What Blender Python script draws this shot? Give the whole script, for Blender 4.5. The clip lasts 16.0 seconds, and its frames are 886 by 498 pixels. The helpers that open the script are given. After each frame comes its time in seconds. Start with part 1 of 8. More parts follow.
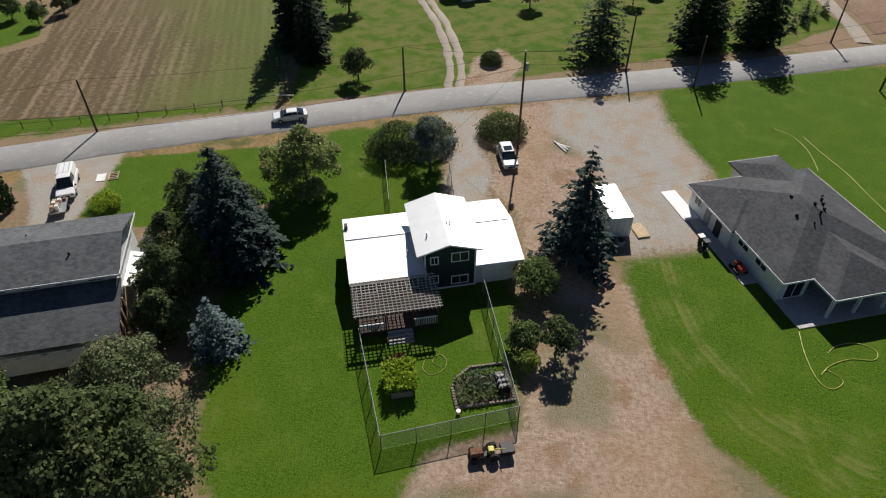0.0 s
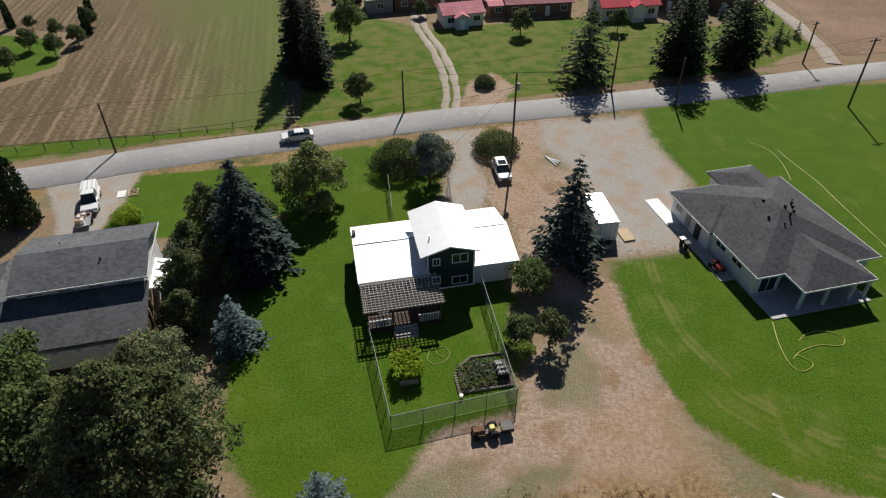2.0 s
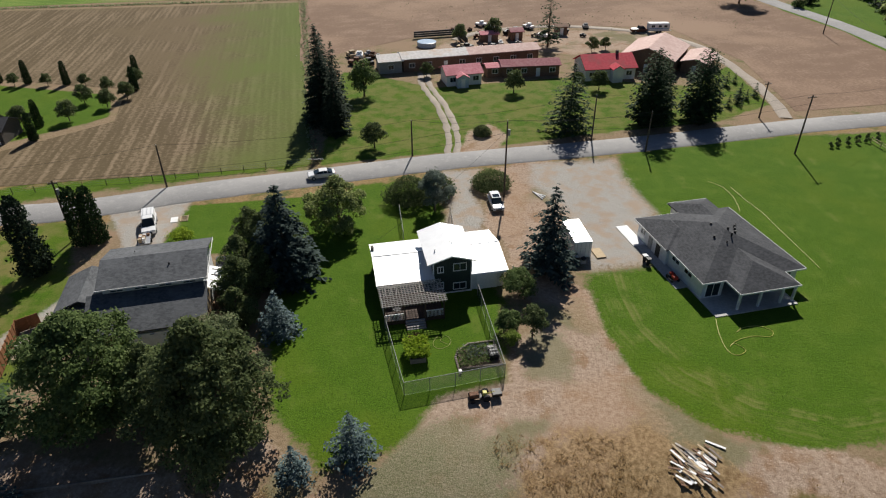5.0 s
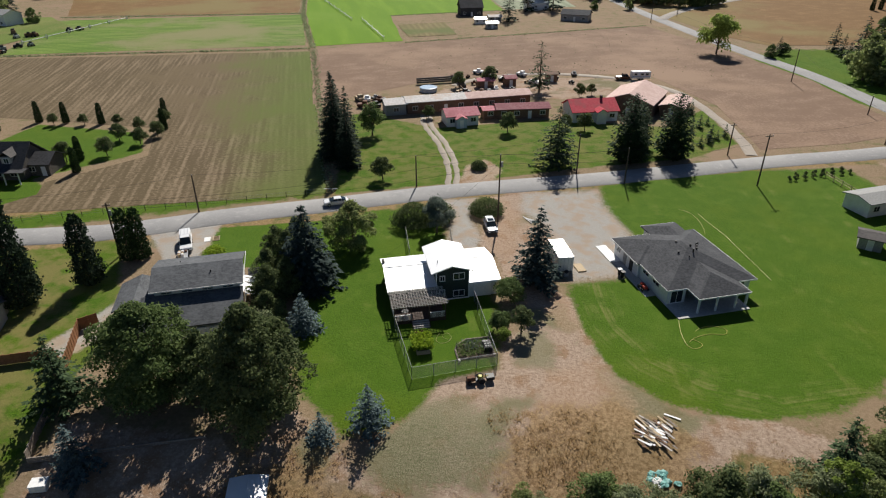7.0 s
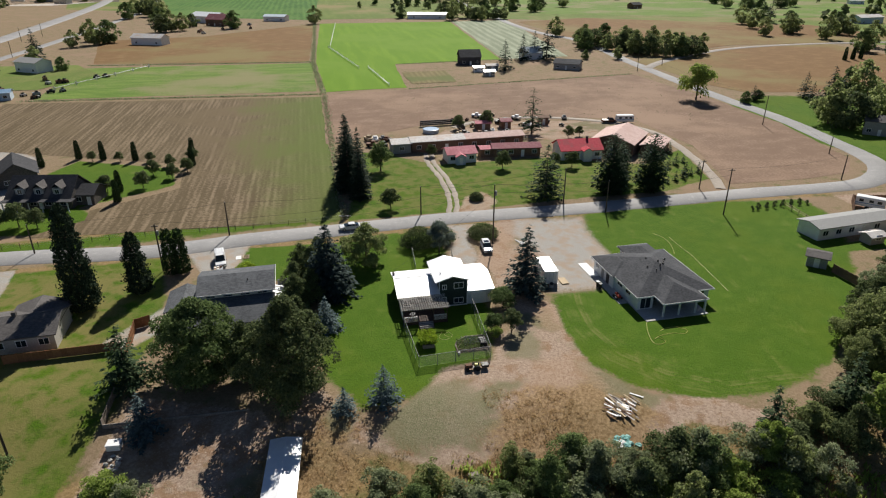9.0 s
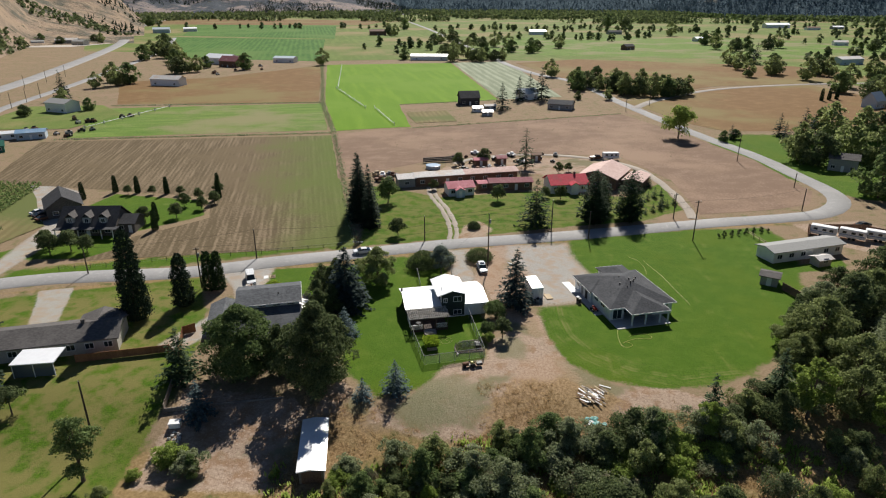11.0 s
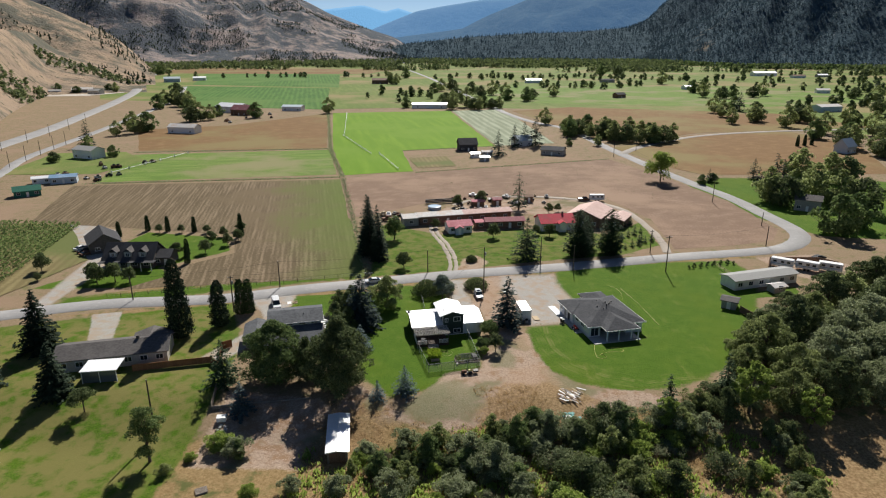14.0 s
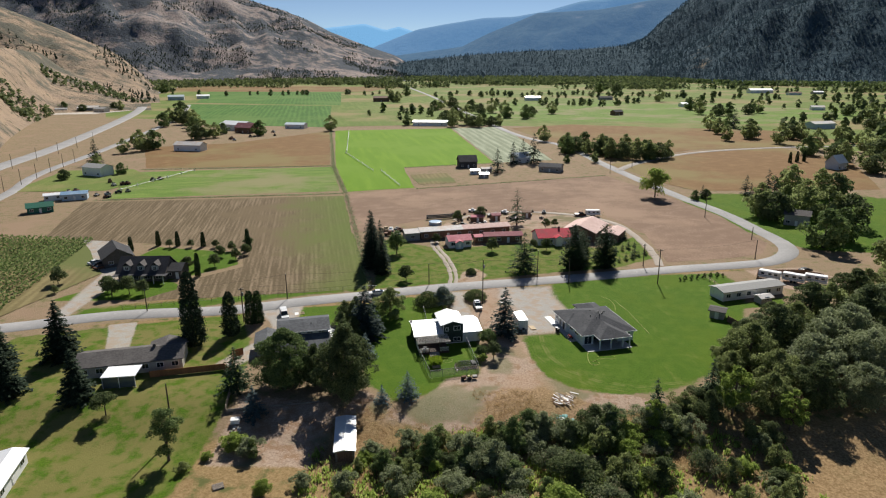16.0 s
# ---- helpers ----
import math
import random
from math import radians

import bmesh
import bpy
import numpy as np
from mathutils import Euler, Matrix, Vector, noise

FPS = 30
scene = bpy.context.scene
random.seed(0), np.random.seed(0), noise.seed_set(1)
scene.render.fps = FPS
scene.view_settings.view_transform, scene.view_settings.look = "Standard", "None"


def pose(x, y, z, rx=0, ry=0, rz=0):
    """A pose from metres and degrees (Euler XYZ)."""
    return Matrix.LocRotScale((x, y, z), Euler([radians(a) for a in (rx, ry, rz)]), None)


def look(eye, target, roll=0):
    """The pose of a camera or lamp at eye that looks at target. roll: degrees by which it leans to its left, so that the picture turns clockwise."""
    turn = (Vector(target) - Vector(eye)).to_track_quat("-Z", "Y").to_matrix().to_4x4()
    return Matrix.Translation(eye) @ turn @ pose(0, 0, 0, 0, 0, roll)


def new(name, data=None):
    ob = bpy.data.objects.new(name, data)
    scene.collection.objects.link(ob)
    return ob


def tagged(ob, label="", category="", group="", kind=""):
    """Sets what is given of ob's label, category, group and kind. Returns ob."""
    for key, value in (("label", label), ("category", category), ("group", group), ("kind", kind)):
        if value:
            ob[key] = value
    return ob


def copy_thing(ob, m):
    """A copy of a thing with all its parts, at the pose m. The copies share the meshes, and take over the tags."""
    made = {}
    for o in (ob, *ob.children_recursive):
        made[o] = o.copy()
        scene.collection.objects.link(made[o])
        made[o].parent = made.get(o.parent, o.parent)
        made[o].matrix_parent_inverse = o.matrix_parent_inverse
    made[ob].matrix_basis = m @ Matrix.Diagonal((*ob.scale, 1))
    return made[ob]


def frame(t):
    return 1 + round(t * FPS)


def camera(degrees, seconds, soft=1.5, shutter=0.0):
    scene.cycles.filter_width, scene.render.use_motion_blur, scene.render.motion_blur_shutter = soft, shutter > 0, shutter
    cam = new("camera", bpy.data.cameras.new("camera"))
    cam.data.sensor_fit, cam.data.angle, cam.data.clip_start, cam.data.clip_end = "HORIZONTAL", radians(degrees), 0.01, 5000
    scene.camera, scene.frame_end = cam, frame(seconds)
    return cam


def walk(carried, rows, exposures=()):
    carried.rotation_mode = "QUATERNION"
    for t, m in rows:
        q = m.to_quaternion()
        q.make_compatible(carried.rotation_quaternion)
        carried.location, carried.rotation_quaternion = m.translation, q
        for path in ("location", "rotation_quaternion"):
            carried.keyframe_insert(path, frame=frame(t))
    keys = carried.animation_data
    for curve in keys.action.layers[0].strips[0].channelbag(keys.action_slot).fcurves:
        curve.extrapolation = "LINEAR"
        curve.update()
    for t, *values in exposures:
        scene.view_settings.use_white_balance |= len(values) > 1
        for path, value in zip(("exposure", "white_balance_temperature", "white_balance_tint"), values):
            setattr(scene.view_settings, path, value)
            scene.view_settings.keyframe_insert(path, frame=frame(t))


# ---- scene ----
cam = camera(70.0, 16.0, soft=1.15)
PATH = [
    (0, (9.32, -24.142, 41.805), (9.25, -22.618, 40.512), -0.3),
    (0.5, (8.807, -25.058, 41.968), (8.751, -23.524, 40.686), -0.7),
    (1, (8.586, -26.305, 42.242), (8.536, -24.758, 40.976), -0.8),
    (1.5, (8.694, -27.85, 42.604), (8.642, -26.288, 41.357), -0.8),
    (2, (8.934, -29.57, 43.024), (8.878, -27.99, 41.8), -0.7),
    (2.5, (9.1, -31.466, 43.469), (9.041, -29.868, 42.267), -0.6),
    (3, (9.161, -33.505, 43.885), (9.101, -31.888, 42.71), -0.6),
    (3.5, (9.198, -35.848, 44.351), (9.136, -34.211, 43.203), -0.6),
    (6, (9.12, -50.078, 48.88), (9.06, -48.362, 47.853), -0.3),
    (6.5, (9.123, -53.372, 49.479), (9.064, -51.638, 48.485), -0.3),
    (7, (9.11, -56.914, 50.162), (9.053, -55.162, 49.2), -0.1),
    (7.5, (9.105, -60.61, 50.932), (9.048, -58.841, 49.999), -0.1),
    (8, (9.114, -64.428, 51.721), (9.056, -62.645, 50.817), -0.0),
    (8.5, (9.141, -68.408, 52.446), (9.083, -66.61, 51.572), 0.0),
    (9, (9.227, -72.589, 53.168), (9.169, -70.775, 52.326), -0.0),
    (11.5, (9.911, -94.518, 59.224), (9.847, -92.653, 58.504), 0.0),
    (12, (10.008, -98.45, 59.907), (9.944, -96.575, 59.213), -0.0),
    (12.5, (10.087, -101.995, 60.59), (10.022, -100.111, 59.92), -0.0),
    (13, (10.108, -105.168, 61.252), (10.042, -103.277, 60.603), -0.1),
    (13.5, (10.114, -108.052, 61.922), (10.049, -106.155, 61.29), -0.1),
    (14, (10.127, -110.647, 62.549), (10.063, -108.746, 61.932), -0.1),
    (14.5, (10.12, -112.955, 63.127), (10.056, -111.049, 62.524), -0.0),
    (15, (10.173, -115.066, 63.545), (10.108, -113.156, 62.956), -0.1),
    (15.5, (10.249, -116.823, 63.877), (10.184, -114.909, 63.298), -0.1),
    (16, (10.366, -118.194, 64.17), (10.3, -116.278, 63.601), -0.2),
]
walk(cam, [(t, look(eye, target, roll)) for t, eye, target, roll in PATH], exposures=[(0, 0.13), (8, 0.26), (16, 0.36)])

# ---- world, sun ----
SUN_AZ, SUN_EL = 7.0, 41.0          # the sun stands ahead of the camera, a little to its right
sky_world = bpy.data.worlds.new("sky")
scene.world = sky_world
sky_world.use_nodes = True
wn = sky_world.node_tree.nodes
sky_tex = wn.new("ShaderNodeTexSky")
sky_tex.sky_type = "NISHITA"
sky_tex.sun_disc = False
sky_tex.sun_elevation, sky_tex.sun_rotation = radians(SUN_EL), radians(SUN_AZ)
sky_tex.air_density, sky_tex.dust_density, sky_tex.ozone_density = 0.6, 0.0, 1.5
sky_tex.altitude = 1500
sky_world.node_tree.links.new(sky_tex.outputs[0], wn["Background"].inputs[0])
wn["Background"].inputs[1].default_value = 0.058
sun_data = bpy.data.lights.new("sun", "SUN")
sun_data.energy, sun_data.angle, sun_data.color = 5.0, radians(0.53), (1.0, 0.95, 0.87)
sun_lamp = new("sun", sun_data)
sun_dir = Vector((math.sin(radians(SUN_AZ)) * math.cos(radians(SUN_EL)), math.cos(radians(SUN_AZ)) * math.cos(radians(SUN_EL)), math.sin(radians(SUN_EL))))
sun_lamp.matrix_world = look(sun_dir * 300, (0, 0, 0))

# ---- materials ----


def nodes_of(name):
    m = bpy.data.materials.new(name)
    m.use_nodes = True
    t = m.node_tree
    return m, t.nodes, t.links, t.nodes["Principled BSDF"]


def noise_node(n, l, vec, scale, detail=4.0, rough=0.6):
    x = n.new("ShaderNodeTexNoise")
    x.inputs["Scale"].default_value, x.inputs["Detail"].default_value, x.inputs["Roughness"].default_value = scale, detail, rough
    l.new(vec, x.inputs["Vector"])
    return x.outputs["Fac"]


def ramp(n, l, fac, lo, hi):
    x = n.new("ShaderNodeMapRange")
    x.interpolation_type = "SMOOTHSTEP"
    x.inputs["From Min"].default_value, x.inputs["From Max"].default_value = lo, hi
    l.new(fac, x.inputs["Value"])
    return x.outputs["Result"]


def mixc(n, l, fac, a, b):
    x = n.new("ShaderNodeMix")
    x.data_type = "RGBA"
    for sock, val in ((x.inputs[0], fac), (x.inputs[6], a), (x.inputs[7], b)):
        if isinstance(val, bpy.types.NodeSocket):
            l.new(val, sock)
        elif isinstance(val, tuple):
            sock.default_value = (*val, 1.0)
        else:
            sock.default_value = val
    return x.outputs[2]


def maths(n, l, op, a, b=0.0):
    x = n.new("ShaderNodeMath")
    x.operation = op
    for sock, val in ((x.inputs[0], a), (x.inputs[1], b)):
        if isinstance(val, bpy.types.NodeSocket):
            l.new(val, sock)
        else:
            sock.default_value = val
    return x.outputs[0]


def bump(n, l, height, strength, dist, bsdf):
    x = n.new("ShaderNodeBump")
    x.inputs["Strength"].default_value, x.inputs["Distance"].default_value = strength, dist
    l.new(height, x.inputs["Height"])
    l.new(x.outputs[0], bsdf.inputs["Normal"])


def surface(name, a, b, scale=3.0, rough=0.8, big=0.25, relief=0.3, dist=0.02, metal=0.0, vary=0.0, wear=None, spec=0.3):
    """Two-scale mottled surface: a to b by fine noise, worn toward 'wear' by coarse noise."""
    m, n, l, p = nodes_of(name)
    pos = n.new("ShaderNodeNewGeometry").outputs["Position"]
    fine, coarse = noise_node(n, l, pos, scale, 5.0), noise_node(n, l, pos, big, 3.0)
    c = mixc(n, l, ramp(n, l, fine, 0.3, 0.7), a, b)
    if wear:
        c = mixc(n, l, ramp(n, l, coarse, 0.5, 0.75), c, wear)
    if vary:
        r = n.new("ShaderNodeObjectInfo").outputs["Random"]
        c = mixc(n, l, maths(n, l, "MULTIPLY", r, vary), c, tuple(v * 0.45 for v in a))
    l.new(c, p.inputs["Base Color"])
    p.inputs["Roughness"].default_value, p.inputs["Metallic"].default_value = rough, metal
    p.inputs["Specular IOR Level"].default_value = spec
    if relief:
        bump(n, l, fine, relief, dist, p)
    return m


def foliage(name, a, b, dry=None, glow=0.38):
    """Leaves: colour by leaf and by tree, some light through them."""
    m, n, l, p = nodes_of(name)
    geo = n.new("ShaderNodeNewGeometry")
    isl, rnd = geo.outputs["Random Per Island"], n.new("ShaderNodeObjectInfo").outputs["Random"]
    c = mixc(n, l, isl, a, b)
    c = mixc(n, l, maths(n, l, "MULTIPLY", rnd, 0.4), c, tuple(v * 0.7 for v in a))
    if dry:
        c = mixc(n, l, ramp(n, l, noise_node(n, l, geo.outputs["Position"], 0.35), 0.52, 0.72), c, dry)
    l.new(c, p.inputs["Base Color"])
    p.inputs["Roughness"].default_value = 0.75
    p.inputs["Specular IOR Level"].default_value = 0.1
    tr = n.new("ShaderNodeBsdfTranslucent")
    l.new(c, tr.inputs["Color"])
    mx = n.new("ShaderNodeMixShader")
    mx.inputs[0].default_value = glow
    l.new(p.outputs[0], mx.inputs[1])
    l.new(tr.outputs[0], mx.inputs[2])
    l.new(mx.outputs[0], n["Material Output"].inputs["Surface"])
    return m


def glass(name, tint=(0.02, 0.03, 0.035)):
    m, n, l, p = nodes_of(name)
    p.inputs["Base Color"].default_value = (*tint, 1)
    p.inputs["Roughness"].default_value = 0.06
    p.inputs["Specular IOR Level"].default_value = 0.5
    return m


def striped(name, a, b, spacing, angle, c=None, rough=0.9, patch=0.02, streak=0.12, wave_w=0.22, side=None):
    """Field with mowing or seed rows: bands at an angle, broken by patches."""
    m, n, l, p = nodes_of(name)
    pos = n.new("ShaderNodeNewGeometry").outputs["Position"]
    mp = n.new("ShaderNodeMapping")
    mp.inputs["Rotation"].default_value[2] = radians(angle)
    l.new(pos, mp.inputs["Vector"])
    st = n.new("ShaderNodeMapping")
    st.inputs["Scale"].default_value = (1.0 / spacing, streak / spacing, 1.0)
    l.new(mp.outputs[0], st.inputs["Vector"])
    lines = noise_node(n, l, st.outputs[0], 1.0, 2.0)
    wave = n.new("ShaderNodeTexWave")
    wave.inputs["Scale"].default_value = 0.314 / spacing
    wave.inputs["Distortion"].default_value, wave.inputs["Detail"].default_value, wave.inputs["Detail Scale"].default_value = 1.2, 2.0, 0.4
    l.new(mp.outputs[0], wave.inputs["Vector"])
    big, fine = noise_node(n, l, pos, patch, 4.0), noise_node(n, l, pos, 1.4, 5.0)
    f = maths(n, l, "ADD", maths(n, l, "MULTIPLY", lines, 0.75), maths(n, l, "MULTIPLY", wave.outputs["Fac"], wave_w), )
    f = maths(n, l, "ADD", f, maths(n, l, "MULTIPLY", maths(n, l, "SUBTRACT", fine, 0.5), 0.85))
    col = mixc(n, l, ramp(n, l, f, 0.3, 0.72), a, b)
    if c:
        col = mixc(n, l, ramp(n, l, maths(n, l, "ADD", big, maths(n, l, "MULTIPLY", maths(n, l, "SUBTRACT", fine, 0.5), 0.25)), 0.46, 0.62), col, c)
    if side:
        across = n.new("ShaderNodeSeparateXYZ")
        l.new(mp.outputs[0], across.inputs[0])
        g = maths(n, l, "ADD", across.outputs[0], maths(n, l, "MULTIPLY", maths(n, l, "SUBTRACT", big, 0.5), 60.0))
        g = maths(n, l, "ADD", g, maths(n, l, "MULTIPLY", maths(n, l, "SUBTRACT", f, 0.5), 14.0))
        col = mixc(n, l, maths(n, l, "MULTIPLY", ramp(n, l, g, side[1], side[2]), 0.8), col, side[0])
    l.new(col, p.inputs["Base Color"])
    p.inputs["Roughness"].default_value = rough
    p.inputs["Specular IOR Level"].default_value = 0.1
    bump(n, l, f, 0.35, 0.15, p)
    return m


LEAF = foliage("leaf_green", (0.08, 0.13, 0.04), (0.27, 0.345, 0.13), glow=0.42)
LEAF_THICKET = foliage("thicket_green", (0.16, 0.20, 0.07), (0.44, 0.49, 0.21), glow=0.58)
LEAF_DARK = foliage("leaf_dark_green", (0.066, 0.098, 0.038), (0.23, 0.27, 0.115), glow=0.42)
LEAF_LIGHT = foliage("leaf_light_green", (0.19, 0.27, 0.055), (0.43, 0.52, 0.14), glow=0.58)
LEAF_GREY = foliage("leaf_grey_green", (0.18, 0.22, 0.11), (0.45, 0.49, 0.29), glow=0.55)
LEAF_YELLOW = foliage("leaf_yellow_green", (0.24, 0.36, 0.03), (0.44, 0.54, 0.06))
LEAF_SILVER = foliage("leaf_silver", (0.13, 0.17, 0.13), (0.26, 0.30, 0.25))
LEAF_DRY = foliage("leaf_half_dry", (0.10, 0.14, 0.06), (0.25, 0.28, 0.15), dry=(0.30, 0.25, 0.17))
LEAF_RED = foliage("leaf_dark_red", (0.06, 0.02, 0.025), (0.12, 0.04, 0.035))
NEEDLE = foliage("needle_green", (0.026, 0.052, 0.022), (0.085, 0.125, 0.055), glow=0.15)
NEEDLE_SPRUCE = foliage("needle_spruce", (0.022, 0.040, 0.036), (0.085, 0.12, 0.105), glow=0.15)
NEEDLE_BLUE = foliage("needle_blue", (0.055, 0.088, 0.09), (0.17, 0.225, 0.22), glow=0.15)
NEEDLE_DARK = foliage("needle_dark", (0.014, 0.028, 0.016), (0.05, 0.075, 0.04), glow=0.1)
CEDAR = foliage("cedar_green", (0.022, 0.045, 0.016), (0.05, 0.085, 0.03), glow=0.1)
STRAW = foliage("dry_grass", (0.36, 0.25, 0.125), (0.56, 0.42, 0.23), glow=0.6)
BARK = surface("bark", (0.09, 0.065, 0.045), (0.17, 0.13, 0.10), 9.0, 0.95, relief=0.8, dist=0.03)
POLE_WOOD = surface("pole_wood", (0.06, 0.045, 0.035), (0.12, 0.095, 0.075), 6.0, 0.9)
WOOD_GREY = surface("weathered_wood", (0.19, 0.16, 0.13), (0.30, 0.26, 0.22), 5.0, 0.9, wear=(0.14, 0.11, 0.09))
WOOD_LIGHT = surface("silvered_wood", (0.36, 0.33, 0.30), (0.50, 0.47, 0.43), 5.0, 0.85)
WOOD_RED = surface("cedar_boards", (0.25, 0.11, 0.05), (0.36, 0.17, 0.08), 4.0, 0.8, vary=0.4)
WOOD_DARK = surface("stained_and_shaded_wood", (0.055, 0.035, 0.025), (0.095, 0.06, 0.045), 6.0, 0.7)
WOOD_PALE = surface("pale_lumber", (0.45, 0.34, 0.21), (0.60, 0.48, 0.32), 5.0, 0.8, vary=0.5)
WHITE_METAL = surface("white_metal_roof", (0.82, 0.83, 0.84), (0.87, 0.88, 0.89), 1.2, 0.5, relief=0.05, wear=(0.80, 0.81, 0.82), spec=0.8, metal=0.45)
WHITE_PAINT = surface("white_paint", (0.74, 0.74, 0.73), (0.82, 0.82, 0.81), 4.0, 0.6, relief=0.1, wear=(0.66, 0.65, 0.62))
CREAM_SIDING = surface("pale_siding", (0.60, 0.61, 0.61), (0.70, 0.71, 0.71), 2.5, 0.7, relief=0.15)
GREEN_SIDING = surface("dark_green_siding", (0.022, 0.034, 0.028), (0.035, 0.05, 0.042), 5.0, 0.75)
GREY_SIDING = surface("grey_siding", (0.26, 0.26, 0.25), (0.35, 0.35, 0.34), 4.0, 0.8)
BEIGE_SIDING = surface("beige_siding", (0.40, 0.38, 0.34), (0.50, 0.47, 0.43), 4.0, 0.8)
BLUE_SIDING = surface("pale_blue_siding", (0.42, 0.50, 0.56), (0.52, 0.60, 0.66), 4.0, 0.8)
STONE_DARK = surface("dark_stone_siding", (0.06, 0.055, 0.05), (0.16, 0.14, 0.125), 6.0, 0.85, relief=0.8)
BROWN_WALL = surface("brown_boards", (0.15, 0.085, 0.055), (0.24, 0.15, 0.10), 5.0, 0.85, wear=(0.12, 0.08, 0.06))
WRAP = surface("white_house_wrap", (0.72, 0.74, 0.76), (0.84, 0.86, 0.88), 1.5, 0.5, relief=0.25)
BLUE_TARP = surface("blue_sheet_metal", (0.16, 0.27, 0.40), (0.24, 0.36, 0.50), 3.0, 0.4, wear=(0.38, 0.48, 0.58))
RED_ROOF = surface("red_metal_roof", (0.50, 0.025, 0.05), (0.60, 0.05, 0.08), 2.0, 0.8, relief=0.1, wear=(0.36, 0.06, 0.07))
PINK_ROOF = surface("faded_red_metal_roof", (0.52, 0.17, 0.20), (0.62, 0.26, 0.29), 1.6, 0.85, relief=0.1, wear=(0.46, 0.15, 0.17))
PINK_PALE = surface("sun_bleached_metal_roof", (0.55, 0.37, 0.33), (0.66, 0.50, 0.45), 1.2, 0.85, wear=(0.55, 0.38, 0.33))
MAROON_ROOF = surface("maroon_metal_roof", (0.22, 0.065, 0.08), (0.30, 0.11, 0.125), 2.0, 0.85, wear=(0.34, 0.18, 0.18))
RUSTY_WHITE = surface("weathered_white_metal", (0.50, 0.48, 0.46), (0.64, 0.62, 0.60), 1.5, 0.75, wear=(0.55, 0.42, 0.32))
GREEN_METAL = surface("green_metal", (0.02, 0.12, 0.08), (0.03, 0.17, 0.11), 3.0, 0.5)
CONCRETE = surface("concrete", (0.42, 0.41, 0.39), (0.54, 0.53, 0.50), 3.0, 0.85, wear=(0.36, 0.35, 0.33))
FENCE_STEEL = surface("dull_galvanised_pipe", (0.24, 0.245, 0.25), (0.34, 0.345, 0.35), 8.0, 0.6, relief=0.05)
STEEL = surface("galvanised_steel", (0.42, 0.43, 0.44), (0.55, 0.56, 0.57), 8.0, 0.4, relief=0.05, metal=0.7)
BLACK = surface("black_plastic", (0.012, 0.012, 0.013), (0.03, 0.03, 0.032), 9.0, 0.5, relief=0.1)
RUBBER = surface("tyre_rubber", (0.015, 0.015, 0.015), (0.03, 0.03, 0.03), 9.0, 0.85)
RUST = surface("rusty_metal", (0.10, 0.05, 0.03), (0.20, 0.10, 0.06), 5.0, 0.8)
HOSE = surface("tan_hose", (0.40, 0.36, 0.14), (0.52, 0.48, 0.20), 5.0, 0.5, relief=0.05)
YELLOW = surface("yellow_hose", (0.55, 0.50, 0.10), (0.66, 0.62, 0.20), 5.0, 0.5, relief=0.05)
TEAL = surface("teal_tarp", (0.10, 0.30, 0.28), (0.22, 0.44, 0.40), 5.0, 0.5, relief=0.5, dist=0.05)
CAR_WHITE = surface("white_car_paint", (0.76, 0.77, 0.78), (0.80, 0.81, 0.82), 4.0, 0.22, relief=0.0)
RED_PAINT = surface("red_machine_paint", (0.45, 0.05, 0.03), (0.55, 0.08, 0.05), 5.0, 0.4, relief=0.05)
GLASS = glass("window_glass")
PALE_GLASS = glass("screened_glass", (0.10, 0.12, 0.13))


def shingles(name, a, b):
    """Asphalt shingles: courses in height and broken tabs."""
    m, n, l, p = nodes_of(name)
    pos = n.new("ShaderNodeNewGeometry").outputs["Position"]
    sep = n.new("ShaderNodeSeparateXYZ")
    l.new(pos, sep.inputs[0])
    st = n.new("ShaderNodeMapping")
    st.inputs["Scale"].default_value = (2.2, 2.2, 9.0)
    l.new(pos, st.inputs["Vector"])
    tabs = noise_node(n, l, st.outputs[0], 1.0, 2.0)
    fine, big = noise_node(n, l, pos, 14.0, 3.0), noise_node(n, l, pos, 0.35, 3.0)
    saw = maths(n, l, "FRACT", maths(n, l, "MULTIPLY", sep.outputs[2], 14.0))
    f = maths(n, l, "ADD", maths(n, l, "MULTIPLY", tabs, 0.7), maths(n, l, "MULTIPLY", fine, 0.3))
    c = mixc(n, l, ramp(n, l, f, 0.32, 0.68), a, b)
    c = mixc(n, l, maths(n, l, "MULTIPLY", ramp(n, l, big, 0.45, 0.7), 0.35), c, tuple(v * 1.35 for v in b))
    l.new(c, p.inputs["Base Color"])
    p.inputs["Roughness"].default_value = 0.9
    p.inputs["Specular IOR Level"].default_value = 0.12
    bump(n, l, maths(n, l, "ADD", saw, f), 0.5, 0.02, p)
    return m


SHINGLE = shingles("charcoal_shingles", (0.052, 0.054, 0.059), (0.096, 0.099, 0.106))
SHINGLE_GREY = shingles("grey_shingles", (0.075, 0.08, 0.087), (0.14, 0.146, 0.155))
SHINGLE_BROWN = shingles("brown_grey_shingles", (0.085, 0.08, 0.078), (0.14, 0.13, 0.125))
SHINGLE_DARK = shingles("dark_shingles", (0.042, 0.042, 0.045), (0.08, 0.08, 0.085))


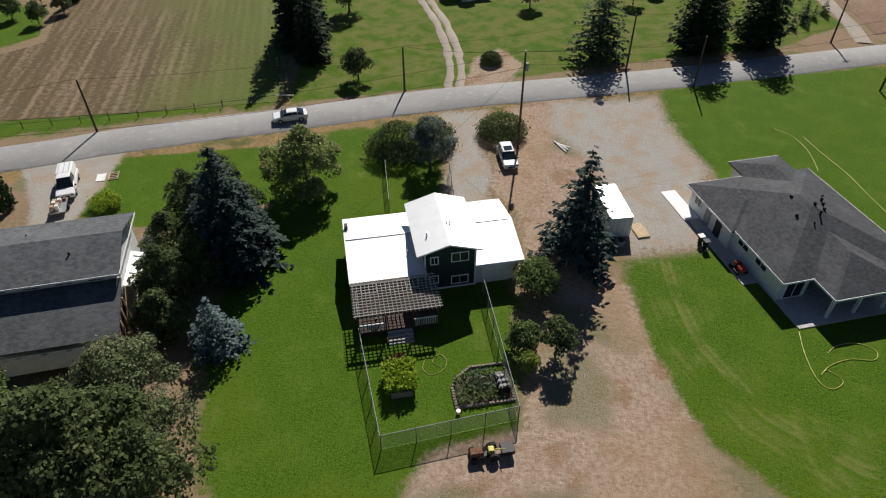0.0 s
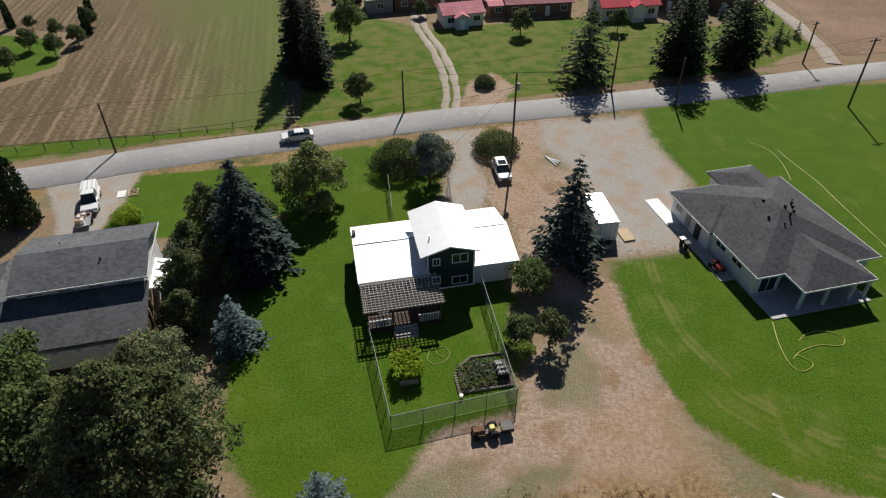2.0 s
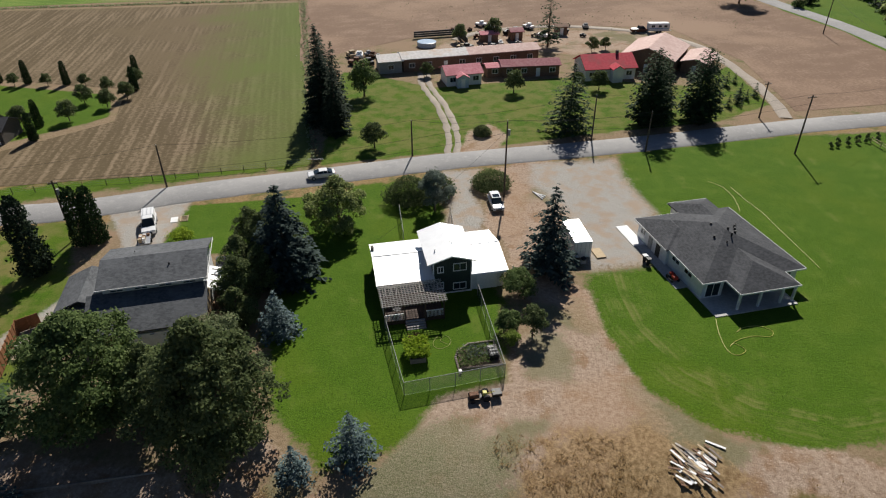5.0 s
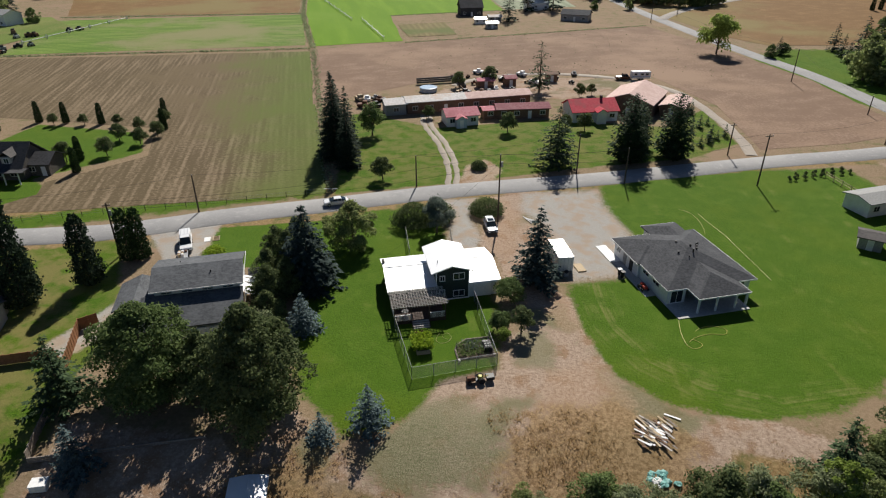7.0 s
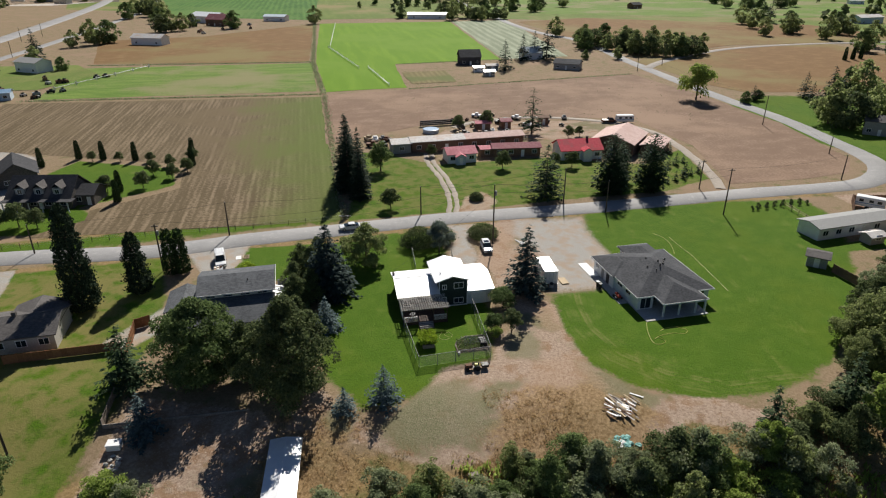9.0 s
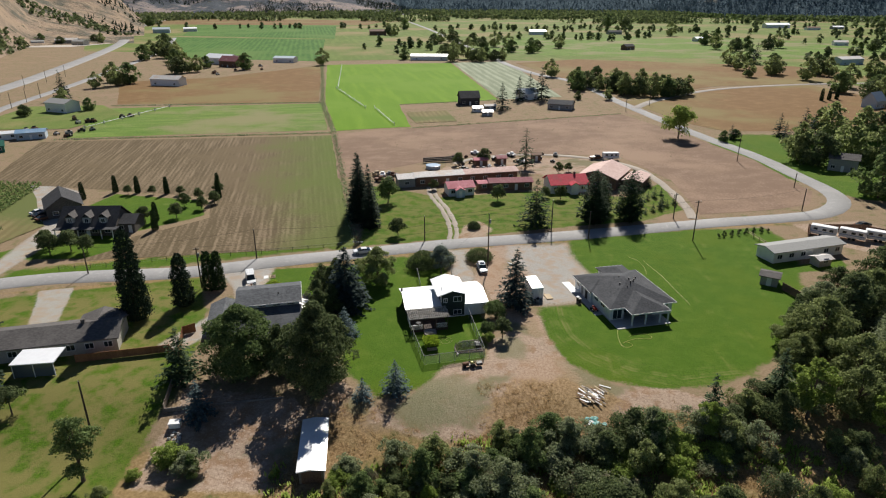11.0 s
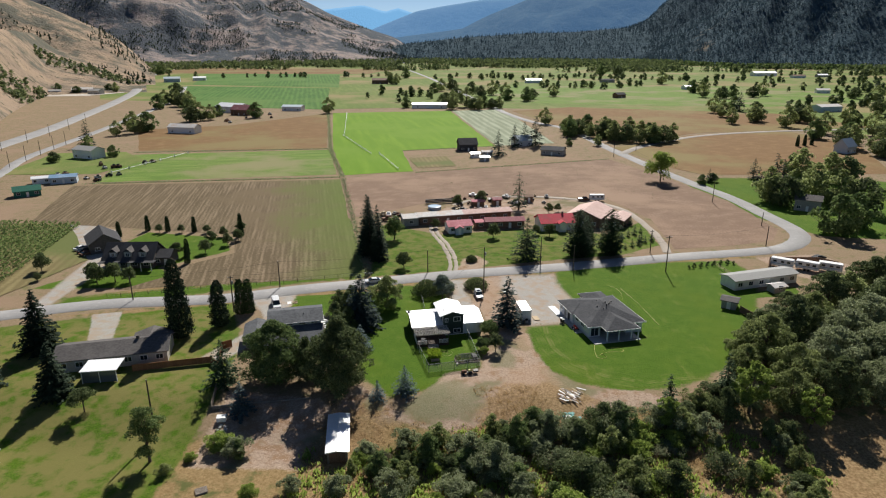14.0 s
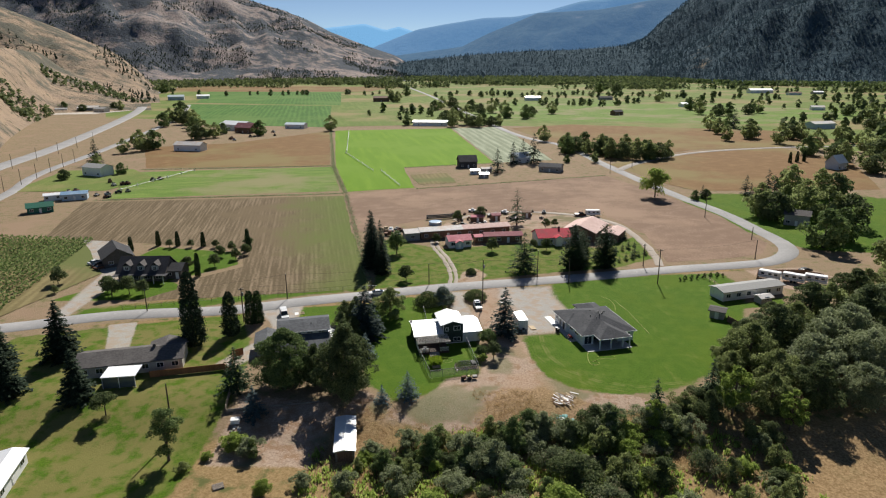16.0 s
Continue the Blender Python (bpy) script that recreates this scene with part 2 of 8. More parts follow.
def asphalt(name, base, dark, worn):
    m, n, l, p = nodes_of(name)
    pos = n.new("ShaderNodeNewGeometry").outputs["Position"]
    fine, mid, big = noise_node(n, l, pos, 9.0, 5.0), noise_node(n, l, pos, 0.9, 4.0), noise_node(n, l, pos, 0.07, 3.0)
    c = mixc(n, l, ramp(n, l, fine, 0.3, 0.7), dark, base)
    c = mixc(n, l, ramp(n, l, mid, 0.5, 0.8), c, worn)
    c = mixc(n, l, maths(n, l, "MULTIPLY", ramp(n, l, big, 0.45, 0.65), 0.5), c, worn)
    l.new(c, p.inputs["Base Color"])
    p.inputs["Roughness"].default_value = 0.88
    bump(n, l, fine, 0.3, 0.02, p)
    return m


ROAD = asphalt("old_asphalt", (0.29, 0.285, 0.28), (0.22, 0.217, 0.215), (0.35, 0.34, 0.33))
GRAVEL = asphalt("gravel", (0.30, 0.27, 0.24), (0.20, 0.18, 0.16), (0.38, 0.33, 0.28))

# ---- mesh helpers ----


def mesh_ob(name, verts, faces, material, parent=None, label="", smooth=False):
    me = bpy.data.meshes.new(name)
    me.from_pydata([tuple(v) for v in verts], [], [tuple(f) for f in faces])
    me.materials.append(material)
    if smooth:
        me.shade_smooth()
    ob = new(name, me)
    if parent:
        ob.parent = parent
    if label:
        ob["label"] = label
    return ob


def part(name, bm, material, parent, label=""):
    me = bpy.data.meshes.new(name)
    bm.to_mesh(me)
    bm.free()
    me.materials.append(material)
    ob = new(name, me)
    ob.parent = parent
    if label:
        ob["label"] = label
    return ob


def thing(name, m, label, category, group="", kind=""):
    ob = new(name)
    ob.empty_display_size = 0.3
    ob.matrix_basis = m
    return tagged(ob, label, category, group, kind)


def add_box(bm, x0, x1, y0, y1, z0, z1, bevel=0.0, m=None):
    vs = bmesh.ops.create_cube(bm, size=1.0)["verts"]
    for v in vs:
        v.co = Vector((x0 + (v.co.x + 0.5) * (x1 - x0), y0 + (v.co.y + 0.5) * (y1 - y0), z0 + (v.co.z + 0.5) * (z1 - z0)))
    if bevel:
        es = list({e for v in vs for e in v.link_edges})
        vs = bmesh.ops.bevel(bm, geom=es, offset=bevel, segments=1, affect="EDGES")["verts"]
    if m:
        bmesh.ops.transform(bm, matrix=m, verts=vs)


def box(*a, **k):
    bm = bmesh.new()
    add_box(bm, *a, **k)
    return bm


def add_tube(bm, points, radii, sides=6):
    """A tapered tube along points, with closed ends."""
    rings = []
    for i, p in enumerate(points):
        p = Vector(p)
        d = (Vector(points[min(i + 1, len(points) - 1)]) - Vector(points[max(i - 1, 0)])).normalized()
        q = d.to_track_quat("Z", "Y")
        rings.append([bm.verts.new(p + q @ Vector((math.cos(a) * radii[i], math.sin(a) * radii[i], 0))) for a in [2 * math.pi * k / sides for k in range(sides)]])
    for r0, r1 in zip(rings, rings[1:]):
        for k in range(sides):
            bm.faces.new((r0[k], r0[(k + 1) % sides], r1[(k + 1) % sides], r1[k]))
    bm.faces.new(rings[0][::-1])
    bm.faces.new(rings[-1])


def tube(points, radii, sides=6):
    bm = bmesh.new()
    add_tube(bm, points, radii if hasattr(radii, "__len__") else [radii] * len(points), sides)
    return bm


def add_poly(bm, pts, faces):
    vs = [bm.verts.new(p) for p in pts]
    for f in faces:
        bm.faces.new([vs[i] for i in f])


def slab(bm, quad, thick):
    """A plate of given thickness hung under a polygon of 3D points."""
    n = len(quad)
    top = [Vector(p) for p in quad]
    low = [p - Vector((0, 0, thick)) for p in top]
    vs = [bm.verts.new(p) for p in top + low]
    bm.faces.new(vs[:n])
    bm.faces.new(vs[n:][::-1])
    for i in range(n):
        j = (i + 1) % n
        bm.faces.new((vs[i], vs[n + i], vs[n + j], vs[j]))


def gable_roof(x0, x1, y0, y1, z, rise, along="x", thick=0.16, seams=0.0):
    """Two sloping plates; seams > 0: standing ribs at that spacing."""
    bm = bmesh.new()
    if along == "x":
        ym = (y0 + y1) / 2
        a = [(x0, y0, z), (x1, y0, z), (x1, ym, z + rise), (x0, ym, z + rise)]
        b = [(x1, y1, z), (x0, y1, z), (x0, ym, z + rise), (x1, ym, z + rise)]
    else:
        xm = (x0 + x1) / 2
        a = [(x0, y1, z), (x0, y0, z), (xm, y0, z + rise), (xm, y1, z + rise)]
        b = [(x1, y0, z), (x1, y1, z), (xm, y1, z + rise), (xm, y0, z + rise)]
    for q in (a, b):
        slab(bm, q, thick)
        if seams:
            p0, p1, p2, p3 = [Vector(p) for p in q]
            k = max(int((p1 - p0).length / seams), 1)
            for i in range(k + 1):
                f = (i + 0.5) / (k + 1)
                lo, hi = p0.lerp(p1, f), p3.lerp(p2, f)
                s = (p1 - p0).normalized() * 0.022
                up = Vector((0, 0, 0.035))
                add_poly(bm, [lo - s, lo + s, hi + s, hi - s, lo - s + up, lo + s + up, hi + s + up, hi - s + up],
                         [(4, 5, 6, 7), (0, 1, 5, 4), (3, 7, 6, 2), (0, 4, 7, 3), (1, 2, 6, 5)])
    return bm


def hip_roof(x0, x1, y0, y1, z, slope, thick=0.18, open_y1=False, open_y0=False):
    """Hip roof; with an open end it runs on as a gable into a larger roof."""
    bm = bmesh.new()
    w, d = x1 - x0, y1 - y0
    h = min(w, d) / 2 if not (open_y0 or open_y1) else w / 2
    r = h * slope
    if w <= d or open_y0 or open_y1:
        xm = (x0 + x1) / 2
        a, b = (xm, y0 if open_y0 else y0 + h, z + r), (xm, y1 if open_y1 else y1 - h, z + r)
    else:
        ym = (y0 + y1) / 2
        a, b = (x0 + h, ym, z + r), (x1 - h, ym, z + r)
    c = [(x0, y0, z), (x1, y0, z), (x1, y1, z), (x0, y1, z)]
    low = [(p[0], p[1], z - thick) for p in c]
    vs = c + [a, b] + low
    if w <= d or open_y0 or open_y1:
        fs = [(0, 1, 4), (1, 2, 5, 4), (2, 3, 5), (3, 0, 4, 5)]
    else:
        fs = [(0, 1, 5, 4), (1, 2, 5), (2, 3, 4, 5), (3, 0, 4)]
    fs += [(6, 7, 1, 0), (7, 8, 2, 1), (8, 9, 3, 2), (9, 6, 0, 3), (9, 8, 7, 6)]
    add_poly(bm, vs, fs)
    return bm


def window(parent, x, y, z, w, h, face="y-", frame_mat=None, panes=2, sill=True, name="window"):
    """A window proud of a wall: frame, sill and panes. face: the side that it looks to."""
    turn = {"y-": 0, "x+": 90, "y+": 180, "x-": 270}[face]
    ob = new(name)
    ob.empty_display_size = 0.2
    ob.parent = parent
    ob.matrix_basis = pose(x, y, z, 0, 0, turn)
    fm = frame_mat or WHITE_PAINT
    bm = bmesh.new()
    b = 0.09
    add_box(bm, -w / 2 - b, w / 2 + b, -0.06, 0.02, h, h + b)
    add_box(bm, -w / 2 - b, w / 2 + b, -0.06, 0.02, -b, 0)
    add_box(bm, -w / 2 - b, -w / 2, -0.06, 0.02, 0, h)
    add_box(bm, w / 2, w / 2 + b, -0.06, 0.02, 0, h)
    for i in range(1, panes):
        xx = -w / 2 + w * i / panes
        add_box(bm, xx - 0.03, xx + 0.03, -0.05, 0.02, 0, h)
    part("window_frame", bm, fm, ob)
    for i in range(panes):
        part("pane", box(-w / 2 + w * i / panes, -w / 2 + w * (i + 1) / panes, -0.025, -0.01, 0, h), GLASS, ob)
    return ob


def door(parent, x, y, z, w, h, face="y-", material=None, name="door"):
    turn = {"y-": 0, "x+": 90, "y+": 180, "x-": 270}[face]
    bm = bmesh.new()
    add_box(bm, -w / 2, w / 2, -0.06, 0.0, 0, h)
    for k in range(3):
        add_box(bm, -w / 2 + 0.1, w / 2 - 0.1, -0.085, -0.06, 0.12 + k * h / 3, h / 3 - 0.06 + k * h / 3)
    ob = part(name, bm, material or WHITE_PAINT, parent)
    ob.matrix_basis = pose(x, y, z, 0, 0, turn)
    return ob


def gable_wall(bm, x, y0, y1, z, rise, t, along="x"):
    """The triangle under a gable: plate of thickness t at x (ridge along x) or at y (ridge along y)."""
    m = (y0 + y1) / 2
    if along == "x":
        p = [(x, y0, z), (x, y1, z), (x, m, z + rise)]
        q = [(a + t, b, c) for a, b, c in p]
    else:
        p = [(y0, x, z), (y1, x, z), (m, x, z + rise)]
        q = [(a, b + t, c) for a, b, c in p]
    add_poly(bm, p + q, [(0, 1, 2), (5, 4, 3), (0, 3, 4, 1), (1, 4, 5, 2), (2, 5, 3, 0)])


# ---- ground ----
FALL = (-4.0, -24.0, 2.4)   # the bank in front falls from y to y by so many metres


def ground_z(x, y):
    f = min(max((FALL[0] - y) / (FALL[0] - FALL[1]), 0.0), 1.0)
    return -FALL[2] * f * f * (3 - 2 * f)


def inside(px, py, poly):
    r = np.zeros(px.shape, bool)
    n = len(poly)
    for i in range(n):
        (x0, y0), (x1, y1) = poly[i], poly[(i + 1) % n]
        if y0 != y1:
            r ^= ((y0 > py) != (y1 > py)) & (px < (x1 - x0) * (py - y0) / (y1 - y0) + x0)
    return r


def soft(px, py, poly, edge):
    """1 inside, 0 outside, 0.5 on the outline, over a band of that width."""
    d = np.full(px.shape, 1e9)
    n = len(poly)
    for i in range(n):
        (x0, y0), (x1, y1) = poly[i], poly[(i + 1) % n]
        ex, ey = x1 - x0, y1 - y0
        k = np.clip(((px - x0) * ex + (py - y0) * ey) / (ex * ex + ey * ey + 1e-9), 0, 1)
        d = np.minimum(d, np.hypot(px - x0 - k * ex, py - y0 - k * ey))
    return np.clip(0.5 + np.where(inside(px, py, poly), d, -d) / edge, 0, 1)


def graded(lo, hi, step, far_lo, far_hi):
    mid = np.arange(lo, hi + step, step)
    out_lo, out_hi, s = [], [], step
    a = lo
    while a > far_lo:
        s *= 1.12
        a -= s
        out_lo.append(a)
    b, s = mid[-1], step
    while b < far_hi:
        s *= 1.12
        b += s
        out_hi.append(b)
    return np.concatenate([out_lo[::-1], mid, out_hi])


gx, gy = graded(-110, 132, 0.8, -4600, 4600), graded(-60, 120, 0.8, -900, 4600)
GX, GY = np.meshgrid(gx, gy)
ff = np.clip((FALL[0] - GY) / (FALL[0] - FALL[1]), 0, 1)
GZ = -FALL[2] * ff * ff * (3 - 2 * ff)

lawns = [
    ([(-9.5, -1), (-13, 10), (-14.5, 24), (-11, 38), (-9, 48.3), (2, 51), (5.5, 46), (6.5, 38), (6, 28), (14, 22), (14, 4), (7.5, 1.0), (5, -3), (3, -5.5), (-3, -7.5)], 4.0),
    ([(24.8, 24), (25, 12), (27, 4), (32, -1), (41, -4.5), (53, -2), (64, 6), (77, 24), (82, 34), (93, 60), (91, 73), (70, 71), (37, 62), (35.5, 52), (38.6, 40), (36, 30), (33, 25.5)], 3.6),
    ([(-33.5, 41), (-33, 29), (-22, 27), (-10, 34), (-8, 46)], 1.2),
    ([(-98, 20), (-104, -10), (-100, -60), (-40, -60), (-36, -30), (-36, -8), (-38, 12), (-48, 36), (-66, 31)], 3.0),
    ([(-16, 56), (-21, 110), (-11, 106), (2, 98), (34, 106), (60, 100), (75, 116), (74, 88), (60, 78), (30, 70), (10, 63)], 2.0),
    ([(108, 150), (132, 100), (160, 95), (230, 130), (230, 190), (150, 200), (116, 190)], 3.0),
    ([(-106, 44), (-78, 46), (-72, 56), (-80, 62), (-64, 78), (-70, 92), (-100, 98), (-104, 74), (-96, 60)], 1.8),
    ([(-92, 31), (-40, 48.6), (-17, 55.4), (-18, 58), (-42, 53), (-94, 38)], 5.5),
    ([(80, 42), (98, 46), (100, 52), (84, 46)], 1.5),
]
dirts = [
    ([(7, 2), (14, 4), (15, 11), (18, 13), (16, 22), (15, 32), (12, 36), (14, 48), (18, 58), (36, 60), (36, 56), (30, 46), (22, 36), (21, 24), (25, 20), (25.5, 12), (28, 3), (33, -2), (40, -6), (34, -13), (20, -14), (6, -16), (-2, -13), (0, -9), (5, -2.5)], 2.5),
    ([(-10, -3), (-13, -12), (-2, -13), (-2, -10), (-7, -6)], 2.0),
    ([(-34, -6), (-34, -26), (-14, -26), (-13, -12), (-16, -8)], 2.5),
    ([(0, 128), (4, 138), (30, 150), (66, 152), (72, 130), (60, 122), (36, 126), (20, 132)], 4.0),
    ([(102, 62), (100, 76), (120, 80), (126, 66), (112, 54)], 3.0),
    ([(34, -3), (44, -4), (52, -8), (50, -11), (38, -8)], 2.0),
    ([(8, 60), (14, 61), (18, 70), (14, 76), (10, 72)], 2.5),
    ([(15, 56), (22, 57), (20, 48), (24, 38), (23, 30), (14, 33), (13, 44)], 3.0),
    ([(-44, 34), (-36, 32), (-36, 43), (-42, 42)], 2.0),
]
gravels = [
    ([(21, 57.5), (35.5, 59), (36, 50), (38, 41), (34.5, 27), (26, 25), (25.5, 33), (24.5, 42), (20, 50)], 6.0),
    ([(5.2, 54), (12, 55), (10.5, 48), (12.5, 38), (11, 32), (6.5, 32), (7.2, 42), (6.2, 49)], 3.4),
    ([(-46, 40), (-33.6, 44), (-33, 34), (-33, 27), (-38, 22), (-45, 6), (-41, 4), (-36, 12), (-34, 20), (-40, 32)], 2.4),
    ([(-97, 26), (-104, 68), (-128, 88), (-140, 104), (-130, 110), (-112, 100), (-98, 74), (-95, 62), (-94, 33)], 3.0),
    ([(-80, 28), (-73.5, 30), (-68, 15), (-72, 12)], 1.2),
]
straws = [
    ([(-60, -16), (-20, -20), (-12, -12), (-2, -14), (8, -16), (18, -9), (34, -7), (50, -8), (70, -4), (130, -10), (130, -80), (-60, -80)], 6.0),
    ([(14, -2), (22, 2), (30, -2), (28, -14), (16, -14)], 5.0),
    ([(-90, 26), (-40, 40), (-10, 50), (20, 64), (60, 72), (100, 80), (100, 76), (60, 68), (-10, 46), (-60, 30)], 3.0),
    ([(-95, 36), (-40, 51), (-14, 56), (-14, 62), (-22, 64), (-70, 48)], 3.0),
]


def zone(defs):
    r = np.zeros(GX.shape)
    for poly, edge in defs:
        r = np.maximum(r, soft(GX, GY, poly, edge))
    return r


lawn_w, dirt_w, gravel_w, straw_w = zone(lawns), zone(dirts), zone(gravels), zone(straws)
nx, ny = len(gx), len(gy)
idx = np.arange(nx * ny).reshape(ny, nx)
quads = np.stack([idx[:-1, :-1], idx[:-1, 1:], idx[1:, 1:], idx[1:, :-1]], -1).reshape(-1, 4)
gm = bpy.data.meshes.new("ground")
gm.vertices.add(nx * ny)
gm.vertices.foreach_set("co", np.stack([GX, GY, GZ], -1).reshape(-1).astype(np.float32))
gm.loops.add(quads.size)
gm.loops.foreach_set("vertex_index", quads.reshape(-1).astype(np.int32))
gm.polygons.add(len(quads))
gm.polygons.foreach_set("loop_start", np.arange(0, quads.size, 4, dtype=np.int32))
gm.update(calc_edges=True)
at = gm.attributes.new("cover", "FLOAT_COLOR", "POINT")
weedy = zone([([(-1, -4), (8, -1), (13, -3), (14, -9), (9, -13), (2, -12)], 6.0), ([(16, 13), (21, 12), (21, 4), (16, 5)], 4.0)])
golden = zone([([(-13, -11), (-4, -11), (-3, -17), (-6, -26), (-14, -26)], 4.0), ([(14, -9), (18, -3), (27, -1), (34, -6), (34, -16), (12, -20)], 5.0), ([(48, -16), (90, -12), (100, -40), (50, -34)], 8.0)])
rusty = zone([([(20, 4), (26, 6), (30, -2), (26, -6), (18, -3)], 6.0), ([(14, 33), (17, 30), (20, 46), (17, 56), (12, 48)], 4.0), ([(20, 20), (24, 21), (26, 12), (23, 12)], 4.0)])
tint = gm.attributes.new("tint", "FLOAT_COLOR", "POINT")
gm.attributes["tint"].data.foreach_set("color", np.stack([weedy, golden, rusty, np.ones_like(weedy)], -1).reshape(-1).astype(np.float32))
tracks = [[(28.8, 27), (28.6, 20), (29.4, 13), (32.5, 6), (38, 1.2), (46, -1.2), (56, 1)], [(-60, 33), (-52, 26), (-47, 14), (-50, 2), (-60, -8), (-72, -14)], [(-47, -6), (-45, -16), (-52, -34), (-60, -50)]]
best, sgn = np.full(GX.shape, 1e9), np.zeros(GX.shape)
for line in tracks:
    for (x0, y0), (x1, y1) in zip(line, line[1:]):
        ex, ey = x1 - x0, y1 - y0
        k = np.clip(((GX - x0) * ex + (GY - y0) * ey) / (ex * ex + ey * ey), 0, 1)
        d = np.hypot(GX - x0 - k * ex, GY - y0 - k * ey)
        s = np.sign(ex * (GY - y0) - ey * (GX - x0))
        sgn = np.where(d < best, d * s, sgn)
        best = np.minimum(best, d)
yards = np.maximum(zone([([(-98, 20), (-104, -60), (-40, -60), (-36, -8), (-48, 36)], 12.0)]), 0.65 * zone([([(-20, 56), (-20, 108), (60, 106), (76, 110), (70, 80), (10, 62)], 10.0)]))
wear = gm.attributes.new("wear", "FLOAT_COLOR", "POINT")
gm.attributes["wear"].data.foreach_set("color", np.stack([np.clip(1.25 - best / 3.2, 0, 1), sgn, yards, np.ones_like(sgn)], -1).reshape(-1).astype(np.float32))
gm.attributes["cover"].data.foreach_set("color", np.stack([lawn_w, dirt_w, gravel_w, straw_w], -1).reshape(-1).astype(np.float32))


def ground_material():
    m, n, l, p = nodes_of("ground_cover")
    pos = n.new("ShaderNodeNewGeometry").outputs["Position"]
    a = n.new("ShaderNodeAttribute")
    a.attribute_name = "cover"
    sep = n.new("ShaderNodeSeparateColor")
    l.new(a.outputs["Color"], sep.inputs[0])
    w_lawn, w_dirt, w_gravel, w_straw = sep.outputs[0], sep.outputs[1], sep.outputs[2], a.outputs["Alpha"]
    tiny, fine, mid, big = noise_node(n, l, pos, 8.0, 6.0, 0.75), noise_node(n, l, pos, 2.3, 6.0, 0.72), noise_node(n, l, pos, 0.32, 4.0), noise_node(n, l, pos, 0.05, 4.0)

    def edge(w, k=0.8):
        s = maths(n, l, "ADD", w, maths(n, l, "MULTIPLY", maths(n, l, "SUBTRACT", fine, 0.5), k))
        s = maths(n, l, "ADD", s, maths(n, l, "MULTIPLY", maths(n, l, "SUBTRACT", mid, 0.5), k))
        return ramp(n, l, s, 0.3, 0.7)

    base = mixc(n, l, ramp(n, l, fine, 0.35, 0.65), (0.20, 0.145, 0.085), (0.29, 0.215, 0.14))
    base = mixc(n, l, ramp(n, l, mid, 0.5, 0.7), base, (0.15, 0.145, 0.06))
    base = mixc(n, l, ramp(n, l, big, 0.5, 0.65), base, (0.27, 0.19, 0.125))
    straw = mixc(n, l, ramp(n, l, fine, 0.3, 0.7), (0.19, 0.125, 0.055), (0.34, 0.24, 0.12))
    straw = mixc(n, l, ramp(n, l, mid, 0.48, 0.68), straw, (0.105, 0.115, 0.038))
    straw = mixc(n, l, maths(n, l, "MULTIPLY", ramp(n, l, tiny, 0.55, 0.75), 0.7), straw, (0.11, 0.085, 0.05))
    dirt = mixc(n, l, ramp(n, l, fine, 0.3, 0.7), (0.25, 0.178, 0.128), (0.45, 0.345, 0.265))
    dirt = mixc(n, l, maths(n, l, "MULTIPLY", ramp(n, l, mid, 0.48, 0.66), 0.8), dirt, (0.25, 0.15, 0.085))
    dirt = mixc(n, l, maths(n, l, "MULTIPLY", ramp(n, l, tiny, 0.55, 0.72), 0.6), dirt, (0.16, 0.12, 0.08))
    gravel = mixc(n, l, ramp(n, l, tiny, 0.35, 0.65), (0.26, 0.245, 0.225), (0.44, 0.42, 0.385))
    gravel = mixc(n, l, ramp(n, l, mid, 0.42, 0.66), gravel, (0.36, 0.285, 0.22))
    lawn = mixc(n, l, ramp(n, l, tiny, 0.36, 0.64), (0.022, 0.064, 0.003), (0.100, 0.180, 0.011))
    lawn = mixc(n, l, maths(n, l, "MULTIPLY", ramp(n, l, mid, 0.42, 0.68), 0.6), lawn, (0.09, 0.15, 0.014))
    lawn = mixc(n, l, maths(n, l, "MULTIPLY", ramp(n, l, big, 0.46, 0.62), 0.6), lawn, (0.088, 0.138, 0.008))
    clump = noise_node(n, l, pos, 3.4, 4.0, 0.75)
    lawn = mixc(n, l, maths(n, l, "MULTIPLY", ramp(n, l, clump, 0.5, 0.68), 0.65), lawn, (0.024, 0.056, 0.006))
    # mower tracks and thin, dried patches
    mp = n.new("ShaderNodeMapping")
    mp.inputs["Rotation"].default_value[2] = radians(20)
    mp.inputs["Scale"].default_value = (0.5, 0.06, 1)
    l.new(pos, mp.inputs["Vector"])
    track = noise_node(n, l, mp.outputs[0], 1.0, 2.0)
    dryness = maths(n, l, "ADD", maths(n, l, "MULTIPLY", track, 0.55), maths(n, l, "MULTIPLY", mid, 0.45))
    lawn = mixc(n, l, maths(n, l, "MULTIPLY", ramp(n, l, dryness, 0.56, 0.72), 0.3), lawn, (0.22, 0.20, 0.065))
    wr = n.new("ShaderNodeAttribute")
    wr.attribute_name = "wear"
    wsep = n.new("ShaderNodeSeparateColor")
    l.new(wr.outputs["Color"], wsep.inputs[0])
    lane = n.new("ShaderNodeTexNoise")
    lane.noise_dimensions = "1D"
    lane.inputs["Scale"].default_value, lane.inputs["Detail"].default_value = 1.7, 3.0
    l.new(wsep.outputs[1], lane.inputs["W"])
    rut = maths(n, l, "MULTIPLY", ramp(n, l, maths(n, l, "ADD", maths(n, l, "MULTIPLY", lane.outputs["Fac"], 0.75), maths(n, l, "MULTIPLY", fine, 0.25)), 0.40, 0.68), wsep.outputs[0])
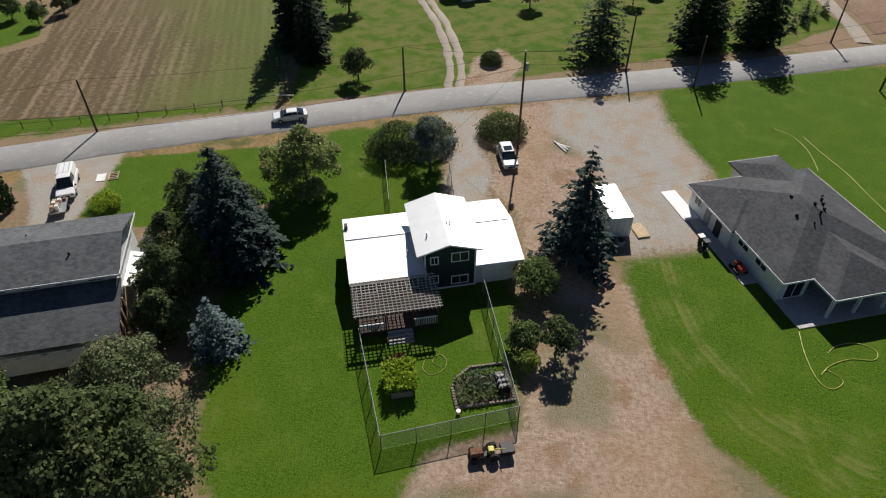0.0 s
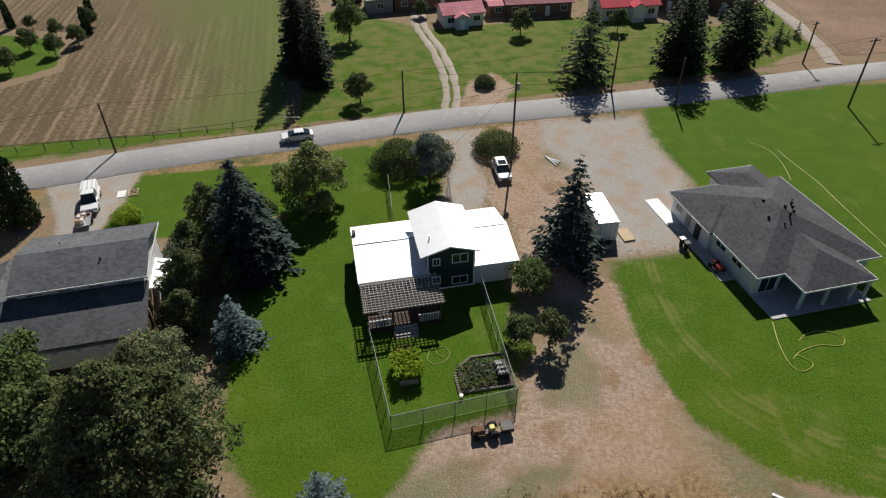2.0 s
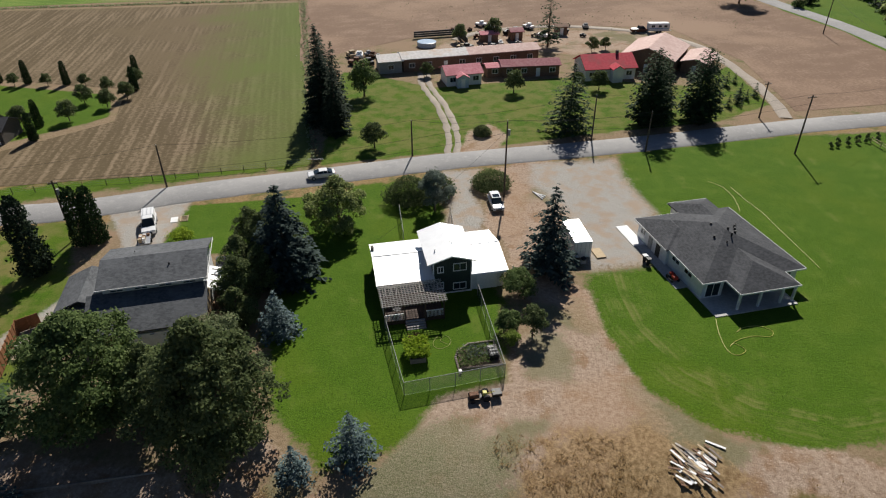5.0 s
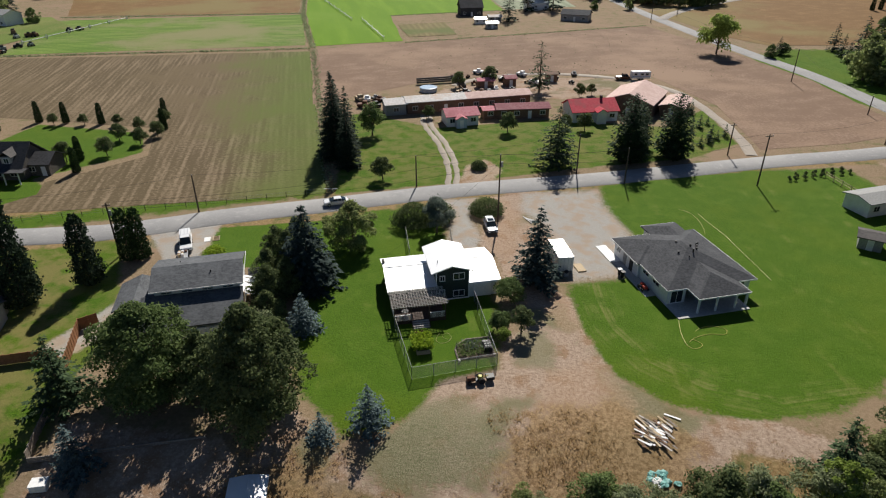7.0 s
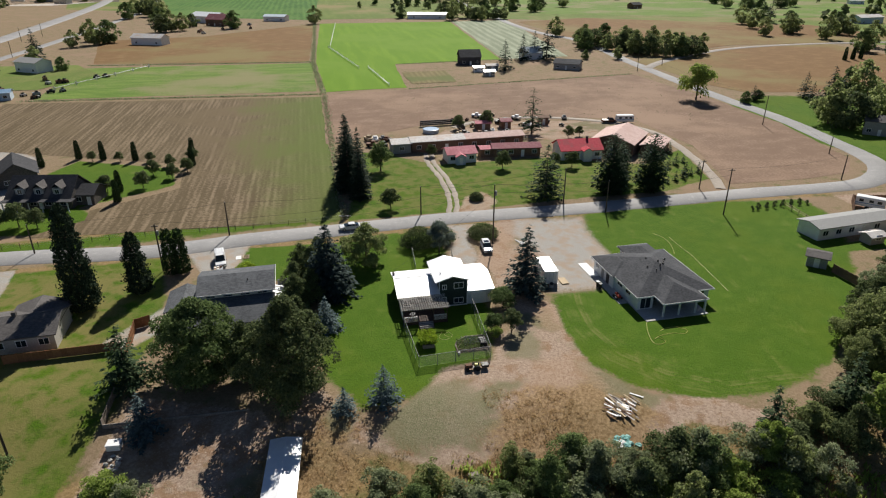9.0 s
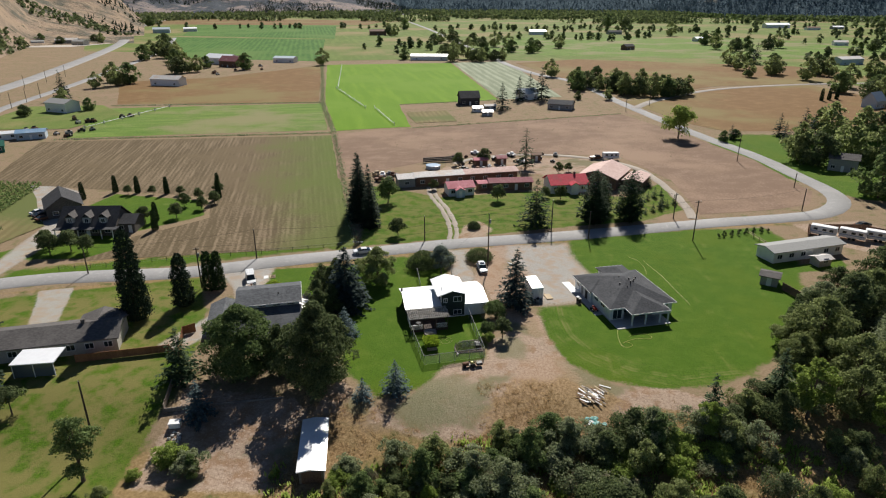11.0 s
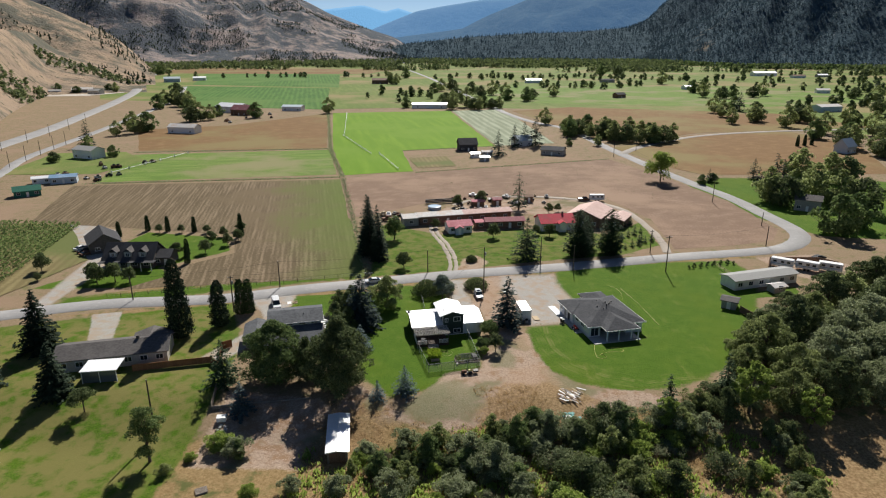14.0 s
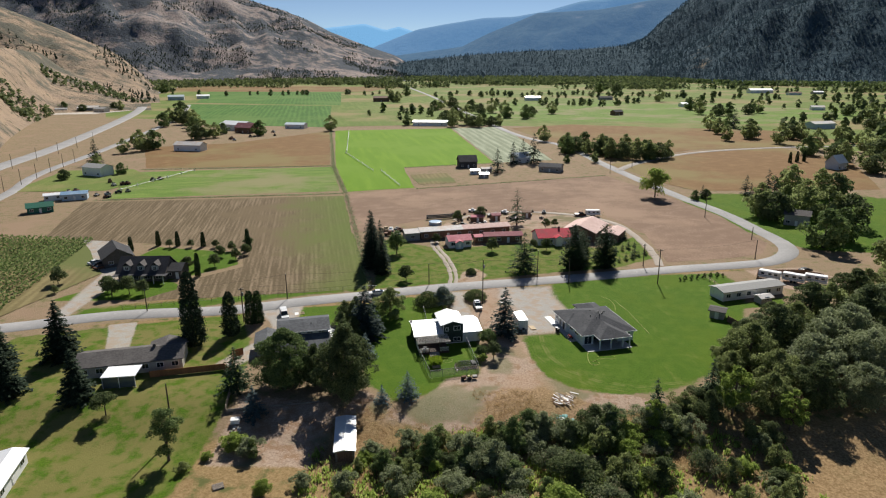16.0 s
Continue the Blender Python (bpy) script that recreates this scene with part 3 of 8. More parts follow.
    lawn = mixc(n, l, maths(n, l, "MULTIPLY", maths(n, l, "MULTIPLY", rut, ramp(n, l, mid, 0.38, 0.62)), 0.6), lawn, (0.22, 0.20, 0.075))
    lawn = mixc(n, l, maths(n, l, "MULTIPLY", ramp(n, l, maths(n, l, "ADD", mid, maths(n, l, "MULTIPLY", wsep.outputs[2], 0.12)), 0.44, 0.68), maths(n, l, "MULTIPLY", wsep.outputs[2], 0.85)), lawn, (0.18, 0.155, 0.055))
    # sparse weeds and burnt spots on the bare ground
    spot = noise_node(n, l, pos, 3.2, 3.0, 0.8)
    dirt = mixc(n, l, maths(n, l, "MULTIPLY", ramp(n, l, spot, 0.57, 0.68), 0.8), dirt, (0.52, 0.42, 0.33))
    dirt = mixc(n, l, maths(n, l, "MULTIPLY", ramp(n, l, maths(n, l, "ADD", big, maths(n, l, "MULTIPLY", fine, 0.2)), 0.62, 0.7), 0.7), dirt, (0.13, 0.135, 0.06))
    tn = n.new("ShaderNodeAttribute")
    tn.attribute_name = "tint"
    tsep = n.new("ShaderNodeSeparateColor")
    l.new(tn.outputs["Color"], tsep.inputs[0])
    weeds = mixc(n, l, ramp(n, l, tiny, 0.4, 0.62), (0.10, 0.115, 0.05), (0.30, 0.26, 0.175))
    hay = mixc(n, l, ramp(n, l, fine, 0.35, 0.66), (0.17, 0.105, 0.05), (0.36, 0.25, 0.135))
    rust = mixc(n, l, ramp(n, l, fine, 0.3, 0.7), (0.29, 0.185, 0.115), (0.42, 0.30, 0.21))
    dirt = mixc(n, l, maths(n, l, "MULTIPLY", edge(tsep.outputs[0], 1.1), 0.75), dirt, weeds)
    dirt = mixc(n, l, maths(n, l, "MULTIPLY", edge(tsep.outputs[2], 0.6), 0.55), dirt, rust)
    dirt = mixc(n, l, maths(n, l, "MULTIPLY", edge(tsep.outputs[1], 1.0), 0.85), dirt, hay)
    straw = mixc(n, l, maths(n, l, "MULTIPLY", edge(tsep.outputs[1], 1.0), 0.8), straw, hay)
    c = mixc(n, l, edge(w_straw), base, straw)
    c = mixc(n, l, edge(w_lawn, 1.0), c, lawn)
    c = mixc(n, l, edge(w_dirt), c, dirt)
    c = mixc(n, l, edge(w_gravel), c, gravel)
    l.new(c, p.inputs["Base Color"])
    p.inputs["Roughness"].default_value = 0.95
    p.inputs["Specular IOR Level"].default_value = 0.12
    l.new(maths(n, l, "MULTIPLY", w_lawn, 0.12), p.inputs["Sheen Weight"])
    p.inputs["Sheen Roughness"].default_value = 0.4
    p.inputs["Sheen Tint"].default_value = (0.55, 0.75, 0.12, 1)
    bump(n, l, maths(n, l, "ADD", tiny, maths(n, l, "MULTIPLY", fine, 1.5)), 0.7, 0.09, p)
    return m


gm.materials.append(ground_material())
tagged(new("ground", gm), "valley ground of lawn, dirt, gravel and dry grass", "ground", kind="structure")


def strip(name, pts, width, material, z, label, category, step=4.0, wobble=0.0):
    """A flat band along a line, smoothed between its points."""
    pts = [Vector((*p, 0)) for p in pts]
    line = []
    for i in range(len(pts) - 1):
        p0, p1, p2, p3 = pts[max(i - 1, 0)], pts[i], pts[i + 1], pts[min(i + 2, len(pts) - 1)]
        k = max(int((p2 - p1).length / step), 2)
        for j in range(k):
            t = j / k
            line.append(0.5 * ((2 * p1) + (p2 - p0) * t + (2 * p0 - 5 * p1 + 4 * p2 - p3) * t * t + (3 * p1 - p0 - 3 * p2 + p3) * t ** 3))
    line.append(pts[-1])
    vs, fs = [], []
    rnd = random.Random(name)
    for i, p in enumerate(line):
        d = (line[min(i + 1, len(line) - 1)] - line[max(i - 1, 0)]).normalized()
        s = Vector((d.y, -d.x, 0))
        w = width(i / len(line)) if callable(width) else width
        wl, wr = w / 2 + rnd.uniform(-wobble, wobble), w / 2 + rnd.uniform(-wobble, wobble)
        for o, h in ((-wl - z, -0.02), (-wl * 0.97, z), (0, z + 0.03), (wr * 0.97, z), (wr + z, -0.02)):
            q = p + s * o
            vs.append((q.x, q.y, ground_z(q.x, q.y) + h))
        if i:
            b = 5 * i
            fs += [(b - 5 + k, b - 4 + k, b + 1 + k, b + k) for k in range(4)]
    return tagged(mesh_ob(name, vs, fs, material, smooth=True), label, category, kind="structure")


strip("road", [(-220, -8), (-150, 10), (-106, 25), (-82, 34), (-53, 38.6), (-34, 45.5), (-18, 50.5), (0, 56.2), (12, 59.5), (32, 64), (50, 68.8), (76, 76), (100, 81.5), (112, 85.5), (121, 93), (126.5, 106), (125.5, 130), (123, 158), (114, 201), (101, 286), (88, 385), (48, 508), (-48, 1090), (-124, 1500), (-160, 1700)],
      6.3, ROAD, 0.15, "worn grey two-lane asphalt road bending past the fields", "road", wobble=0.12)
TRACK = asphalt("pale_wheel_track", (0.34, 0.29, 0.24), (0.25, 0.21, 0.17), (0.40, 0.35, 0.29))
for off in (-0.85, 0.85):
    strip("driveway_track", [(7.2 + off, 61), (7.2 + off, 68), (6 + off, 78), (3.5 + off, 89), (0.5 + off, 99), (-1 + off, 109)], 1.25, TRACK, 0.05, "pale wheel track of the farm driveway crossing the grass", "driveway", 2.0, 0.22)
strip("farm_track", [(74, 80), (76, 93), (75.5, 118), (72, 136), (60, 150), (36, 156), (16, 150), (6, 140)], 2.6, TRACK, 0.13, "pale dirt track looping behind the farm buildings", "track", 4.0, 0.3)
strip("highway", [(-250, 120), (-286, 268), (-325, 420), (-440, 760), (-610, 1140), (-760, 1600)], 13.0, ROAD, 0.26, "pale two-lane highway along the foot of the hill", "road", 12.0)
strip("frontage_road", [(-200, 100), (-222, 190), (-245, 252), (-270, 380), (-330, 630), (-420, 880)], 6.0, ROAD, 0.26, "narrow paved road beside the highway", "road", 10.0)
strip("side_road", [(104, 268), (126, 300), (175, 345), (240, 372), (330, 390), (460, 430)], 5.0, GRAVEL, 0.24, "pale gravel lane between brown fields", "track", 8.0)


FIELDS = []


def field(name, pts, material, z, label):
    """A cultivated field: a bordered sheet over the ground, each a little above the one before."""
    FIELDS.append(name)
    z += 0.006 * len(FIELDS)
    rnd = random.Random(name + str(pts[0]))
    ring = []
    for i, p in enumerate(pts):
        q = pts[(i + 1) % len(pts)]
        k = max(int(math.dist(p, q) / 9), 1)
        for j in range(k):
            ring.append((p[0] + (q[0] - p[0]) * j / k + rnd.uniform(-0.35, 0.35), p[1] + (q[1] - p[1]) * j / k + rnd.uniform(-0.35, 0.35)))
    return tagged(mesh_ob(name, [(x, y, z) for x, y in ring], [range(len(ring))], material), label, "field", kind="structure")


MOWN = striped("mown_field", (0.11, 0.082, 0.046), (0.245, 0.185, 0.12), 1.5, -13.4, (0.15, 0.112, 0.065), patch=0.022, wave_w=0.12, streak=0.05, side=((0.10, 0.145, 0.026), -36.0, -4.0))
HAY = striped("hay_field", (0.085, 0.16, 0.022), (0.18, 0.25, 0.055), 3.0, 77, (0.22, 0.21, 0.10), patch=0.016)
BRIGHT = striped("irrigated_field", (0.115, 0.22, 0.010), (0.165, 0.28, 0.02), 7.0, -13.4, (0.145, 0.25, 0.022), patch=0.01, wave_w=0.08)
SAGE = striped("sage_crop", (0.20, 0.23, 0.15), (0.33, 0.36, 0.26), 6.0, -10, patch=0.01)
TAN = striped("bare_pasture", (0.20, 0.133, 0.092), (0.30, 0.212, 0.155), 5.0, 70, (0.29, 0.20, 0.14), patch=0.02, streak=0.6, wave_w=0.0)
GOLD = striped("golden_pasture", (0.18, 0.105, 0.045), (0.27, 0.17, 0.08), 6.0, 60, (0.21, 0.165, 0.07), patch=0.012, streak=0.7, wave_w=0.0)
OLIVE = striped("grass_field", (0.115, 0.165, 0.035), (0.185, 0.225, 0.06), 8.0, -13.4, (0.24, 0.20, 0.09), patch=0.008, wave_w=0.05)
DEEP = striped("crop_field", (0.045, 0.12, 0.02), (0.09, 0.19, 0.035), 6.0, -13.4, (0.10, 0.18, 0.04), patch=0.006)
VINE = striped("vineyard_soil", (0.16, 0.13, 0.06), (0.23, 0.19, 0.09), 2.6, -12, (0.12, 0.14, 0.045), patch=0.02)
field("valley_meadow", [(-420, 640), (-150, 600), (80, 540), (330, 330), (700, 330), (1700, 1100), (1500, 2300), (-900, 2500), (-900, 1500)], OLIVE, 0.01, "wide green and tan valley meadows")
field("mown_field", [(-82, 44), (-17.5, 56.5), (-50, 190), (-172, 172), (-150, 110), (-68, 96), (-62, 76), (-76, 60), (-74, 54)], MOWN, 0.035, "mown brown and green hay field with curving rows")
field("tan_field", [(-33, 118), (-6, 142), (30, 158), (70, 155), (80, 120), (78, 84), (100, 89), (114, 95), (121, 108), (120, 150), (108, 202), (92, 250), (-15, 207), (-50, 194)], TAN, 0.03, "bare tan pasture behind the farm")
field("hay_field", [(-165, 180), (-54, 202), (-73, 280), (-188, 258)], HAY, 0.04, "striped green hay field with wheel lines")
field("bright_field", [(-50, 200), (-16, 211), (-28, 277), (30, 296), (-4, 520), (-115, 498), (-72, 283)], BRIGHT, 0.04, "bright green irrigated field")
field("sage_field", [(31, 298), (70, 310), (52, 500), (48, 535), (-2, 522)], SAGE, 0.04, "pale grey-green striped crop")
field("brown_field", [(-190, 272), (-76, 284), (-119, 494), (-180, 400), (-240, 372)], GOLD, 0.04, "dry golden-brown field with tracks")
field("gold_field", [(104, 292), (172, 350), (250, 378), (262, 300), (225, 210), (130, 205), (120, 222)], GOLD, 0.035, "golden-brown dry pasture")
field("far_gold_field", [(56, 520), (84, 402), (110, 300), (180, 362), (330, 400), (300, 500), (120, 560)], GOLD, 0.04, "golden dry pasture beyond the trees")
field("crop_field", [(-270, 560), (-128, 530), (-190, 850), (-430, 900)], DEEP, 0.05, "deep green crop field")
field("crop_field", [(-125, 535), (-10, 560), (-70, 900), (-186, 852)], OLIVE, 0.05, "light green hay field")
field("dark_field", [(-430, 930), (-180, 870), (-260, 1300), (-560, 1320)], DEEP, 0.06, "dark green crop strips")
field("far_field", [(20, 620), (300, 560), (560, 640), (420, 900), (60, 900)], HAY, 0.05, "wide green hay field")
field("far_field", [(330, 420), (600, 430), (800, 620), (560, 640), (340, 540)], OLIVE, 0.05, "green and brown pasture")
field("far_field", [(-900, 1350), (-200, 1320), (-180, 1600), (-900, 1700)], GOLD, 0.06, "dry yellow field below the hills")
field("garden_plot", [(-14, 220), (6, 226), (0, 258), (-22, 250)], VINE, 0.05, "small dark vegetable plot")
field("vineyard", [(-112, 30), (-104, 68), (-134, 108), (-172, 106), (-190, 30)], VINE, 0.04, "vineyard with bare soil between green rows")
field("lawn_far", [(-225, 196), (-236, 262), (-196, 268), (-170, 240), (-176, 200)], OLIVE, 0.04, "green yard round the blue house")

# ---- plants ----
rng = np.random.default_rng(7)


def kites(name, base, tip, wide, material, parent=None, label="", folds=None):
    """Many small leaf-shaped faces: base and tip points (N x 3) and half widths."""
    base, tip = np.asarray(base, float), np.asarray(tip, float)
    n = len(base)
    d = tip - base
    r = rng.normal(size=(n, 3))
    if folds is not None:
        r = folds + 0.35 * r
    s = np.cross(d, r)
    s /= np.linalg.norm(s, axis=1, keepdims=True) + 1e-9
    mid = base + d * 0.45
    w = np.asarray(wide).reshape(-1, 1)
    vs = np.stack([base, mid + s * w, tip, mid - s * w], 1).reshape(-1, 3)
    me = bpy.data.meshes.new(name)
    me.vertices.add(4 * n)
    me.vertices.foreach_set("co", vs.reshape(-1).astype(np.float32))
    me.loops.add(4 * n)
    me.loops.foreach_set("vertex_index", np.arange(4 * n, dtype=np.int32))
    me.polygons.add(n)
    me.polygons.foreach_set("loop_start", np.arange(0, 4 * n, 4, dtype=np.int32))
    me.update(calc_edges=True)
    me.materials.append(material)
    ob = new(name, me)
    if parent:
        ob.parent = parent
    if label:
        ob["label"] = label
    return ob


def unit(n):
    v = rng.normal(size=(n, 3))
    return v / np.linalg.norm(v, axis=1, keepdims=True)


def conifer_arrays(h, r, levels, per, sprays, droop=0.25, low=0.06, power=0.85, size=0.55, ragged=0.25):
    b, t, w = [], [], []
    for i in range(levels):
        f = i / (levels - 1)
        z = h * (low + (0.985 - low) * f ** 0.9)
        reach = max(r * (1 - f) ** power, 0.06 * r)
        k = max(int(per * (0.45 + 0.55 * (1 - f))), 4)
        for a in rng.uniform(0, 2 * math.pi) + np.arange(k) * 2 * math.pi / k + rng.normal(0, 0.2, k):
            ln = reach * rng.uniform(1 - ragged, 1 + ragged * 0.6)
            z0 = z + rng.uniform(-1.2, 1.2) * h / levels
            u = np.array([math.cos(a), math.sin(a), 0])
            side = np.array([-u[1], u[0], 0])
            n = max(int(sprays * (0.35 + 0.65 * (1 - f))), 3)
            q = np.linspace(0.18, 1.0, n) + rng.uniform(-0.04, 0.04, n)
            p = u * (q * ln)[:, None] + np.array([0, 0, 1]) * (z0 - droop * ln * q ** 1.5 + 0.1 * ln * q ** 4)[:, None]
            s = size * (0.5 + 0.6 * (1 - f)) * rng.uniform(0.7, 1.25, n)
            for sg in (-1, 1):
                dirs = u * 0.75 + side * sg * rng.uniform(0.25, 0.9, n)[:, None] + np.array([0, 0, -0.28]) + rng.normal(0, 0.14, (n, 3))
                b.append(p)
                t.append(p + dirs * s[:, None])
                w.append(s * 0.30)
    b.append(np.tile([0, 0, h * 0.95], (6, 1)))
    t.append(np.array([0, 0, h]) + rng.normal(0, 0.12, (6, 3)))
    w.append(np.full(6, 0.12))
    return np.concatenate(b), np.concatenate(t), np.concatenate(w)


def conifer(name, m, h, r, needles, label, category="tree", levels=26, per=11, sprays=8, group="", **k):
    ob = thing(name, m, label, category, group)
    part("trunk", tube([(0, 0, -0.3), (0.03 * h / 10, 0, h * 0.4), (0, 0, h * 0.97)], [0.022 * h, 0.014 * h, 0.01], 7), BARK, ob)
    b, t, w = conifer_arrays(h, r, levels, per, sprays, **k)
    kites("crown", b, t, w, needles, ob, folds=np.tile([0, 0, 1.0], (len(b), 1)))
    return ob


def leaf_arrays(h, r, low, lobes, leaves, size, flat=0.8, top=0.55, spread=0.88, columnar=False):
    """Leaf clumps on the shells of many small lobes that fill an uneven crown."""
    f = np.clip(rng.random(lobes) ** (0.6 + top * 0.5), 0.02, 0.98)
    az = rng.uniform(0, 2 * math.pi, lobes)
    wide = r * np.sin(math.pi * (0.16 + 0.78 * f)) ** 0.6 * (1.05 - 0.25 * f) * rng.uniform(0.35, spread, lobes) * rng.choice([1.0, 1.0, 1.0, 1.12], lobes)
    lr = rng.uniform(0.17, 0.36, lobes) * r
    c = np.stack([np.cos(az) * wide, np.sin(az) * wide, low + lr * 0.5 + (h - low - lr * 1.2) * f], -1)
    if columnar:
        lr *= 0.8
    which = rng.choice(lobes, leaves, p=lr ** 2 / (lr ** 2).sum())
    n = unit(leaves)
    n[:, 2] = np.where(n[:, 2] < -0.3, -n[:, 2], n[:, 2])
    p = c[which] + n * (lr[which] * (rng.uniform(0.62, 1.1, leaves) + (rng.random(leaves) < 0.14) * rng.uniform(0, 0.55, leaves)))[:, None] * np.array([1, 1, flat])
    tangent = np.cross(n, unit(leaves))
    tangent /= np.linalg.norm(tangent, axis=1, keepdims=True) + 1e-9
    s = size * rng.uniform(0.6, 1.3, leaves)
    tip = p + (tangent * 0.85 + n * 0.35 + np.array([0, 0, -0.2])) * s[:, None]
    return p, tip, s * 0.36, n, c


def broadleaf(name, m, h, r, leaf, label, low=None, lobes=34, leaves=5200, size=0.42, stems=1, category="tree", group="", limbs=9, bare=0, **k):
    ob = thing(name, m, label, category, group)
    low = h * 0.22 if low is None else low
    if not group and size < 0.6:
        leaves, size = int(leaves * 1.9), size * 0.70
    b, t, w, n, c = leaf_arrays(h, r, low, lobes, leaves, size, **k)
    bm = bmesh.new()
    fork = max(low * 1.1, 0.25)
    for i in range(stems):
        ox, oy = (0, 0) if stems == 1 else rng.uniform(-0.25, 0.25, 2) * r
        add_tube(bm, [(ox, oy, -0.3), (ox * 0.9, oy * 0.9, fork * 0.5), (ox * 0.8, oy * 0.8, fork), (ox * 0.4, oy * 0.4, (fork + h * 0.8) / 2), (0, 0, h * 0.8)], [0.03 * h, 0.024 * h, 0.02 * h, 0.012 * h, 0.01], 7)
    for q in c[:limbs]:
        q = Vector(q)
        a = Vector((0, 0, min(fork + 0.12 * h, q.z * 0.8)))
        add_tube(bm, [a, a.lerp(q, 0.5) + Vector((0, 0, 0.05 * h)), q], [0.012 * h, 0.008 * h, 0.004 * h], 5)
    for i in range(bare):
        q = Vector(unit(1)[0])
        q.z = abs(q.z) + 0.2
        e = Vector((0, 0, h * 0.45)) + Vector((q.x * r, q.y * r, q.z * h * 0.42))
        add_tube(bm, [(0, 0, h * 0.4), Vector((0, 0, h * 0.5)).lerp(e, 0.6), e], [0.05, 0.03, 0.01], 4)
    part("trunk", bm, BARK, ob)
    kites("crown", b, t, w, leaf, ob, folds=n)
    return ob


def shell_arrays(h, r, leaves, size, base=0.12, power=0.5, lumps=70, bump=0.22, lump=0.3, up=-0.2, start=0.02, stray=0.1):
    """Leaf clumps over the lumpy skin of a crown that reaches down to the ground."""
    f = rng.random(leaves) ** 1.15
    az = rng.uniform(0, 2 * math.pi, leaves)
    prof = np.minimum(1, (f + 0.02) / base) ** 0.5 * np.maximum(1 - f, 0.004) ** power
    keep = rng.random(leaves) < 0.25 + 0.75 * prof
    f, az, prof = f[keep], az[keep], prof[keep]
    n = len(f)
    push = np.zeros(n)
    for la, lf, lw in zip(rng.uniform(0, 2 * math.pi, lumps), rng.random(lumps), rng.uniform(0.7, 1.4, lumps) * lump):
        da = (az - la + math.pi) % (2 * math.pi) - math.pi
        push = np.maximum(push, np.maximum(0, 1 - (da * prof * r) ** 2 / (lw * r) ** 2 - ((f - lf) * h) ** 2 / (lw * r) ** 2) ** 0.5)
    rad = r * prof * (1 - bump + bump * 1.25 * push) * (rng.uniform(0.6, 1.04, n) + (rng.random(n) < stray) * rng.uniform(0, 0.22, n))
    u = np.stack([np.cos(az), np.sin(az), np.zeros(n)], -1)
    p = u * rad[:, None] + np.stack([np.zeros(n), np.zeros(n), h * (start + (0.97 - start) * f) + r * 0.08 * (push - 0.5)], -1)
    nor = u + np.array([0, 0, 0.55]) + 0.5 * unit(n)
    tangent = np.cross(nor, unit(n))
    tangent /= np.linalg.norm(tangent, axis=1, keepdims=True) + 1e-9
    s = size * rng.uniform(0.6, 1.3, n)
    tip = p + (tangent * 0.7 + u * 0.35 + np.array([0, 0, up])) * s[:, None]
    return p, tip, s * 0.36, nor


def dense_tree(name, m, h, r, leaf, label, leaves=5000, size=0.42, category="tree", group="", stems=1, bare=0, **k):
    ob = thing(name, m, label, category, group)
    b, t, w, n = shell_arrays(h, r, leaves, size, **k)
    bm = bmesh.new()
    for i in range(stems):
        ox, oy = (0, 0) if stems == 1 else rng.uniform(-0.25, 0.25, 2) * r
        add_tube(bm, [(ox, oy, -0.3), (ox * 0.9, oy * 0.9, h * 0.3), (ox * 0.4, oy * 0.4, h * 0.6), (0, 0, h * 0.85)], [0.026 * h, 0.02 * h, 0.012 * h, 0.01], 7)
    for i in range(bare):
        q = Vector(unit(1)[0])
        q.z = abs(q.z) + 0.3
        add_tube(bm, [(0, 0, h * 0.3), (q.x * r * 0.5, q.y * r * 0.5, h * 0.6), (q.x * r, q.y * r, h * (0.75 + 0.3 * q.z))], [0.05, 0.03, 0.01], 4)
    part("trunk", bm, BARK, ob)
    kites("crown", b, t, w, leaf, ob, folds=n)
    return ob


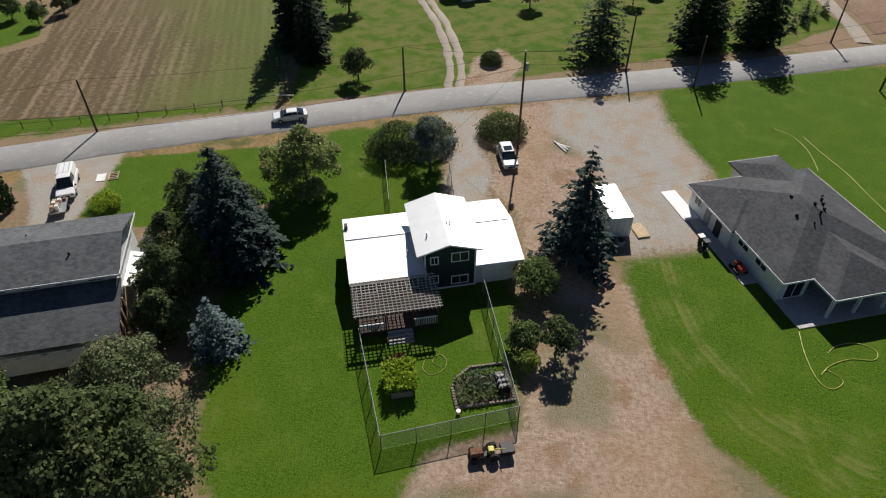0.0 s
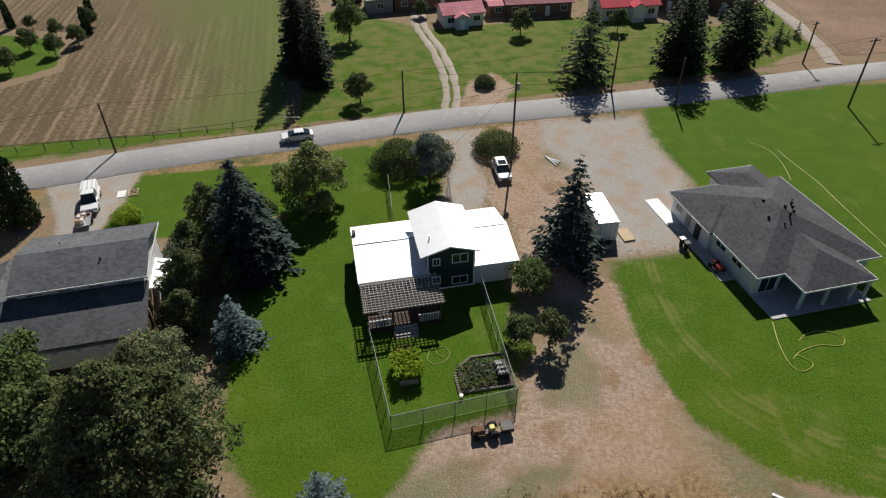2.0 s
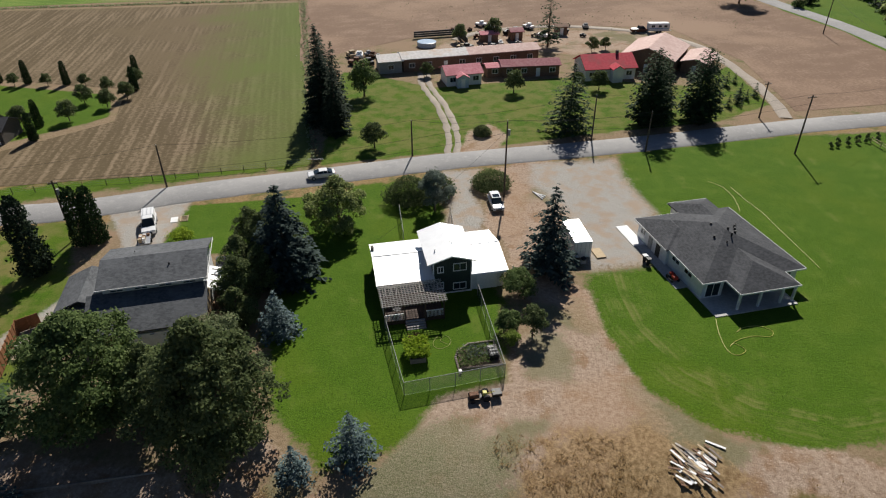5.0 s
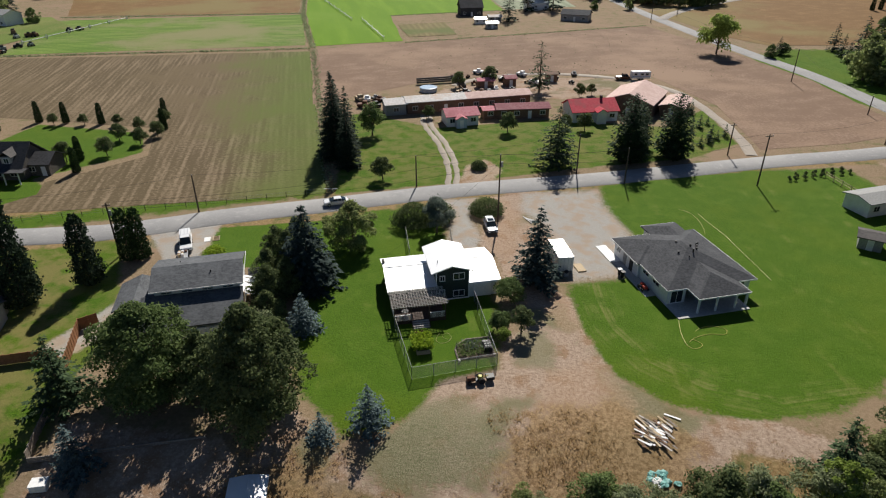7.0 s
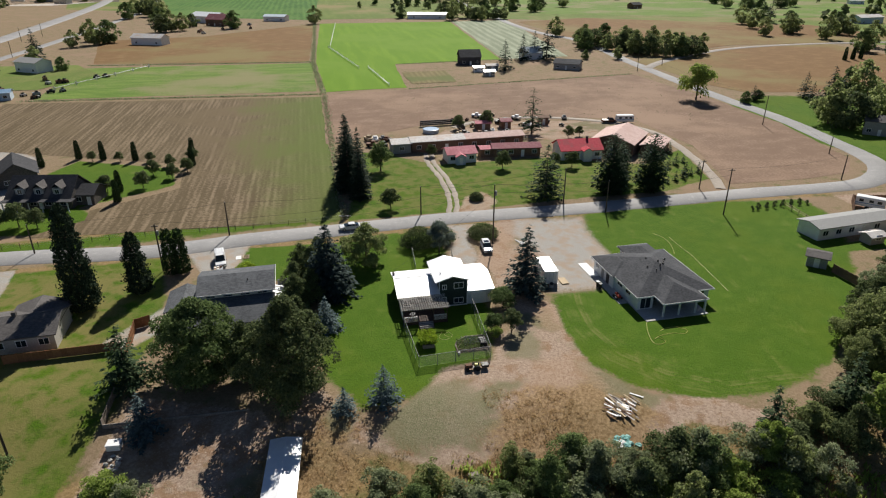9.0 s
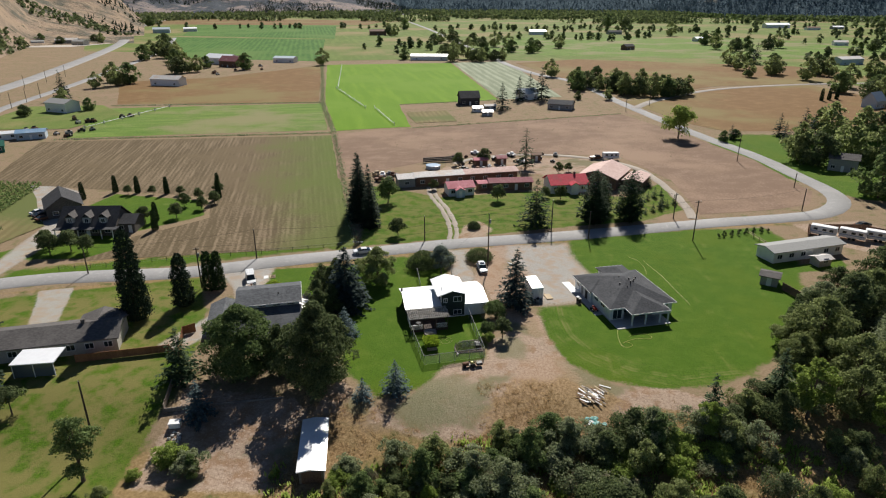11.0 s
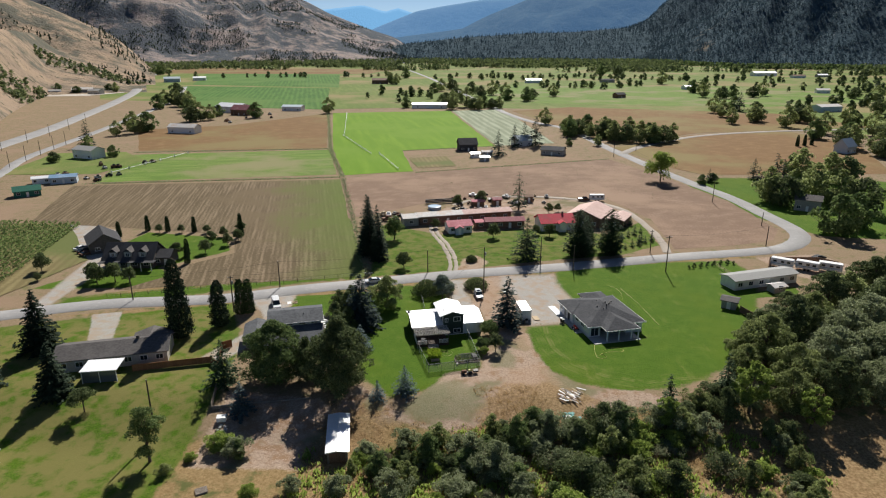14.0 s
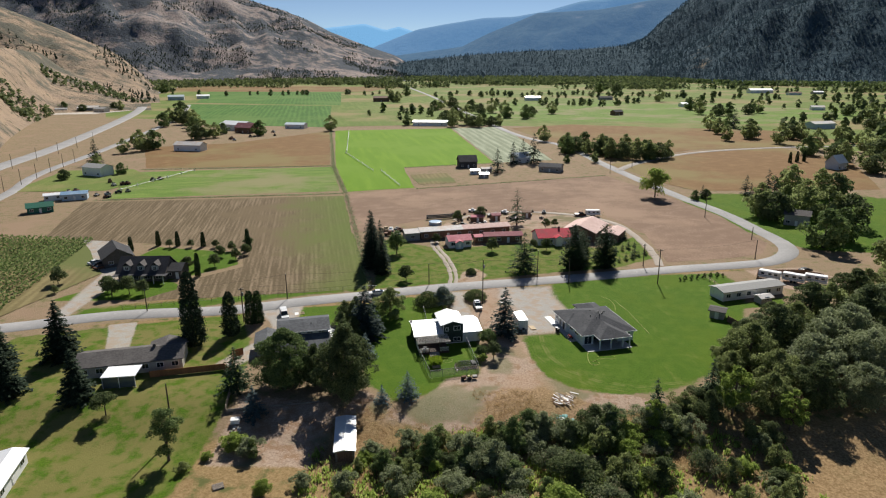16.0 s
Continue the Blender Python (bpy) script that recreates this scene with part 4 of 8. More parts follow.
def billow_arrays(h, r, leaves, size, low, lobes, lobe=(0.2, 0.36), peak=0.62, ragged=0.3, flat=0.8, lean=0.0, sides=0.85):
    """Leaf sprays over the upper skins of overlapping boughs that fill an uneven crown, with gaps between the boughs."""
    f = rng.random(lobes) ** 0.85
    az = np.arange(lobes) * 2.399 + rng.normal(0, 0.5, lobes)
    prof = np.where(f < peak, 0.62 + 0.38 * np.sin(f / peak * math.pi / 2), np.cos(np.clip((f - peak) / (1 - peak), 0, 1) * math.pi / 2) ** 0.75)
    lr = rng.uniform(*lobe, lobes) * r * (1.05 - 0.4 * f)
    out = np.maximum(prof * r * rng.uniform(1 - ragged, 1 + ragged * 0.35, lobes) - lr * sides, 0.05 * r) * np.where(rng.random(lobes) < 0.2, 0.45, 1.0)
    c = np.stack([np.cos(az) * out + lean * f * r, np.sin(az) * out, low + lr * 0.55 + (h - low - lr * 1.15) * f], -1)
    which = rng.choice(lobes, leaves, p=lr ** 2 / (lr ** 2).sum())
    n = unit(leaves)
    n[:, 2] = np.where(rng.random(leaves) < 0.72, np.abs(n[:, 2]), n[:, 2])
    away = c[which] - np.array([0, 0, low + (h - low) * 0.4])
    away /= np.linalg.norm(away, axis=1, keepdims=True) + 1e-6
    n = n + 0.45 * away
    n /= np.linalg.norm(n, axis=1, keepdims=True) + 1e-6
    reach = rng.uniform(0.55, 1.05, leaves) + (rng.random(leaves) < 0.16) * rng.uniform(0, 0.4, leaves)
    p = c[which] + n * (lr[which] * reach)[:, None] * np.array([1, 1, flat])
    t = np.cross(n, unit(leaves))
    t /= np.linalg.norm(t, axis=1, keepdims=True) + 1e-9
    s = size * rng.uniform(0.55, 1.35, leaves)
    return p, p + (t * 0.8 + n * 0.45 + np.array([0, 0, -0.12])) * s[:, None], s * 0.34, n, c


def bough_tree(name, m, h, r, leaf, label, leaves=9000, size=0.34, low=None, lobes=60, stems=1, twigs=0, category="tree", group="", **k):
    """A tree or shrub whose limbs run out to leafy boughs."""
    ob = thing(name, m, label, category, group)
    low = h * 0.1 if low is None else low
    b, t, w, n, c = billow_arrays(h, r, leaves, size, low, lobes, **k)
    bm = bmesh.new()
    for i in range(stems):
        ox, oy = (0, 0) if stems == 1 else rng.uniform(-0.3, 0.3, 2) * r
        add_tube(bm, [(ox, oy, -0.3), (ox * 0.9, oy * 0.9, h * 0.25), (ox * 0.4, oy * 0.4, h * 0.55), (0, 0, h * 0.85)], [0.026 * h, 0.02 * h, 0.012 * h, 0.01], 7)
    for q in c[:10 + twigs]:
        q = Vector(q)
        a = Vector((0, 0, max(low * 0.8, q.z * 0.55)))
        add_tube(bm, [a, a.lerp(q, 0.55) + Vector((0, 0, 0.03 * h)), q], [0.010 * h, 0.006 * h, 0.003 * h], 4)
    for q in c[:twigs]:
        q = Vector(q)
        e = q + Vector((q.x, q.y, 0)).normalized() * r * 0.28 + Vector((0, 0, h * 0.08))
        add_tube(bm, [Vector((q.x * 0.5, q.y * 0.5, q.z * 0.75)), q, e], [0.04, 0.025, 0.008], 4)
    part("trunk", bm, BARK, ob)
    kites("crown", b, t, w, leaf, ob, folds=n)
    return ob


def put(x, y, turn=0.0, s=1.0, dz=0.0):
    return Matrix.Translation((x, y, ground_z(x, y) + dz)) @ Matrix.Rotation(radians(turn), 4, "Z")


def copy_at(ob, x, y, turn, s, label="", sz=None):
    o = copy_thing(ob, put(x, y, turn))
    o.scale = (s, s, sz or s)
    if label:
        o["label"] = label
    return o


# the yards
conifer("spruce", put(-13.3, 22.3), 13.2, 4.6, NEEDLE_SPRUCE, "broad dark blue-green spruce beside the shingled house", levels=34, per=14, sprays=11, size=0.75, power=0.75)
conifer("blue_spruce", put(-11.6, 11.2), 5.8, 2.6, NEEDLE_BLUE, "silvery blue spruce at the edge of the lawn", levels=22, per=12, sprays=8, size=0.42)
conifer("blue_spruce", put(-0.6, -5.7), 5.5, 2.7, NEEDLE_BLUE, "young blue spruce standing on the grass", levels=20, per=11, sprays=8, size=0.38)
conifer("blue_spruce", put(-5.5, -7.8), 3.7, 1.7, NEEDLE_BLUE, "small blue spruce on dry ground", levels=16, per=10, sprays=6, size=0.34)
conifer("spruce", put(20.4, 24.4), 12.4, 3.9, NEEDLE_SPRUCE, "tall dark spruce beside the white container", levels=24, per=11, sprays=10, size=0.72, ragged=0.4)
bough_tree("bushy_tree", put(-8.7, 34.6), 8.2, 4.5, LEAF_THICKET, "loose green broadleaf tree with drooping outer twigs", low=0.2, leaves=18000, size=0.3, lobes=70, lobe=(0.16, 0.3), peak=0.45, ragged=0.4, twigs=8)
dense_tree("juniper_shrub", put(0.6, 43.4), 3.8, 4.6, LEAF_DARK, "wide clipped dark green juniper shrub", leaves=9880, size=0.3, base=0.3, power=0.42, lumps=40, bump=0.2, stray=0.12, category="shrub")
dense_tree("juniper_shrub", put(5.0, 45.2), 3.5, 3.6, LEAF_DARK, "wide clipped dark green juniper shrub", leaves=6840, size=0.3, base=0.3, power=0.42, lumps=40, bump=0.2, stray=0.12, category="shrub")
broadleaf("russian_olive", put(4.9, 40.2), 6.6, 3.0, LEAF_SILVER, "silver-leaved tree over a clipped juniper", low=1.2, leaves=5200, size=0.36)
dense_tree("mugo_shrub", put(13.7, 48.4), 2.6, 3.9, LEAF_DARK, "low rounded dark shrub at the pole's foot", leaves=7980, size=0.3, base=0.3, power=0.42, lumps=40, bump=0.2, stray=0.12, category="shrub")
dense_tree("round_shrub", put(12.6, 70.2), 1.9, 2.0, LEAF_DARK, "low rounded dark shrub beside the farm driveway", leaves=4180, size=0.3, base=0.3, power=0.42, lumps=40, bump=0.2, stray=0.12, category="shrub")
broadleaf("garden_shrub", put(16.3, 19.0), 3.8, 2.5, LEAF, "round green shrub at the house corner", low=0.3, leaves=3600, size=0.34, limbs=5, category="shrub")
broadleaf("young_tree", put(17.2, 11.4), 4.0, 1.8, LEAF_DARK, "small dark-leaved tree beside the garden fence", low=1.1, leaves=2200, size=0.34)
broadleaf("garden_shrub", put(14.6, 12.2), 2.7, 1.7, LEAF, "loose green shrub against the garden fence", low=0.2, leaves=2000, size=0.34, limbs=4, category="shrub")
broadleaf("garden_shrub", put(14.7, 9.9), 1.9, 1.1, LEAF_LIGHT, "loose light green shrub against the garden fence", low=0.2, leaves=1000, size=0.3, limbs=4, category="shrub")
for hx, hy, hh, hr in ((-17.5, 16.0, 7.4, 2.8), (-16.6, 24.5, 8.2, 3.2), (-19.2, 27.6, 7.4, 2.8), (-18.8, 21.0, 7.0, 2.7), (-14.6, 28.2, 6.2, 2.7), (-16.6, 12.4, 5.4, 2.4), (-15.6, 19.4, 6.4, 2.7), (-18.0, 33.4, 5.2, 2.3)):
    bough_tree("hedge_tree", put(hx, hy), hh, hr, LEAF_DARK, "dark bushy tree crowding the shingled house", leaves=8000, size=0.26, low=0.2, lobes=60, lobe=(0.2, 0.36), peak=0.35, ragged=0.35)
bough_tree("hedge_tree", put(-16.8, 31.0), 7.2, 2.6, LEAF_DARK, "half-dead bushy tree with bare top twigs", leaves=5200, size=0.26, low=0.2, lobes=50, peak=0.35, ragged=0.4, twigs=26)
broadleaf("dry_tree", put(-15.8, 4.8), 7.3, 4.3, LEAF_DRY, "half-dry broad tree with bare outer twigs", low=1.0, leaves=4600, size=0.38, bare=34)
broadleaf("dry_tree", put(-12.9, 1.4), 5.6, 3.3, LEAF_DRY, "half-dry broad tree with bare outer twigs", low=1.0, leaves=3000, size=0.38, bare=26)
bough_tree("maple", put(-26.2, -1.8), 12.4, 6.9, LEAF, "large dense dark green maple behind the shingled house", leaves=30000, size=0.36, low=0.5, lobes=120, lobe=(0.17, 0.3), peak=0.4, ragged=0.28)
bough_tree("maple", put(-12.9, -5.4), 15.2, 6.6, LEAF_DARK, "tall dense dark green tree shading the yard", leaves=30000, size=0.36, low=0.5, lobes=140, lobe=(0.15, 0.27), peak=0.3, ragged=0.34)
bough_tree("maple", put(-20.2, -1.5), 9.0, 3.6, LEAF_DARK, "dense dark green tree between two larger ones", leaves=9000, size=0.36, low=0.4, lobes=60, peak=0.4)
conifer("pine", put(-36.0, -3.2), 9.2, 3.7, NEEDLE, "ragged green conifer by the wooden fence", levels=22, per=11, sprays=8, size=0.6, ragged=0.45)
conifer("blue_spruce", put(-29.5, -12.6), 6.6, 2.3, NEEDLE_BLUE, "blue spruce by the retaining wall", levels=20, per=11, sprays=8, size=0.45)
broadleaf("golden_shrub", put(-30.6, 31.3), 1.5, 1.9, LEAF_YELLOW, "low golden-green shrub on the front lawn", low=0.1, leaves=1500, size=0.28, limbs=3, category="shrub")
poplar = dense_tree("columnar_tree", put(-52.9, 16.2), 18.6, 2.75, NEEDLE_DARK, "tall narrow dark columnar tree by the road", leaves=13000, size=0.42, base=0.06, power=0.34, lumps=160, bump=0.22, lump=0.3, up=0.5, stray=0.2)
dense_tree("columnar_tree", put(-46.2, 22.2), 11.6, 2.35, NEEDLE_DARK, "shorter narrow dark conifer near the road", leaves=8000, size=0.4, base=0.12, power=0.4, lumps=90, bump=0.3, lump=0.3, up=0.3, stray=0.25)
cedar = dense_tree("cedar", put(-43.8, 29.6), 9.0, 1.55, CEDAR, "dense dark columnar cedar of a pair", leaves=3800, size=0.36, base=0.05, power=0.28, lumps=50, bump=0.12, up=0.6, stray=0.05, group="pair of cedars")
copy_at(cedar, -42.0, 30.2, 70, 0.98)
# far side of the road
firs = conifer("fir", put(-18.8, 75.5), 18.6, 3.5, NEEDLE_DARK, "tall dark fir in a row across the road", levels=40, per=15, sprays=9, size=0.7, power=0.7, low=0.02, group="firs across the road")
for x, y, a, s in ((-15.3, 70.4, 40, 0.76), (-20.4, 82.0, 120, 0.95), (-17.0, 80.0, 200, 0.8), (-21.0, 89.0, 280, 0.78)):
    copy_at(firs, x, y, a, s)
broadleaf("bushy_tree", put(-13.0, 92.0), 8.5, 3.2, LEAF, "green broadleaf tree behind the firs", low=0.8, leaves=2600, size=0.55)
young = broadleaf("young_tree", put(-7.2, 63.8), 4.9, 2.3, LEAF_DARK, "small round tree on the farm's grass", low=1.0, leaves=1300, size=0.52)
copy_at(young, 20.2, 95.0, 70, 1.02, "small round tree in front of the farm buildings")
copy_at(young, 0.0, 106.0, 170, 0.7, "small round tree beside the farm driveway")
conifer("pine", put(29.3, 72.3), 13.2, 4.4, NEEDLE, "open-branched pine at the roadside", levels=24, per=13, sprays=9, size=0.7, power=0.6, ragged=0.4, low=0.12)
cyp = conifer("cypress", put(45.6, 76.0), 14.8, 3.9, CEDAR, "dense dark conifer at the roadside", levels=44, per=17, sprays=8, size=0.75, power=0.42, droop=-0.35, low=0.02, group="roadside conifers")
copy_at(cyp, 55.8, 78.2, 60, 0.97)
copy_at(cyp, 49.6, 84.5, 160, 0.72)
conifer("pine", put(31.8, 133.0), 14.5, 3.3, NEEDLE, "tall open pine between the farm buildings", levels=20, per=8, sprays=6, size=0.8, power=0.5, ragged=0.45, low=0.15)
for x, y, s in ((39.5, 97.0, 0.9), (35.0, 99.0, 0.7), (8.0, 138.0, 1.0), (17.5, 141.0, 1.2), (43.0, 128.0, 0.8), (47.0, 130.0, 0.7)):
    copy_at(young, x, y, x * 37, s, "bushy green tree among the farm buildings")
willow = broadleaf("willow", put(103.5, 189.0), 13.5, 7.6, LEAF_LIGHT, "round bright green willow in the bare field", low=1.8, lobes=40, leaves=5200, size=0.75, flat=1.1)
thin = conifer("young_conifer", put(69.0, 92.0), 3.2, 1.0, NEEDLE, "small planted conifer in a farm border", levels=12, per=8, sprays=4, size=0.4, group="planted border")
for i in range(13):
    copy_at(thin, 62 + (i * 2.7) % 12, 84 + i * 2.3, i * 50, 0.6 + 0.5 * ((i * 7) % 5) / 5)
# dark house yard and vineyard edge
for i, (x, y) in enumerate(((-101.0, 100), (-93.6, 99.5), (-84.0, 99), (-69.5, 104), (-83.5, 62.5), (-75.5, 73), (-72.5, 66), (-66, 95), (-107, 92))):
    copy_at(cedar, x, y, i * 47, 0.62, "clipped narrow cedar in the garden of the dark house")
for i, (x, y, s) in enumerate(((-78, 72, 0.95), (-71, 76, 0.9), (-67, 84, 0.8), (-73, 86, 0.85), (-65, 89, 0.8), (-88, 98, 0.6), (-79, 98, 0.6), (-96, 98, 0.6), (-72, 94, 0.7), (-68, 100, 0.75), (-90, 48, 1.1), (-86, 50, 1.15), (-93, 52, 1.0), (-82, 50, 0.9), (-112, 58, 1.1), (-108, 50, 0.5))):
    copy_at(young, x, y, i * 61, s, "rounded garden shrub by the dark house")
# rancher's yard
spr = conifer("spruce", put(-80.0, 9.0), 14.0, 4.2, NEEDLE_DARK, "broad dark spruce beside the long house", levels=40, per=15, sprays=9, size=0.8, ragged=0.35)
copy_at(spr, -66.2, -8.5, 80, 0.78, "dark spruce behind the long house")
copy_at(spr, -82.0, -7.0, 150, 0.86, "dark spruce behind the long house")
copy_at(spr, -91.0, 4.0, 210, 0.9)
broadleaf("pruned_tree", put(-58.4, -12.6), 4.6, 2.7, LEAF_DARK, "small flat-topped pruned tree on the back lawn", low=2.0, lobes=22, leaves=2200, size=0.4, flat=0.6)
broadleaf("birch", put(-40.8, -24.6), 10.4, 2.9, LEAF, "slender light green tree at the yard's edge", low=1.6, leaves=3600, size=0.42, bare=6)
# bank in front: wild shrubs and the wood to the right
bank = [bough_tree("wild_shrub", put(x, y), h, r, leaf, label, leaves=n, size=sz, low=0.1, lobes=lb, lobe=(0.2, 0.42), peak=pk, ragged=0.55, stems=3, twigs=b, lean=ln, category="shrub", group="shrubs on the bank")
        for x, y, h, r, leaf, label, n, sz, lb, pk, b, ln in (
            (-31.0, -21.0, 3.0, 2.9, LEAF_LIGHT, "light green wild shrub on the bank", 5200, 0.26, 26, 0.35, 2, 0.2),
            (1.0, -19.5, 3.2, 3.0, LEAF_GREY, "grey-green wild shrub on the bank", 5200, 0.26, 24, 0.4, 6, -0.15),
            (6.0, -19.5, 4.2, 2.7, LEAF_THICKET, "wild green shrub on the bank", 5200, 0.27, 30, 0.5, 3, 0.1),
            (24.5, -17.0, 5.2, 3.6, LEAF_GREY, "grey-green wild shrub on the bank", 6500, 0.28, 36, 0.45, 8, 0.15),
            (30.5, -18.5, 4.6, 3.4, LEAF_DARK, "dark green wild shrub on the bank", 6500, 0.28, 34, 0.35, 2, -0.2),
            (12.0, -24.0, 2.6, 3.4, LEAF_DRY, "half-dry spreading shrub on the bank", 4200, 0.24, 24, 0.3, 14, 0.25),
            (37.0, -17.0, 6.4, 3.2, LEAF, "tall green wild shrub on the bank", 6500, 0.3, 40, 0.55, 2, 0.1))]
prnd = random.Random(5)
shrub_spots = [(-28, -22, .9), (-25.5, -24, .6), (-34, -24, .6), (-9, -24, .8), (-5, -22.5, .8), (-3, -25.5, 1), (3.5, -22.5, .9), (9.5, -21.5, .8), (12.5, -24.5, .9), (8, -25.5, 1), (2, -28, 1), (14, -20, .4),
               (18.5, -20.5, 1.0), (21.5, -19.5, 1.1), (22.0, -15.6, .9), (25.5, -15.0, .7), (27.5, -17.8, 1.0), (30.5, -18.5, 1.0), (33.5, -16.5, 1.1), (37.0, -17.0, 1.2), (40.5, -15.5, 1.2), (44.0, -13.5, 1.1), (48, -15, 1.2), (34, -21, 1.3), (29, -22.5, 1.2), (24, -22.5, 1.2),
               (17, -26, 1.2), (39, -21, 1.2), (45, -19, 1.2), (50, -11, .9), (54, -9, 1.0), (57, -5.5, 1.0), (60, -3, 1.0), (63, 0, 1.0), (66, 3.5, 1.0), (58, -12, 1.2), (62, -8, 1.3), (20, -30, 1.3), (28, -29, 1.4), (36, -28, 1.4), (44, -27, 1.4), (10, -31, 1.2), (0, -33, 1.1), (-8, -31, 1.0), (-16, -30, .7), (-22, -32, .8), (52, -24, 1.4), (-36.5, -28, .7), (26, -35, 1.4), (34, -36, 1.4), (44, -36, 1.5), (16, -36, 1.3), (6, -38, 1.3)]
shrub_spots += [(prnd.uniform(14, 66), prnd.uniform(-34, -15), prnd.uniform(0.5, 1.1)) for k in range(46)] + [(prnd.uniform(-14, 16), prnd.uniform(-36, -20), prnd.uniform(0.35, 0.8)) for k in range(26)]
shrub_spots = [q for q in shrub_spots if not (-14 < q[0] < -7 and -25 < q[1] < -11)]
for i, (x, y, s) in enumerate(shrub_spots):
    copy_at(bank[prnd.randrange(7)], x + prnd.uniform(-1.2, 1.2), y + prnd.uniform(-1.0, 1.0), prnd.uniform(0, 360), s * prnd.uniform(0.65, 1.15), sz=s * prnd.uniform(0.55, 1.15))
tall = [bough_tree("cottonwood", put(x, y), h, r, leaf, label, leaves=n, size=sz, low=lo, lobes=lb, lobe=(0.16, 0.32), peak=pk, ragged=0.42, twigs=b, group="wood by the lawn")
        for x, y, h, r, leaf, label, n, sz, lo, lb, pk, b in (
            (72.0, 8.0, 11.0, 6.0, LEAF_THICKET, "tall green tree of the wood by the lawn", 16000, 0.42, 0.6, 80, 0.5, 0),
            (80.0, 14.0, 12.5, 6.2, LEAF_DARK, "tall dark tree of the wood by the lawn", 16000, 0.42, 0.8, 90, 0.45, 0),
            (61.5, -10.0, 10.5, 3.4, LEAF_LIGHT, "tall light green tree in front of the wood", 9000, 0.36, 2.0, 50, 0.5, 6),
            (88.0, 9.0, 11.5, 6.6, LEAF_GREY, "broad grey-green tree of the wood by the lawn", 16000, 0.42, 0.8, 90, 0.5, 0))]
for i, (x, y, s) in enumerate(((87, 20, 1.0), (94, 27, 1.05), (96, 15, 1.1), (102, 33, 1.0), (104, 22, 1.15), (82, 2, .95), (73, -2, .85), (112, 40, 1.0), (112, 28, 1.1), (120, 48, .9), (122, 36, 1.0), (94, 3, 1.0), (68, 10, .6), (74, 16, .65), (80, 23, .6), (66, 3, .6), (86, 29, .6), (104, 8, 1.0), (130, 52, .9), (115, 16, 1.0), (128, 30, 1.1), (69, -9, .75), (78, -8, .8), (87, -7, .8))):
    copy_at(tall[(0, 1, 3)[i % 3]], x, y, i * 73, s)
copy_at(tall[2], 45.5, -14.5, 60, 0.62, "slim tree rising from the bank shrubs")
copy_at(tall[2], 70.5, -14.0, 160, 0.8)
conifer("pine", put(58.5, -6.5), 9.5, 2.2, NEEDLE, "slim conifer at the wood's edge", levels=20, per=10, sprays=6, size=0.6)
conifer("pine", put(46.6, -11.5), 8.2, 2.0, NEEDLE, "slim conifer rising from the bank shrubs", levels=18, per=10, sprays=6, size=0.6)

# weeds that fill the ground between the shrubs
hb, ht, hw = [], [], []
for i in range(900):
    hx, hy = prnd.uniform(-16, 68), prnd.uniform(-38, -15.5)
    if hx < 10 and hy > -21 or -14 < hx < -7 and hy > -26 or hx > 46 and hy < -20 and (hx * 7 + hy * 3) % 5 > 1.5:
        continue
    hr = prnd.uniform(0.4, 1.3)
    for k in range(22):
        wx, wy = hx + prnd.gauss(0, hr * 0.6), hy + prnd.gauss(0, hr * 0.6)
        wz = ground_z(wx, wy)
        wl = prnd.uniform(0.3, 0.9)
        hb.append((wx, wy, wz - 0.05))
        ht.append((wx + prnd.uniform(-.4, .4) * wl, wy + prnd.uniform(-.4, .4) * wl, wz + wl))
        hw.append(0.17 * wl + 0.04)
tagged(kites("bank_weeds", hb, ht, hw, LEAF_LIGHT), "light green weeds between the shrubs on the bank", "weeds", kind="stuff")

# dry tufts on the bank
tb, tt, tw = [], [], []
for i in range(9000):
    x, y = prnd.uniform(-16, 50), prnd.uniform(-30, -3)
    if -2.5 < x < 12.5 and y > -14 or noise.noise((x * 0.16, y * 0.16, 3)) + prnd.gauss(0, 0.22) < 0.1 or (y > -9 + prnd.gauss(0, 1.5) and not (12 < x < 30)):
        continue
    z = ground_z(x, y)
    for k in range(9):
        hgt = prnd.uniform(0.12, 0.38)
        bx, by = x + prnd.uniform(-.35, .35), y + prnd.uniform(-.35, .35)
        tb.append((bx, by, z))
        tt.append((bx + prnd.uniform(-.3, .3), by + prnd.uniform(-.3, .3), z + hgt))
        tw.append(prnd.uniform(0.02, 0.04))
tagged(kites("dry_grass_tufts", tb, tt, tw, STRAW), "tufts of tall straw-coloured grass on the bank", "grass", kind="stuff")

# vineyard rows
vb, vt, vw = [], [], []
for row in range(34):
    for i in range(56):
        x = -114 - row * 2.3 + i * -0.28 + prnd.uniform(-.25, .25)
        y = 32 + i * 1.35 + row * 0.2
        for k in range(9):
            vb.append((x + prnd.uniform(-.4, .4), y + prnd.uniform(-.6, .6), prnd.uniform(0.3, 1.1)))
            vt.append((vb[-1][0] + prnd.uniform(-.5, .5), vb[-1][1] + prnd.uniform(-.5, .5), vb[-1][2] + prnd.uniform(0.2, .7)))
            vw.append(prnd.uniform(.2, .38))
tagged(kites("vine_rows", vb, vt, vw, LEAF), "rows of green grape vines on trellis", "vines", kind="stuff")

# ---- buildings ----


def vents(parent, spots, material=None):
    for x, y, z, h, r in spots:
        part("vent_pipe", tube([(x, y, z - 0.2), (x, y, z + h)], [r, r], 8), material or STEEL, parent)


